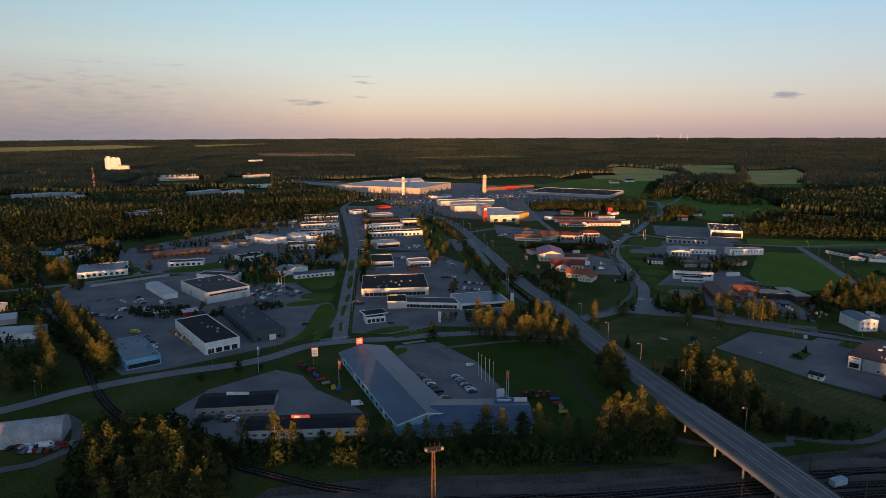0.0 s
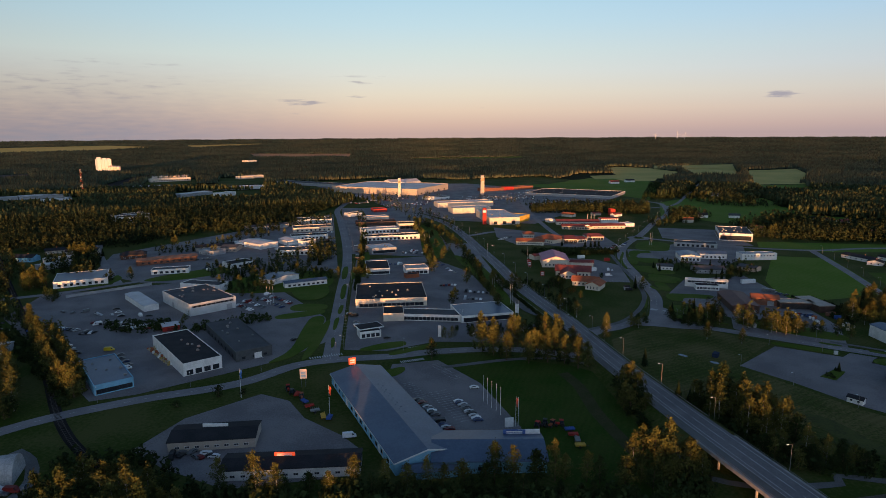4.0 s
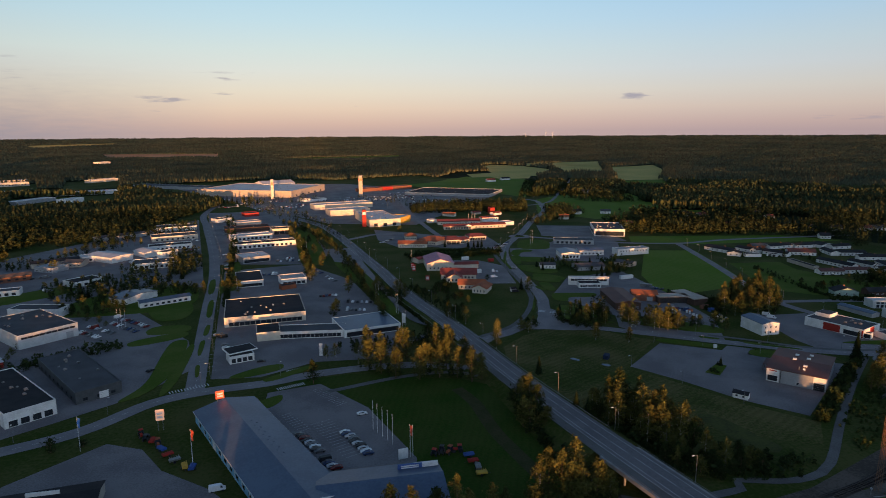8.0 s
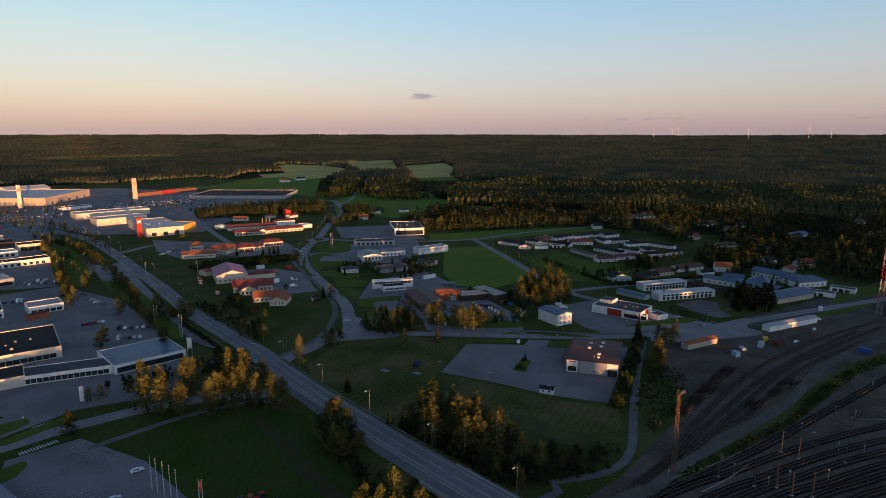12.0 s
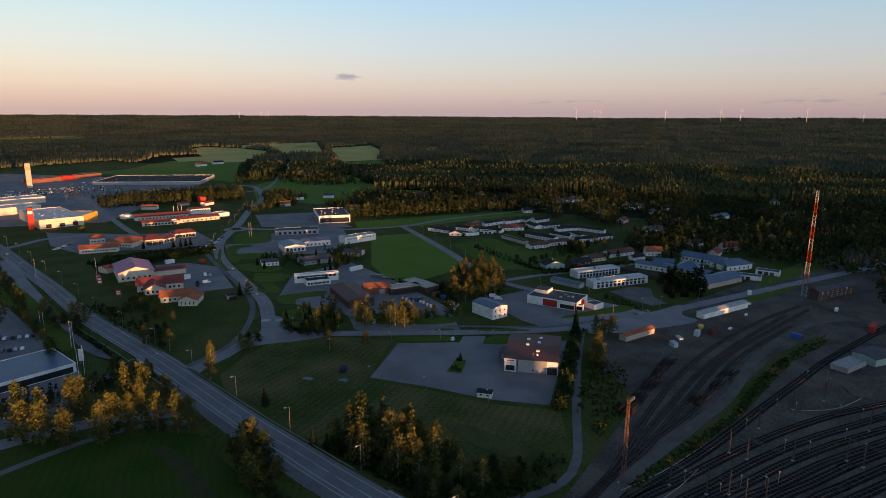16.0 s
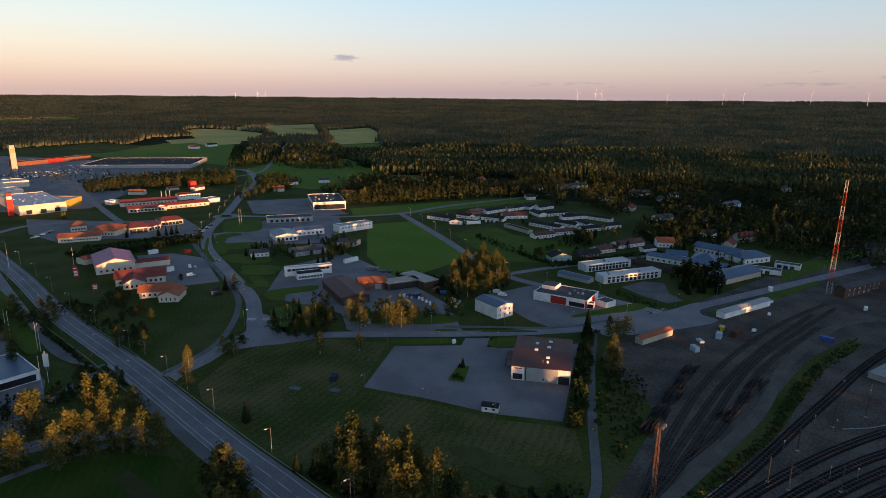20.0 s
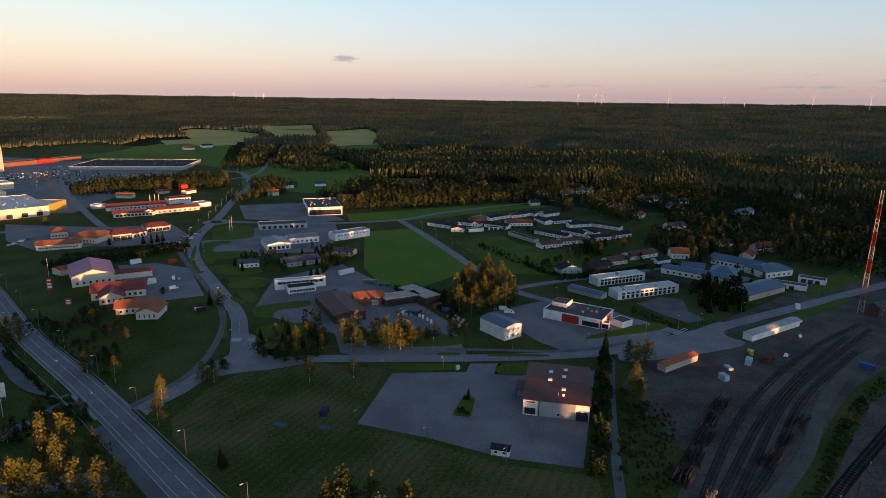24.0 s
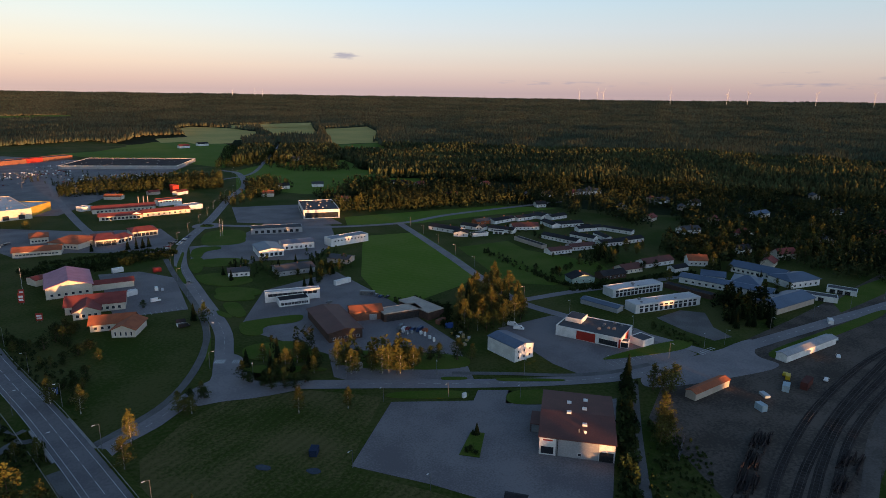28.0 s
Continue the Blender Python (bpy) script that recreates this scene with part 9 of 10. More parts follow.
for x, y, a in ((226.4, 204.4, -16), (227.4, 198.4, -16), (253, 207.2, -14), (196.3, 195.3, -16), (191.1, 205.3, -8), (202.1, 191, 0), (201.9, 185.5, 0),
                (207.2, 181.7, 0), (239.7, 188.1, 0), (255.3, 176.8, -16), (255.4, 171.6, 0), (280.6, 206.9, 0), (286, 180.6, -14), (299.4, 202.6, 0), (96.3, 183.8, -14), (129.9, 203.4, 0), (137.5, 185.2, 0)):
    catenary_mast(x, y, 9.0, a)


OLDRAIL = material("stacked_rusty_rails", (0.034, 0.024, 0.021), (0.020, 0.015, 0.014), 0.9, scale=0.5, fine=4, per_object=0.4)


def heap(name, x, y, w, d, rz, n, seed, label, mat, long=6.0, h=1.6):
    """A stack of long pieces lying roughly side by side."""
    rnd = random.Random(seed)
    ob = thing(name, x, y, 0, rz, label, "stack")
    for k in range(n):
        v, f = [], []
        l = long * rnd.uniform(0.7, 1.1)
        tube(v, f, (-l / 2, 0, 0), (l / 2, 0, rnd.uniform(-0.1, 0.1)), 0.24, 0.22, 5)
        part("beam", mesh("beam", v, f, mat), ob, (rnd.uniform(-w / 2, w / 2), rnd.uniform(-d / 2, d / 2), rnd.uniform(0.15, h)), rnd.gauss(0, 2.5))


for (ax, ay), (bx, by), piles, n, rz in (((217.5, 244.5), (287.0, 268.5), 5, 32, 18.5), ((248.0, 233.4), (302.0, 243.4), 3, 20, 10.5)):
    for k in range(piles):
        u = (k + 0.5) / piles
        heap("rail_stack", ax + (bx - ax) * u, ay + (by - ay) * u, 8.0, 6.0, rz, n, int(ax) + k, "dark rusty stack of old rails and sleepers", OLDRAIL, 8.5, 1.5)
heap("beam_row", 63, 210.5, 34, 2.5, 0, 16, 5, "long low row of rusty rails beside the scrub", OLDRAIL, 11.0, 0.6)
heap("beam_row", 252, 279.7, 18, 0.6, 26, 8, 4, "long line of dark beams on the gravel", DARKM)


def container(name, x, y, rz, mat, label, l=6.1, w=2.4, h=2.6):
    ob = thing(name, x, y, 0, rz, label, "container")
    side = []
    for k in range(int(l / 0.5)):
        x = -l / 2 + 0.05 + k * 0.5
        side += [(x, 0), (x + 0.15, 0), (x + 0.2, 0.05), (x + 0.4, 0.05), (x + 0.45, 0)]
    side = [(-l / 2, 0)] + [q for q in side if q[0] < l / 2 - 0.02] + [(l / 2, 0)]
    ring = [(x, -w / 2 - o) for x, o in side] + [(x, w / 2 + o) for x, o in reversed(side)]
    m = len(ring)
    v = [(x, y, z) for z in (0.1, h) for x, y in ring]
    f = [(k, (k + 1) % m, m + (k + 1) % m, m + k) for k in range(m)] + [tuple(range(m, 2 * m)), tuple(reversed(range(m)))]
    part("body", mesh("body", v, f, mat), ob)
    part("door", boxes("door", [DARKM], (-0.02, -w * 0.42, 0.2, 0.03, w * 0.42, h - 0.15)), ob, (l / 2, 0, 0))


OLDWAGON = material("faded_wagon_paint", (0.10, 0.035, 0.028), (0.07, 0.028, 0.024), 0.85, scale=0.6, fine=5)
DARKBLUE = material("dark_blue_boards", (0.020, 0.034, 0.075), (0.014, 0.024, 0.050), 0.8, scale=0.6, fine=5)
CBLUE = material("blue_container_paint", (0.04, 0.10, 0.32), (0.035, 0.08, 0.25), 0.6, scale=0.6, fine=5)
CPALE = material("pale_blue_hut_paint", (0.36, 0.46, 0.50), (0.3, 0.38, 0.42), 0.7, scale=0.6, fine=5)
container("container", 370, 245.9, -84.8, CBLUE, "blue shipping container in the rail yard")
container("work_hut", 329.6, 280.6, 20, CPALE, "pale grey work hut beside the tracks", 5.0, 2.6, 2.8)
container("work_hut", 303.7, 278.1, 70, CPALE, "open pale blue hut with its lid raised", 4.0, 2.6, 2.8)
container("skip", 316.7, 283.1, 60, CPALE, "low grey skip on the gravel", 4.5, 2.2, 1.2)
container("goods_wagon", 340.1, 277, 10.1, OLDWAGON, "old dark red goods wagon with a pale roof", 9.0, 2.8, 3.4)
container("container", 432.5, 304.9, 30, FRAME, "white container by the long shed", 5.0, 2.4, 2.4)
container("rail_wagon", 418.8, 226.3, 10, REDW, "red rail wagon on the yard tracks", 12.0, 2.8, 3.6)
container("container", 136.5, 197.5, 20, CPALE, "pale container beside the bridge", 6.0, 2.4, 2.4)


# ================= vehicles =================
def car_meshes(kind):
    """Body, glass and wheel of a car or van, facing +x."""
    if kind == "van":
        prof = [(-2.7, 0.45), (-2.75, 1.2), (-2.65, 2.15), (-2.5, 2.3), (1.1, 2.3), (1.5, 2.1), (2.1, 1.25), (2.75, 1.0), (2.85, 0.5)]
        half, glass = 0.98, [(1.12, 2.18), (1.48, 2.02), (2.02, 1.3), (1.12, 1.3)]
    else:
        prof = [(-2.2, 0.4), (-2.25, 0.85), (-2.1, 1.0), (-1.75, 1.05), (-1.2, 1.42), (0.35, 1.45), (1.05, 1.0), (1.95, 0.85), (2.2, 0.65), (2.22, 0.4)]
        half, glass = 0.88, [(-1.6, 1.06), (-1.15, 1.38), (0.3, 1.41), (0.9, 1.06)]
    n = len(prof)
    v = []
    for s in (-1, 1):
        for x, z in prof:
            tuck = 0.16 if z > 1.2 else 0.0
            v.append((x, s * (half - tuck), z))
    f = [tuple(reversed(range(n))), tuple(range(n, 2 * n))] + [(i, (i + 1) % n, n + (i + 1) % n, n + i) for i in range(n)]
    gv = [(x, q * (half - (0.13 if z > 1.2 else -0.02)), z + 0.015) for q in (-1, 1) for x, z in glass]
    gf = [(3, 2, 1, 0), (4, 5, 6, 7), (1, 2, 6, 5) if kind == "van" else (2, 3, 7, 6)]
    if kind == "car":
        gf.append((0, 1, 5, 4))
    wv, wf = [], []
    tube(wv, wf, (0, -0.11, 0), (0, 0.11, 0), 0.33, 0.33, 10)
    return v, f, mesh("glazing", gv, gf, GLASS), mesh("wheel", wv, wf, DARKM)


PAINTS = [material("car_paint_" + n, c, tuple(k * 0.9 for k in c), 0.3, scale=1, fine=4) for n, c in (("white", (0.75, 0.75, 0.74)), ("silver", (0.42, 0.43, 0.44)), ("black", (0.02, 0.02, 0.022)), ("grey", (0.13, 0.135, 0.14)),
          ("red", (0.15, 0.018, 0.016)), ("blue", (0.025, 0.045, 0.11)), ("yellow", (0.60, 0.42, 0.03)))]
PAINT_WORDS = ["white", "silver", "black", "dark grey", "red", "blue", "yellow"]
CARS = {}
for kind in ("car", "van"):
    cv, cf, cg, cw = car_meshes(kind)
    CARS[kind] = ([mesh("body", cv, cf, m) for m in PAINTS], cg, cw)
CAR_RND = random.Random(12)


def car(x, y, rz, tone=None, kind="car", z=0.06, where="parked on asphalt"):
    tone = CAR_RND.choice((0, 0, 1, 1, 2, 2, 3, 3, 4, 5)) if tone is None else tone
    bodies, glass, wheel = CARS[kind]
    ob = thing(kind, x, y, z, rz, PAINT_WORDS[tone] + " " + kind + " " + where, kind, "parked vehicles")
    part("body", bodies[tone], ob)
    part("glazing", glass, ob)
    a, w = (1.35, 0.8) if kind == "car" else (1.75, 0.9)
    for sx in (-a, a) if y < 340 else ():
        for sy in (-w, w):
            part("wheel", wheel, ob, (sx, sy, 0.33))


def car_row(a, b, n, rz, seed, van=0.1, gaps=0.0):
    rnd = random.Random(seed)
    for k in range(n):
        if rnd.random() < gaps:
            continue
        t = (k + 0.5) / n
        x, y = a[0] + (b[0] - a[0]) * t, a[1] + (b[1] - a[1]) * t
        car(x + rnd.gauss(0, 0.2), y + rnd.gauss(0, 0.2), rz + rnd.choice((0, 180)) + rnd.gauss(0, 2), None, "van" if rnd.random() < van else "car")


def parked(ends, n, angle, gaps, van):
    car_row(ends[0], ends[1], n, angle, int(ends[0][0] * (3 if van > 0.13 else 1)), van, gaps)


parked([(-12.5, 298.7), (-3.9, 280.7)], 9, 10, 0.0, 0.12)
parked([(-3, 275.1), (2, 267.7)], 5, 10, 0.0, 0.12)
parked([(5.7, 296.7), (14.2, 274.8)], 10, 10, 0.0, 0.12)
parked([(-148.9, 463.2), (-131.2, 446.4)], 7, 60, 0.1, 0.12)
parked([(-144.9, 471.9), (-124.6, 452.8)], 7, 60, 0.1, 0.12)
parked([(-134.3, 490.1), (-107.7, 462.7)], 10, 60, 0.0, 0.12)
parked([(-133.1, 477.1), (-111.8, 452.7)], 8, 60, 0.1, 0.12)
parked([(-181.2, 361.9), (-165.1, 341.4)], 4, 30, 0.0, 0.12)
parked([(-226.6, 385.1), (-202.4, 360)], 6, 20, 0.0, 0.12)
parked([(-222.2, 397.4), (-214.2, 399.9)], 5, 80, 0.0, 0.12)
parked([(-64.1, 437.8), (-58.2, 430.1)], 3, 10, 0.0, 0.12)
parked([(-2, 514.4), (11.4, 516.3)], 6, 80, 0.0, 0.12)
parked([(-35.8, 658.9), (-23.9, 665.6)], 6, 80, 0.0, 0.12)
parked([(-43.3, 652.4), (-23.5, 652)], 7, 80, 0.1, 0.12)
parked([(-20.5, 652), (-8.6, 661.9)], 4, 80, 0.1, 0.12)
parked([(65.9, 728.1), (82, 751.6)], 7, 0, 0.0, 0.12)
parked([(169.7, 660.1), (191.2, 693)], 8, 20, 0.1, 0.12)
parked([(-238.4, 624), (-224.3, 629.8)], 6, 80, 0.2, 0.12)
parked([(179.9, 1339.4), (318.2, 1263.8)], 40, 80, 0.3, 0.12)
parked([(-90.5, 1189.8), (101.6, 1162.9)], 40, 80, 0.4, 0.12)
parked([(-130.2, 993.7), (-107.9, 819)], 8, 0, 0.3, 0.12)
parked([(233.5, 432), (241.2, 421.3)], 6, 30, 0.2, 0.12)
parked([(-53, 404.7), (-56.7, 418.5)], 3, 0, 0.0, 0.12)
parked([(-217.4, 589.2), (-203.8, 573.1)], 4, 60, 0.0, 0.15)
parked([(-175.2, 682.4), (-154.6, 634.9)], 6, 30, 0.1, 0.15)
parked([(-170.2, 830.8), (-131.6, 789.7)], 7, 80, 0.2, 0.15)
parked([(-145.6, 749), (-119.6, 727.4)], 6, 80, 0.1, 0.15)
parked([(-93.6, 707.1), (-70.8, 561)], 8, 0, 0.3, 0.15)
parked([(-52, 597.6), (-36.5, 597.4)], 6, 80, 0.1, 0.15)
parked([(-8.1, 620.2), (14.2, 550)], 9, 40, 0.2, 0.15)
parked([(7.3, 498), (35.5, 489.8)], 9, 80, 0.2, 0.15)
parked([(7, 475.3), (28.9, 471.4)], 8, 80, 0.2, 0.15)
parked([(47.8, 398.4), (59.4, 406.2)], 5, 40, 0.1, 0.15)
parked([(-244, 409.5), (-227.2, 404)], 7, 60, 0.1, 0.15)
parked([(-235.9, 464.3), (-214.2, 431.9)], 4, 20, 0.2, 0.15)
parked([(-305, 425.6), (-275.4, 404.5)], 5, 50, 0.2, 0.15)
parked([(35.8, 1087.8), (116.5, 1103.8)], 16, 80, 0.3, 0.15)
parked([(164.6, 1160.9), (260.3, 1118.5)], 20, 80, 0.3, 0.15)
parked([(212.6, 1222.4), (324.9, 1193)], 24, 80, 0.3, 0.15)
parked([(113.2, 1191.6), (147.9, 1145.6)], 12, 80, 0.2, 0.15)
parked([(187.4, 676.3), (203.9, 705.4)], 6, 20, 0.0, 0.15)
parked([(246.4, 492.8), (257.6, 472.4)], 6, 30, 0.2, 0.15)
parked([(328.2, 363.8), (330.9, 355.2)], 4, 30, 0.2, 0.15)
for x, y, r, tone, kind in ((341.4, 285.2, 20, 6, "van"), (353.5, 274.5, 15, 0, "car"), (385.6, 282.4, 25, 0, "car"), (408.9, 292.5, 20, 0, "car"), (141.5, 545.5, 5, 0, "van"), (146.9, 567.3, 80, 0, "van"), (149.8, 565.3, 80, 1, "car"), (132.9, 569.4, 20, 0, "van"),
                            (284.1, 395.1, -50, 0, "van"), (285.2, 401, -50, 0, "van"), (14.1, 310.9, 10, 0, "car"), (-38.8, 262.7, 10, 0, "van"), (-165.4, 338.6, 30, 0, "van"), (-143.2, 407, 20, 0, "van"), (143.9, 495.5, 10, 2, "van"), (-168.5, 403.3, 10, 4, "van"), (-88.4, 383.6, 60, 2, "car"), (-33.6, 385.5, 10, 2, "car"),
                            (167.9, 571.7, -55, 3, "car"), (222.4, 488.1, 30, 3, "car"), (-17.6, 479.3, 10, 0, "van"), (440.6, 253.7, 15, 0, "van"), (344, 287.7, 20, 6, "car"), (-110.2, 383.9, 80, 0, "van"), (-189, 367.4, 10, 6, "van")):
    car(x, y, r, tone, kind)


# ================= small things of the lots =================
def kiosk(x, y, w, d, rz, label):
    house("kiosk", x, y, w, d, rz, 2.4, label, 0.9, "x", WHITE, FELT, 0.3, chimney=False, category="kiosk", win=(("f", 2, 0.9, 1.2, 1.0),))


kiosk(184.7, 291.7, 6.4, 3.7, -51.5, "small white kiosk with a black roof on the lot")
kiosk(143.2, 499.3, 4.1, 4, -8.1, "small white shed with a black roof")
container("garden_hut", 147.4, 351, 50, DARKBLUE, "dark blue shed in the meadow", 4.0, 2.6, 2.4)
container("info_box", 214.3, 353.3, 0, FRAME, "white metal box beside the lot entrance", 1.8, 1.0, 2.0)
container("shelter", 192.2, 401.8, -5, GREYW, "grey bus shelter beside the street", 5.0, 1.8, 2.4)
container("brick_hut", 156.9, 609.4, 0, REDW, "small red hut on the verge", 5.0, 3.0, 2.8)
island = plate("planted_island", [(187, 322.1), (199.7, 331.2), (203.2, 327.6), (191.6, 316.8)], 0.2, LAWN, "kerbed planted island in the lot", "island", smooth=False, thick=0.3)
for x, y, h in ((200.2, 328.6, 4.5), (199.1, 329.4, 3.0), (190.1, 321.9, 1.8), (192.2, 319.4, 1.6), (192.1, 322, 1.8)):
    tree("spruce" if h > 2.5 else "bush", x, y, h)
def grass_island(pts):
    plate("grass_island", pts, 0.14, LAWN, "kerbed green lawn beside the street", "lawn", smooth=True, thick=0.2)


grass_island([(-78.1, 343.5), (-77.1, 423), (-72.3, 422.9), (-71.5, 360.8)])
grass_island([(-113.9, 435.3), (-81.9, 450.7), (-79.7, 438), (-108.9, 423.4)])
grass_island([(-32.2, 360.4), (-5.2, 376.9), (-5.1, 371.1), (-28.4, 355.1)])
grass_island([(-38.9, 328.2), (-20.9, 341.1), (-19.9, 333.5), (-26.2, 324.6)])
grass_island([(150.5, 473.2), (143.1, 450.2), (138.6, 444.7), (155.4, 485.5)])
grass_island([(165.3, 513.7), (170, 498.3), (167, 494.4), (163.3, 502.8)])
grass_island([(171.1, 618.4), (167.6, 585), (166.1, 586), (167.3, 611.5)])
grass_island([(186.9, 371.2), (216.1, 350.8), (218.7, 358), (191.9, 374.6)])
grass_island([(232.4, 347.7), (250.4, 336.6), (240.9, 327.3), (223.9, 339.2)])
grass_island([(198.7, 663.8), (234.3, 652.6), (243.6, 691.1), (217.5, 702.3)])
grass_island([(185, 624.9), (208.7, 619.5), (219.7, 602), (209.3, 597), (185.5, 599.5)])
grass_island([(176, 587.9), (199.4, 581.1), (204.5, 552), (184.5, 549.6), (174.4, 564.1)])
grass_island([(286.9, 345.2), (334.2, 328.3), (349.7, 334.9), (334.4, 341), (296.8, 346.1)])
grass_island([(360.7, 305.9), (411.6, 301.7), (488.9, 297.2), (471.8, 291.5), (392.7, 296.4), (357.4, 296.3)])
grass_island([(-303.3, 502.1), (-269.7, 528.9), (-271.1, 549.4), (-284.3, 564.2), (-278.7, 540.2), (-304.5, 508.2)])
grass_island([(-250.5, 535.3), (-247.5, 551.5), (-201.0, 597.2), (-182.5, 572.8), (-219.8, 539.4)])
grass_island([(-178.9, 500.4), (-174.9, 548.0), (-138.7, 567.1), (-98.7, 579.3), (-86.6, 519.8), (-104.2, 499.4), (-153.8, 494.2)])
grass_island([(-119.1, 503.6), (-116.5, 524.5), (-95.3, 528.6), (-86.5, 499.2), (-88.6, 476.5), (-105.6, 473.1)])
grass_island([(-108.0, 454.2), (-103.7, 464.3), (-81.7, 462.3), (-80.5, 447.4), (-103.7, 444.5)])
grass_island([(-90.2, 587.2), (-85.5, 592.6), (-80.0, 542.0), (-84.4, 537.4)])
grass_island([(-80.8, 519.7), (-77.0, 524.0), (-72.1, 476.3), (-76.1, 476.3)])
grass_island([(-73.0, 458.8), (-70.2, 460.5), (-68.6, 437.8), (-71.9, 437.8)])
grass_island([(-71.5, 427.3), (-68.3, 430.2), (-66.7, 402.2), (-69.0, 402.2)])
grass_island([(-67.3, 387.0), (-64.9, 388.2), (-62.7, 371.7), (-64.2, 368.4)])
grass_island([(-81.5, 579.1), (-77.2, 587.0), (-72.5, 541.9), (-76.9, 537.3)])
grass_island([(-74.1, 546.6), (-83.7, 653.1), (-73.1, 666.4), (-62.9, 546.4)])
grass_island([(9.6, 651.5), (36.8, 604.7), (51.9, 460.7), (42.6, 452.4), (36.5, 518.1), (19.6, 591.0)])
grass_island([(-33.7, 378.3), (-21.4, 380.5), (-21.9, 371.3), (-41.1, 363.7), (-50.0, 366.0)])
grass_island([(-31.4, 884.0), (-11.0, 860.2), (9.6, 651.5), (-8.1, 620.2), (-18.8, 635.8)])
grass_island([(184.3, 635.1), (195.0, 662.3), (213.7, 657.1), (212.1, 646.7), (198.9, 646.5), (190.5, 627.0)])
grass_island([(183.3, 631.7), (193.6, 629.0), (182.5, 595.0), (176.1, 588.9), (175.6, 603.1)])
grass_island([(173.4, 587.4), (184.6, 583.3), (182.0, 557.8), (173.2, 562.1)])
grass_island([(167.9, 608.1), (184.9, 655.5), (185.7, 650.7), (170.4, 606.4), (166.6, 572.6), (163.4, 570.1)])
grass_island([(203.1, 678.0), (222.2, 717.9), (250.8, 705.5), (239.2, 667.2), (216.4, 662.4)])
grass_island([(171.1, 540.5), (189.7, 537.9), (192.0, 515.6), (171.0, 524.5)])
grass_island([(170.3, 517.3), (180.1, 521.0), (177.2, 494.7), (169.7, 491.8)])
grass_island([(-96.0, 343.7), (-85.9, 364.2), (-88.0, 402.4), (-88.1, 430.5), (-79.7, 433.4), (-76.9, 421.5), (-75.7, 377.6), (-83.3, 352.5)])
grass_island([(177.4, 556.0), (199.9, 536.5), (195.3, 522.1), (172.4, 531.5)])
grass_island([(170.9, 522.1), (178.9, 520.7), (176.0, 493.8), (168.1, 496.3)])
grass_island([(168.3, 485.2), (175.7, 485.6), (203.3, 479.7), (196.0, 468.4), (177.1, 474.5), (172.8, 461.6), (163.4, 468.0)])
grass_island([(159.7, 455.7), (187.2, 445.6), (182.0, 416.1), (153.9, 438.0)])
grass_island([(152.4, 434.0), (182.3, 409.8), (179.8, 406.7), (149.3, 423.9)])
grass_island([(194.5, 426.2), (243.3, 384.4), (232.0, 371.6), (184.3, 407.0)])
grass_island([(217.5, 373.5), (226.7, 367.1), (225.4, 364.7), (215.6, 370.9)])
grass_island([(236.3, 359.1), (260.2, 341.1), (258.6, 339.6), (234.7, 356.3)])


def stripes(a, b, n, w, l, z=0.2):
    """A zebra crossing, bar by bar."""
    a, b = Vector((*a, z)), Vector((*b, z))
    d = (b - a).normalized()
    nn = Vector((-d.y, d.x, 0))
    ob = thing("zebra_crossing", 0, 0, 0, 0, "worn white zebra crossing on asphalt", "road marking", "", "structure")
    for k in range(n):
        p = a + (b - a) * (k + 0.5) / n
        v = [tuple(p + d * s * w / 2 + nn * t * l / 2) for s, t in ((-1, -1), (1, -1), (1, 1), (-1, 1))]
        part("stripe", mesh("stripe", v, [(0, 1, 2, 3)], PAINT), ob)


stripes(*[(143.2, 444), (147, 441.4)], 6, 0.5, 4, 0.3)
stripes(*[(149.7, 439.6), (153.2, 437.1)], 5, 0.5, 4, 0.3)
stripes(*[(-23.5, 346), (-10.8, 350.9)], 14, 0.5, 3)
stripes(*[(-20, 367.9), (-8.6, 372.3)], 12, 0.5, 3)
stripes(*[(-73.3, 352.5), (-56, 359.6)], 14, 0.5, 3)
stripes(*[(333.3, 322.4), (346.5, 323.2)], 6, 0.5, 3)
stripes(*[(63.5, 497.2), (69.2, 445.7)], 12, 0.8, 2.0, 0.3)


def bays(a, b, n, l):
    """Bay lines of a parking lot."""
    a, b = Vector((*a, 0.16)), Vector((*b, 0.16))
    d = (b - a).normalized()
    nn = Vector((-d.y, d.x, 0))
    ob = thing("bay_lines", 0, 0, 0, 0, "thin white parking bay lines on asphalt", "road marking", "", "structure")
    for k in range(n + 1):
        p = a + (b - a) * k / n
        v = [tuple(p + d * s * 0.07 + nn * t * l) for s, t in ((-1, -0.5), (1, -0.5), (1, 0.5), (-1, 0.5))]
        part("line", mesh("line", v, [(0, 1, 2, 3)], PAINT), ob)


bays(*[(-3.6, 307.3), (9.2, 277)], 14, 9)
bays(*[(-18.4, 317.7), (-10, 301.5)], 8, 5)
bays(*[(-5, 342.3), (6, 323.3)], 12, 5)
bays(*[(289.1, 339.9), (322.7, 334.6)], 10, 4.5)
bays(*[(129.1, 526.1), (151, 526)], 8, 4.5)
bays(*[(-69.7, 453.8), (-57.9, 377.4)], 12, 4.5)


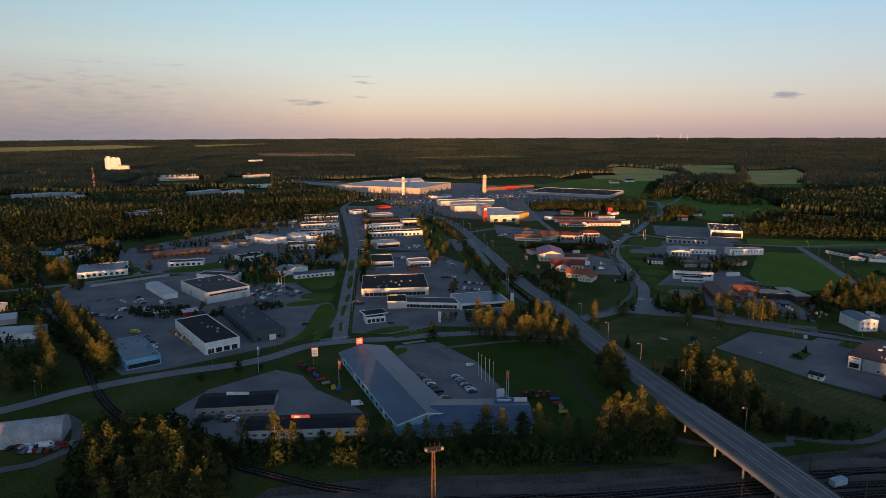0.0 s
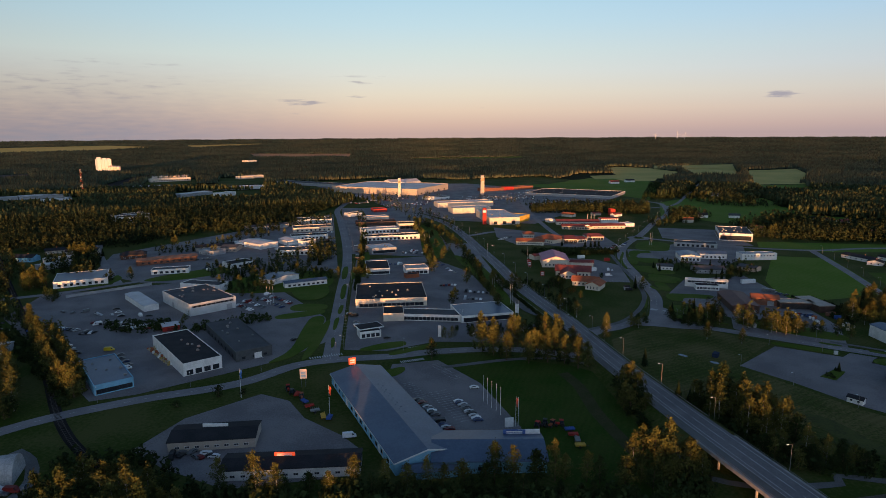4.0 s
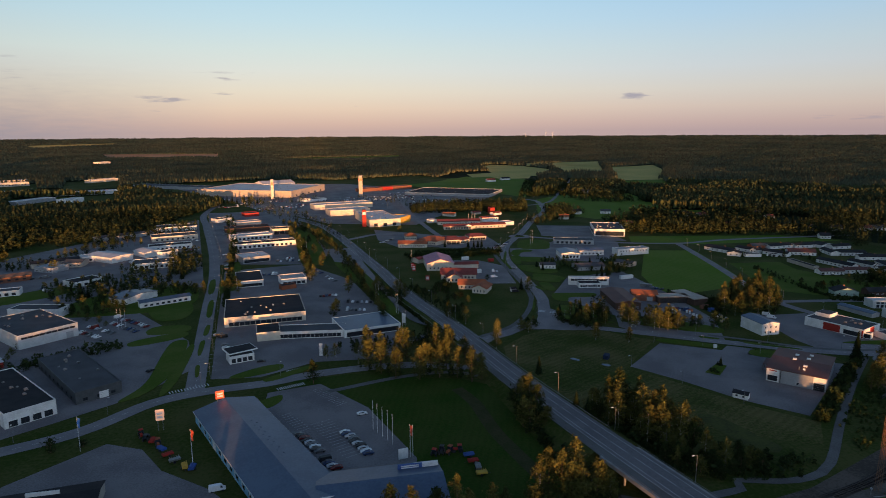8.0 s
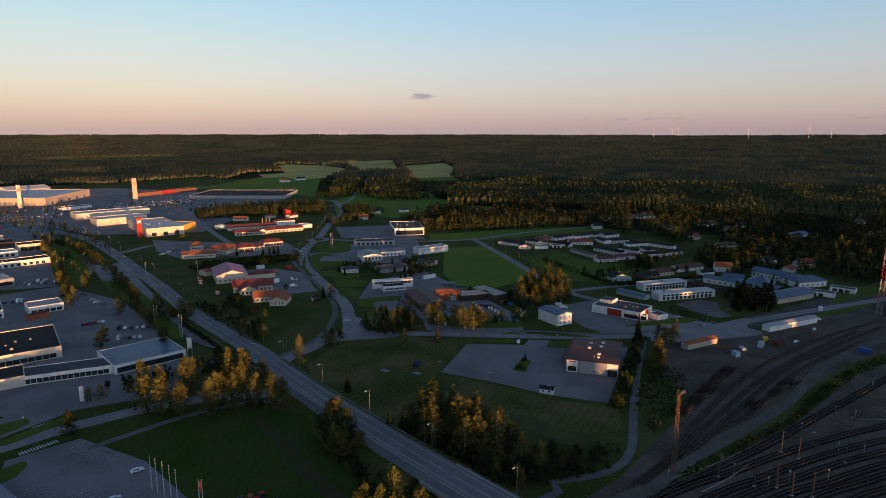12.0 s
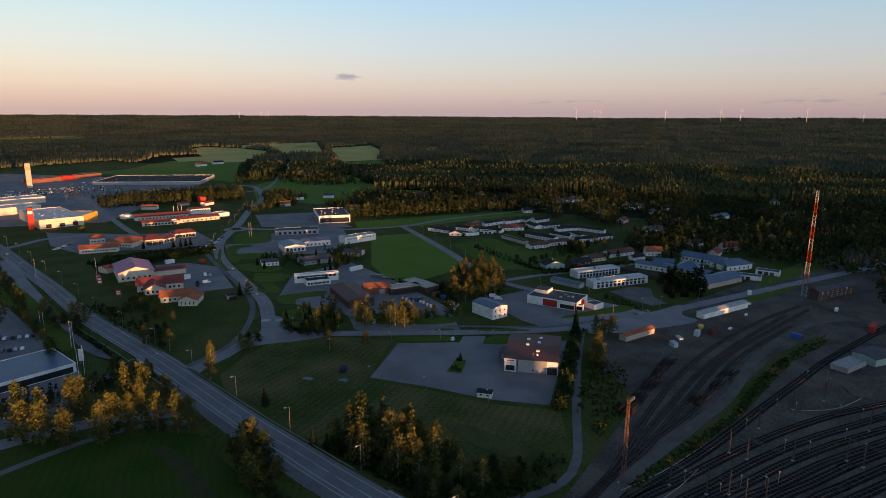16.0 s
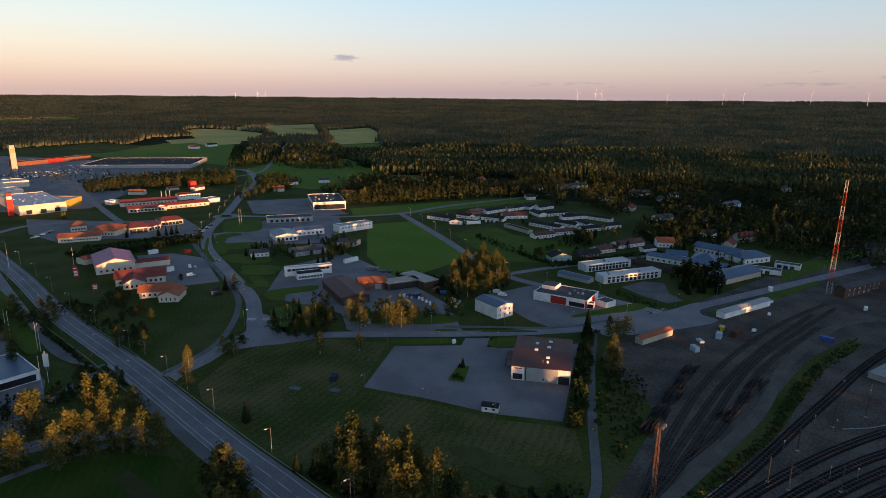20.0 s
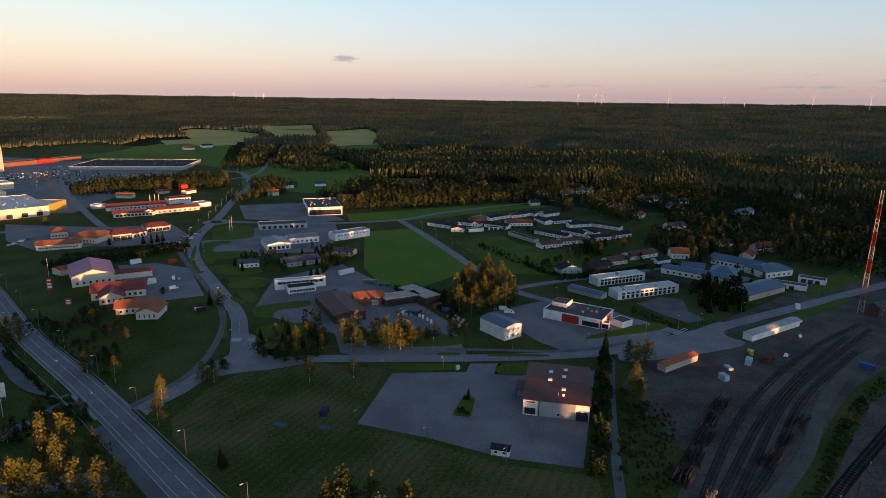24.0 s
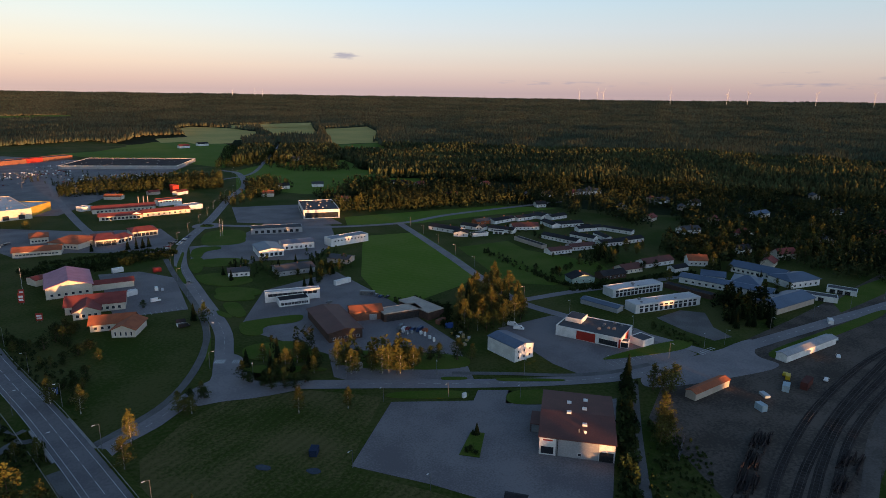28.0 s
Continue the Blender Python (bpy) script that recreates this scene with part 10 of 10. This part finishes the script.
# ================= machines and goods =================
def tractor(x, y, rz, mat, label):
    ob = thing("tractor", x, y, 0.06, rz, label, "tractor", "farm machines")
    part("bonnet", boxes("bonnet", [mat], (0.2, -0.45, 0.8, 2.1, 0.45, 1.7), bevel=0.15), ob)
    part("cab", boxes("cab", [GLASS], (-1.3, -0.75, 1.0, 0.2, 0.75, 2.7), bevel=0.2), ob)
    part("cab_roof", boxes("cab_roof", [mat], (-1.4, -0.85, 2.7, 0.3, 0.85, 2.9), bevel=0.08), ob)
    for sx, sy, r in ((-0.9, 0.85, 0.85), (-0.9, -0.85, 0.85), (1.6, 0.75, 0.55), (1.6, -0.75, 0.55)):
        v, f = [], []
        tube(v, f, (0, -0.22, 0), (0, 0.22, 0), r, r, 12)
        part("wheel", mesh("wheel", v, f, DARKM), ob, (sx, sy, r))


def trailer(x, y, rz, mat, label):
    ob = thing("farm_trailer", x, y, 0.06, rz, label, "trailer", "farm machines")
    part("bed", boxes("bed", [mat], (-2.0, -1.0, 0.8, 2.0, 1.0, 1.5), bevel=0.1), ob)
    v, f = [], []
    tube(v, f, (2.0, 0, 0.8), (3.4, 0, 0.5), 0.08, 0.06, 6)
    part("drawbar", mesh("drawbar", v, f, DARKM), ob)
    v, f = [], []
    for k in range(5):
        tube(v, f, (-1.8 + k * 0.8, -0.9, 1.5), (-1.6 + k * 0.8, 0.9, 2.1), 0.07, 0.07, 5)
    part("tines", mesh("tines", v, f, mat), ob)
    for sy in (-1.1, 1.1):
        v, f = [], []
        tube(v, f, (0, -0.15, 0), (0, 0.15, 0), 0.5, 0.5, 10)
        part("wheel", mesh("wheel", v, f, DARKM), ob, (-0.3, sy, 0.5))


FARM = random.Random(21)
for k, (x, y) in enumerate([(38.3, 270.7), (41.2, 271.6), (44.1, 271), (47.6, 271.3)] + [(-71.5, 305.9), (-66, 300.4), (-74.5, 309.9)]):
    tractor(x, y, FARM.uniform(0, 360), [REDW, DARKM, TILER][k % 3], ["red tractor", "dark tractor", "orange tractor"][k % 3] + " standing at the edge of the lot")
for k, (x, y) in enumerate([(50.6, 266.8), (51.1, 262.2), (51.9, 257.7), (52, 253.4)] + [(-63.7, 295.9), (-60.5, 290.8), (-57, 285.9), (-52.5, 280.4), (-49.6, 279), (-68.7, 303.5)]):
    trailer(x, y, FARM.uniform(0, 360), [CBLUE, REDW, STEEL, YELLOW][k % 4], ["blue", "red", "grey steel", "yellow"][k % 4] + " farm implement on two wheels")


def goods(x, y, w, d, h, rz, mat, label, name="pallet_stack"):
    ob = thing(name, x, y, 0.05, rz, label, "pallet")
    part("pallet", boxes("pallet", [BEIGE], *[(-w / 2, -d / 2 + k * d / 3.4, 0, w / 2, -d / 2 + k * d / 3.4 + d / 7, 0.15) for k in range(4)]), ob)
    part("load", boxes("load", [mat], (-w / 2, -d / 2, 0.15, w / 2, d / 2, h), bevel=0.12), ob)


SACK = material("yellow_sack", (0.42, 0.27, 0.05), (0.34, 0.30, 0.24), 0.7, scale=0.6, fine=3)
for n in range(34):
    i, j = n % 12, n // 12
    a, b = Vector((-168.1, 369.4, 0)), Vector((-145.7, 343.8, 0))
    p = a.lerp(b, i / 11)
    goods(p.x + j * 1.7 * 0.8, p.y + j * 1.7 * 0.5, 1.2, 1.1, FARM.uniform(0.9, 1.7), 35, FARM.choice((SACK, SACK, WHITE, TILER)), "wrapped pallet of yellow sacks by the hall")
for x, y in [(230.7, 426), (232.5, 425.7), (232.7, 422.8), (235.7, 422.6), (238.6, 418.7), (238.9, 415.7), (238.7, 411.4), (238.4, 407.2)]:
    goods(x, y, 1.3, 1.2, FARM.uniform(1.4, 2.2), FARM.uniform(0, 90), FARM.choice((WHITE, DARKM, GREYW)), "wrapped white bale on a pallet in the yard")
for x, y in [(253.5, 403), (252.2, 398.6), (256.1, 408.5), (256.1, 413.2), (247.7, 394.8), (254.9, 400.2), (251.6, 409.8), (250.3, 403.4)]:
    goods(x, y, 1.6, 1.4, FARM.uniform(0.8, 2.0), FARM.uniform(0, 90), FARM.choice((WHITE, CBLUE, GREYW, SACK)), "heap of stored goods beside the trees", "goods_pile")
container("container", 242, 420.1, 20, TILER, "small orange container in the yard", 3.0, 2.0, 1.8)
container("container", 256.4, 425.9, 15, BRICK, "brown container beside the shed", 6.0, 2.4, 2.4)
container("container", 256.1, 418.1, -30, CBLUE, "blue container beside the shed", 4.0, 2.4, 2.4)
container("tank_trailer", 248.1, 489, -40, STEEL, "silver tank trailer in the yard", 9.0, 2.3, 2.6)
container("bus", 246.5, 517.6, 10, FRAME, "parked white bus beside the bushes", 12.0, 2.5, 3.0)
container("delivery_truck", 132.4, 565.4, 15, FRAME, "white delivery truck beside the wing", 7.0, 2.4, 3.2)
container("delivery_truck", 135.3, 622.4, 10, WHITE, "white truck body parked by the hedge", 7.0, 2.4, 3.0)
for x, y in [(-227.4, 367.8), (-217.7, 357), (-241.9, 385.2), (-258.2, 404.3), (-266.2, 420.8), (-286.1, 421.1), (-287.5, 411.3), (-269.7, 404.4)]:
    goods(x, y, 2.2, 1.8, FARM.uniform(0.8, 1.8), FARM.uniform(0, 90), FARM.choice((CBLUE, GREYW, DARKM, WHITE)), "heap of stored goods in the scrap yard", "goods_pile")
scrap = random.Random(31)
for t in ([(-261.5, 448), (-195.9, 431.7)], [(-230.5, 420.4), (-186, 408.9)], [(-202.8, 403.7), (-176.7, 414.2)], [(-171.7, 226.5), (-151.2, 221.9)], [(-164.3, 222), (-145, 226.3)], [(-104.7, 248), (-85.9, 249.5)]):
    for k in range(9):
        s = (k + scrap.random()) / 9
        car(t[0][0] + (t[1][0] - t[0][0]) * s, t[0][1] + (t[1][1] - t[0][1]) * s + scrap.uniform(-3, 3), scrap.uniform(0, 360), None, "van" if scrap.random() < 0.25 else "car", where="among others in a yard")

cx, cy = 227.6, 736.4
plate("roundabout", [(cx + 13 * math.cos(k * 0.524), cy + 13 * math.sin(k * 0.524)) for k in range(12)], 0.12, ROADTOP, "small asphalt roundabout", "road")
plate("roundabout_island", [(cx + 6 * math.cos(k * 0.524), cy + 6 * math.sin(k * 0.524)) for k in range(12)], 0.35, LAWN, "kerbed green island of the roundabout", "island", thick=0.3)
for k in range(5):
    tree("bush", cx + 3 * math.cos(k * 1.26), cy + 3 * math.sin(k * 1.26), 1.6)
# ----- small signals and boxes of the rail yard -----
BOXRND = random.Random(77)
for x, y in [(175.5, 214), (197, 203.6), (281.7, 206.1), (277.6, 212.1), (252.1, 188), (271.6, 183.5), (264.5, 174.5), (215.3, 185.8), (209.3, 190.9), (201.9, 193.7), (222, 184.7), (296.9, 195.1), (323.9, 219.9), (319.3, 208.4), (296.3, 186.8), (244.7, 193.4), (249, 210.1)]:
    ob = thing("signal_post", x, y, 0, BOXRND.uniform(0, 360), "small pale signal box on a post between tracks", "signal", "yard signals")
    v, f = [], []
    h = BOXRND.uniform(1.2, 4.5)
    tube(v, f, (0, 0, 0), (0, 0, h), 0.08, 0.08, 6)
    part("post", mesh("post", v, f, STEEL), ob)
    part("signal_head", boxes("signal_head", [GREYW], (-0.25, -0.2, h, 0.25, 0.2, h + 0.6), bevel=0.06), ob)
ob = thing("windsock_mast", 299.4, 202.6, 0, 0, "tall pole with an orange windsock", "mast")
v, f = [], []
tube(v, f, (0, 0, 0), (0, 0, 14), 0.14, 0.08, 8)
part("pole", mesh("pole", v, f, STEEL), ob)
v, f = [], []
tube(v, f, (0, 0, 13.6), (0.9, 0, 11.6), 0.35, 0.2, 8)
part("windsock", mesh("windsock", v, f, TILER), ob)
house("yard_building", 368.8, 208.1, 16.9, 12, -12.1, 4.0, "low green yard building with a flat roof", 0.8, "x", GREENW, FELTG, chimney=False)
hall("loading_dock", 348.9, 212.1, 18.4, 8, -3.7, 2.6, "pale concrete loading dock in the yard", CONCRETE, CONCRETE, 0.2)
plate("concrete_pad", [(323.4, 205.4), (362.9, 203.8), (351.2, 192.7), (318.5, 188.8), (315, 197.7)], 0.09, GRAVEL, "dark gravel pad in the rail yard", "ground", smooth=False)


# ----- the crowded car parks of the retail park -----
def far_cars(lots, seed):
    """Hundreds of parked cars in rows, too many to count, in one mesh."""
    rnd = random.Random(seed)
    v, f, idx = [], [], []
    for (ox, oy), (px, py), rows, gap, fill in lots:
        ux, uy = px - ox, py - oy
        l = math.hypot(ux, uy)
        ux, uy = ux / l, uy / l
        for r in range(rows):
            for k in range(int(l / 2.8)):
                if rnd.random() > fill * (0.6 + 0.5 * math.sin(k * 0.35 + r * 2.1)):
                    continue
                cx, cy = ox + ux * k * 2.8 - uy * r * gap, oy + uy * k * 2.8 + ux * r * gap
                n0, tone = len(f), rnd.choice((0, 0, 1, 1, 2, 3, 3, 4, 5))
                for (a, b, z0, z1, bev) in ((2.15, 0.88, 0.25, 0.95, 0.15), (1.2, 0.74, 0.95, 1.45, 0.22)):
                    q0 = len(v)
                    w = []
                    box(w, f, -b, -a, z0, b, a, z1, bevel=bev)
                    v += [(cx + x * ux - y * uy, cy + x * uy + y * ux, z) for x, y, z in w]
                    new_faces = len(f) - n0
                    f[n0:] = [tuple(i + q0 for i in q) for q in f[n0:]]
                    idx += [tone] * new_faces
                    n0 = len(f)
    ob = new("parked_cars", mesh("parked_cars", v, f, PAINTS, idx))
    return tagged(ob, "rows of distant parked cars on the retail car parks", "cars", "", "stuff")


far_cars([(*[(48.8, 1164.5), (188.9, 1181.1)], 4, 17.0, 0.8), (*[(166, 1066.5), (275.9, 1099.2)], 4, 17.0, 0.7), (*[(-91.6, 1073.7), (6.2, 1107)], 3, 16.0, 0.7), (*[(138.1, 1263.9), (336.2, 1203.9)], 3, 17.0, 0.75), (*[(-242.6, 1194.5), (-150, 1236)], 2, 16.0, 0.7), (*[(-145.2, 1111.4), (-88.9, 1168.7)], 2, 16.0, 0.7)], 8)
for x, y in [(32.6, 989.5), (64.3, 1069.3), (109.3, 1034.3), (151.5, 1066.9), (184.3, 1032.3), (232.4, 1082.2), (-80.5, 1056.2), (-44.1, 1108.5), (-3.7, 1071.2), (153.7, 957.4), (122.6, 1162.2), (81.9, 1184.4), (274, 1178.4), (220.9, 1180.1)] + [(112.6, 1084), (145.6, 1122), (189.6, 1161.6), (248.7, 1171.5), (303.2, 1172.1), (135.3, 1227.8), (180.3, 1256.3), (238.4, 1240.6)]:
    street_lamp(x, y, 30, 11.0)
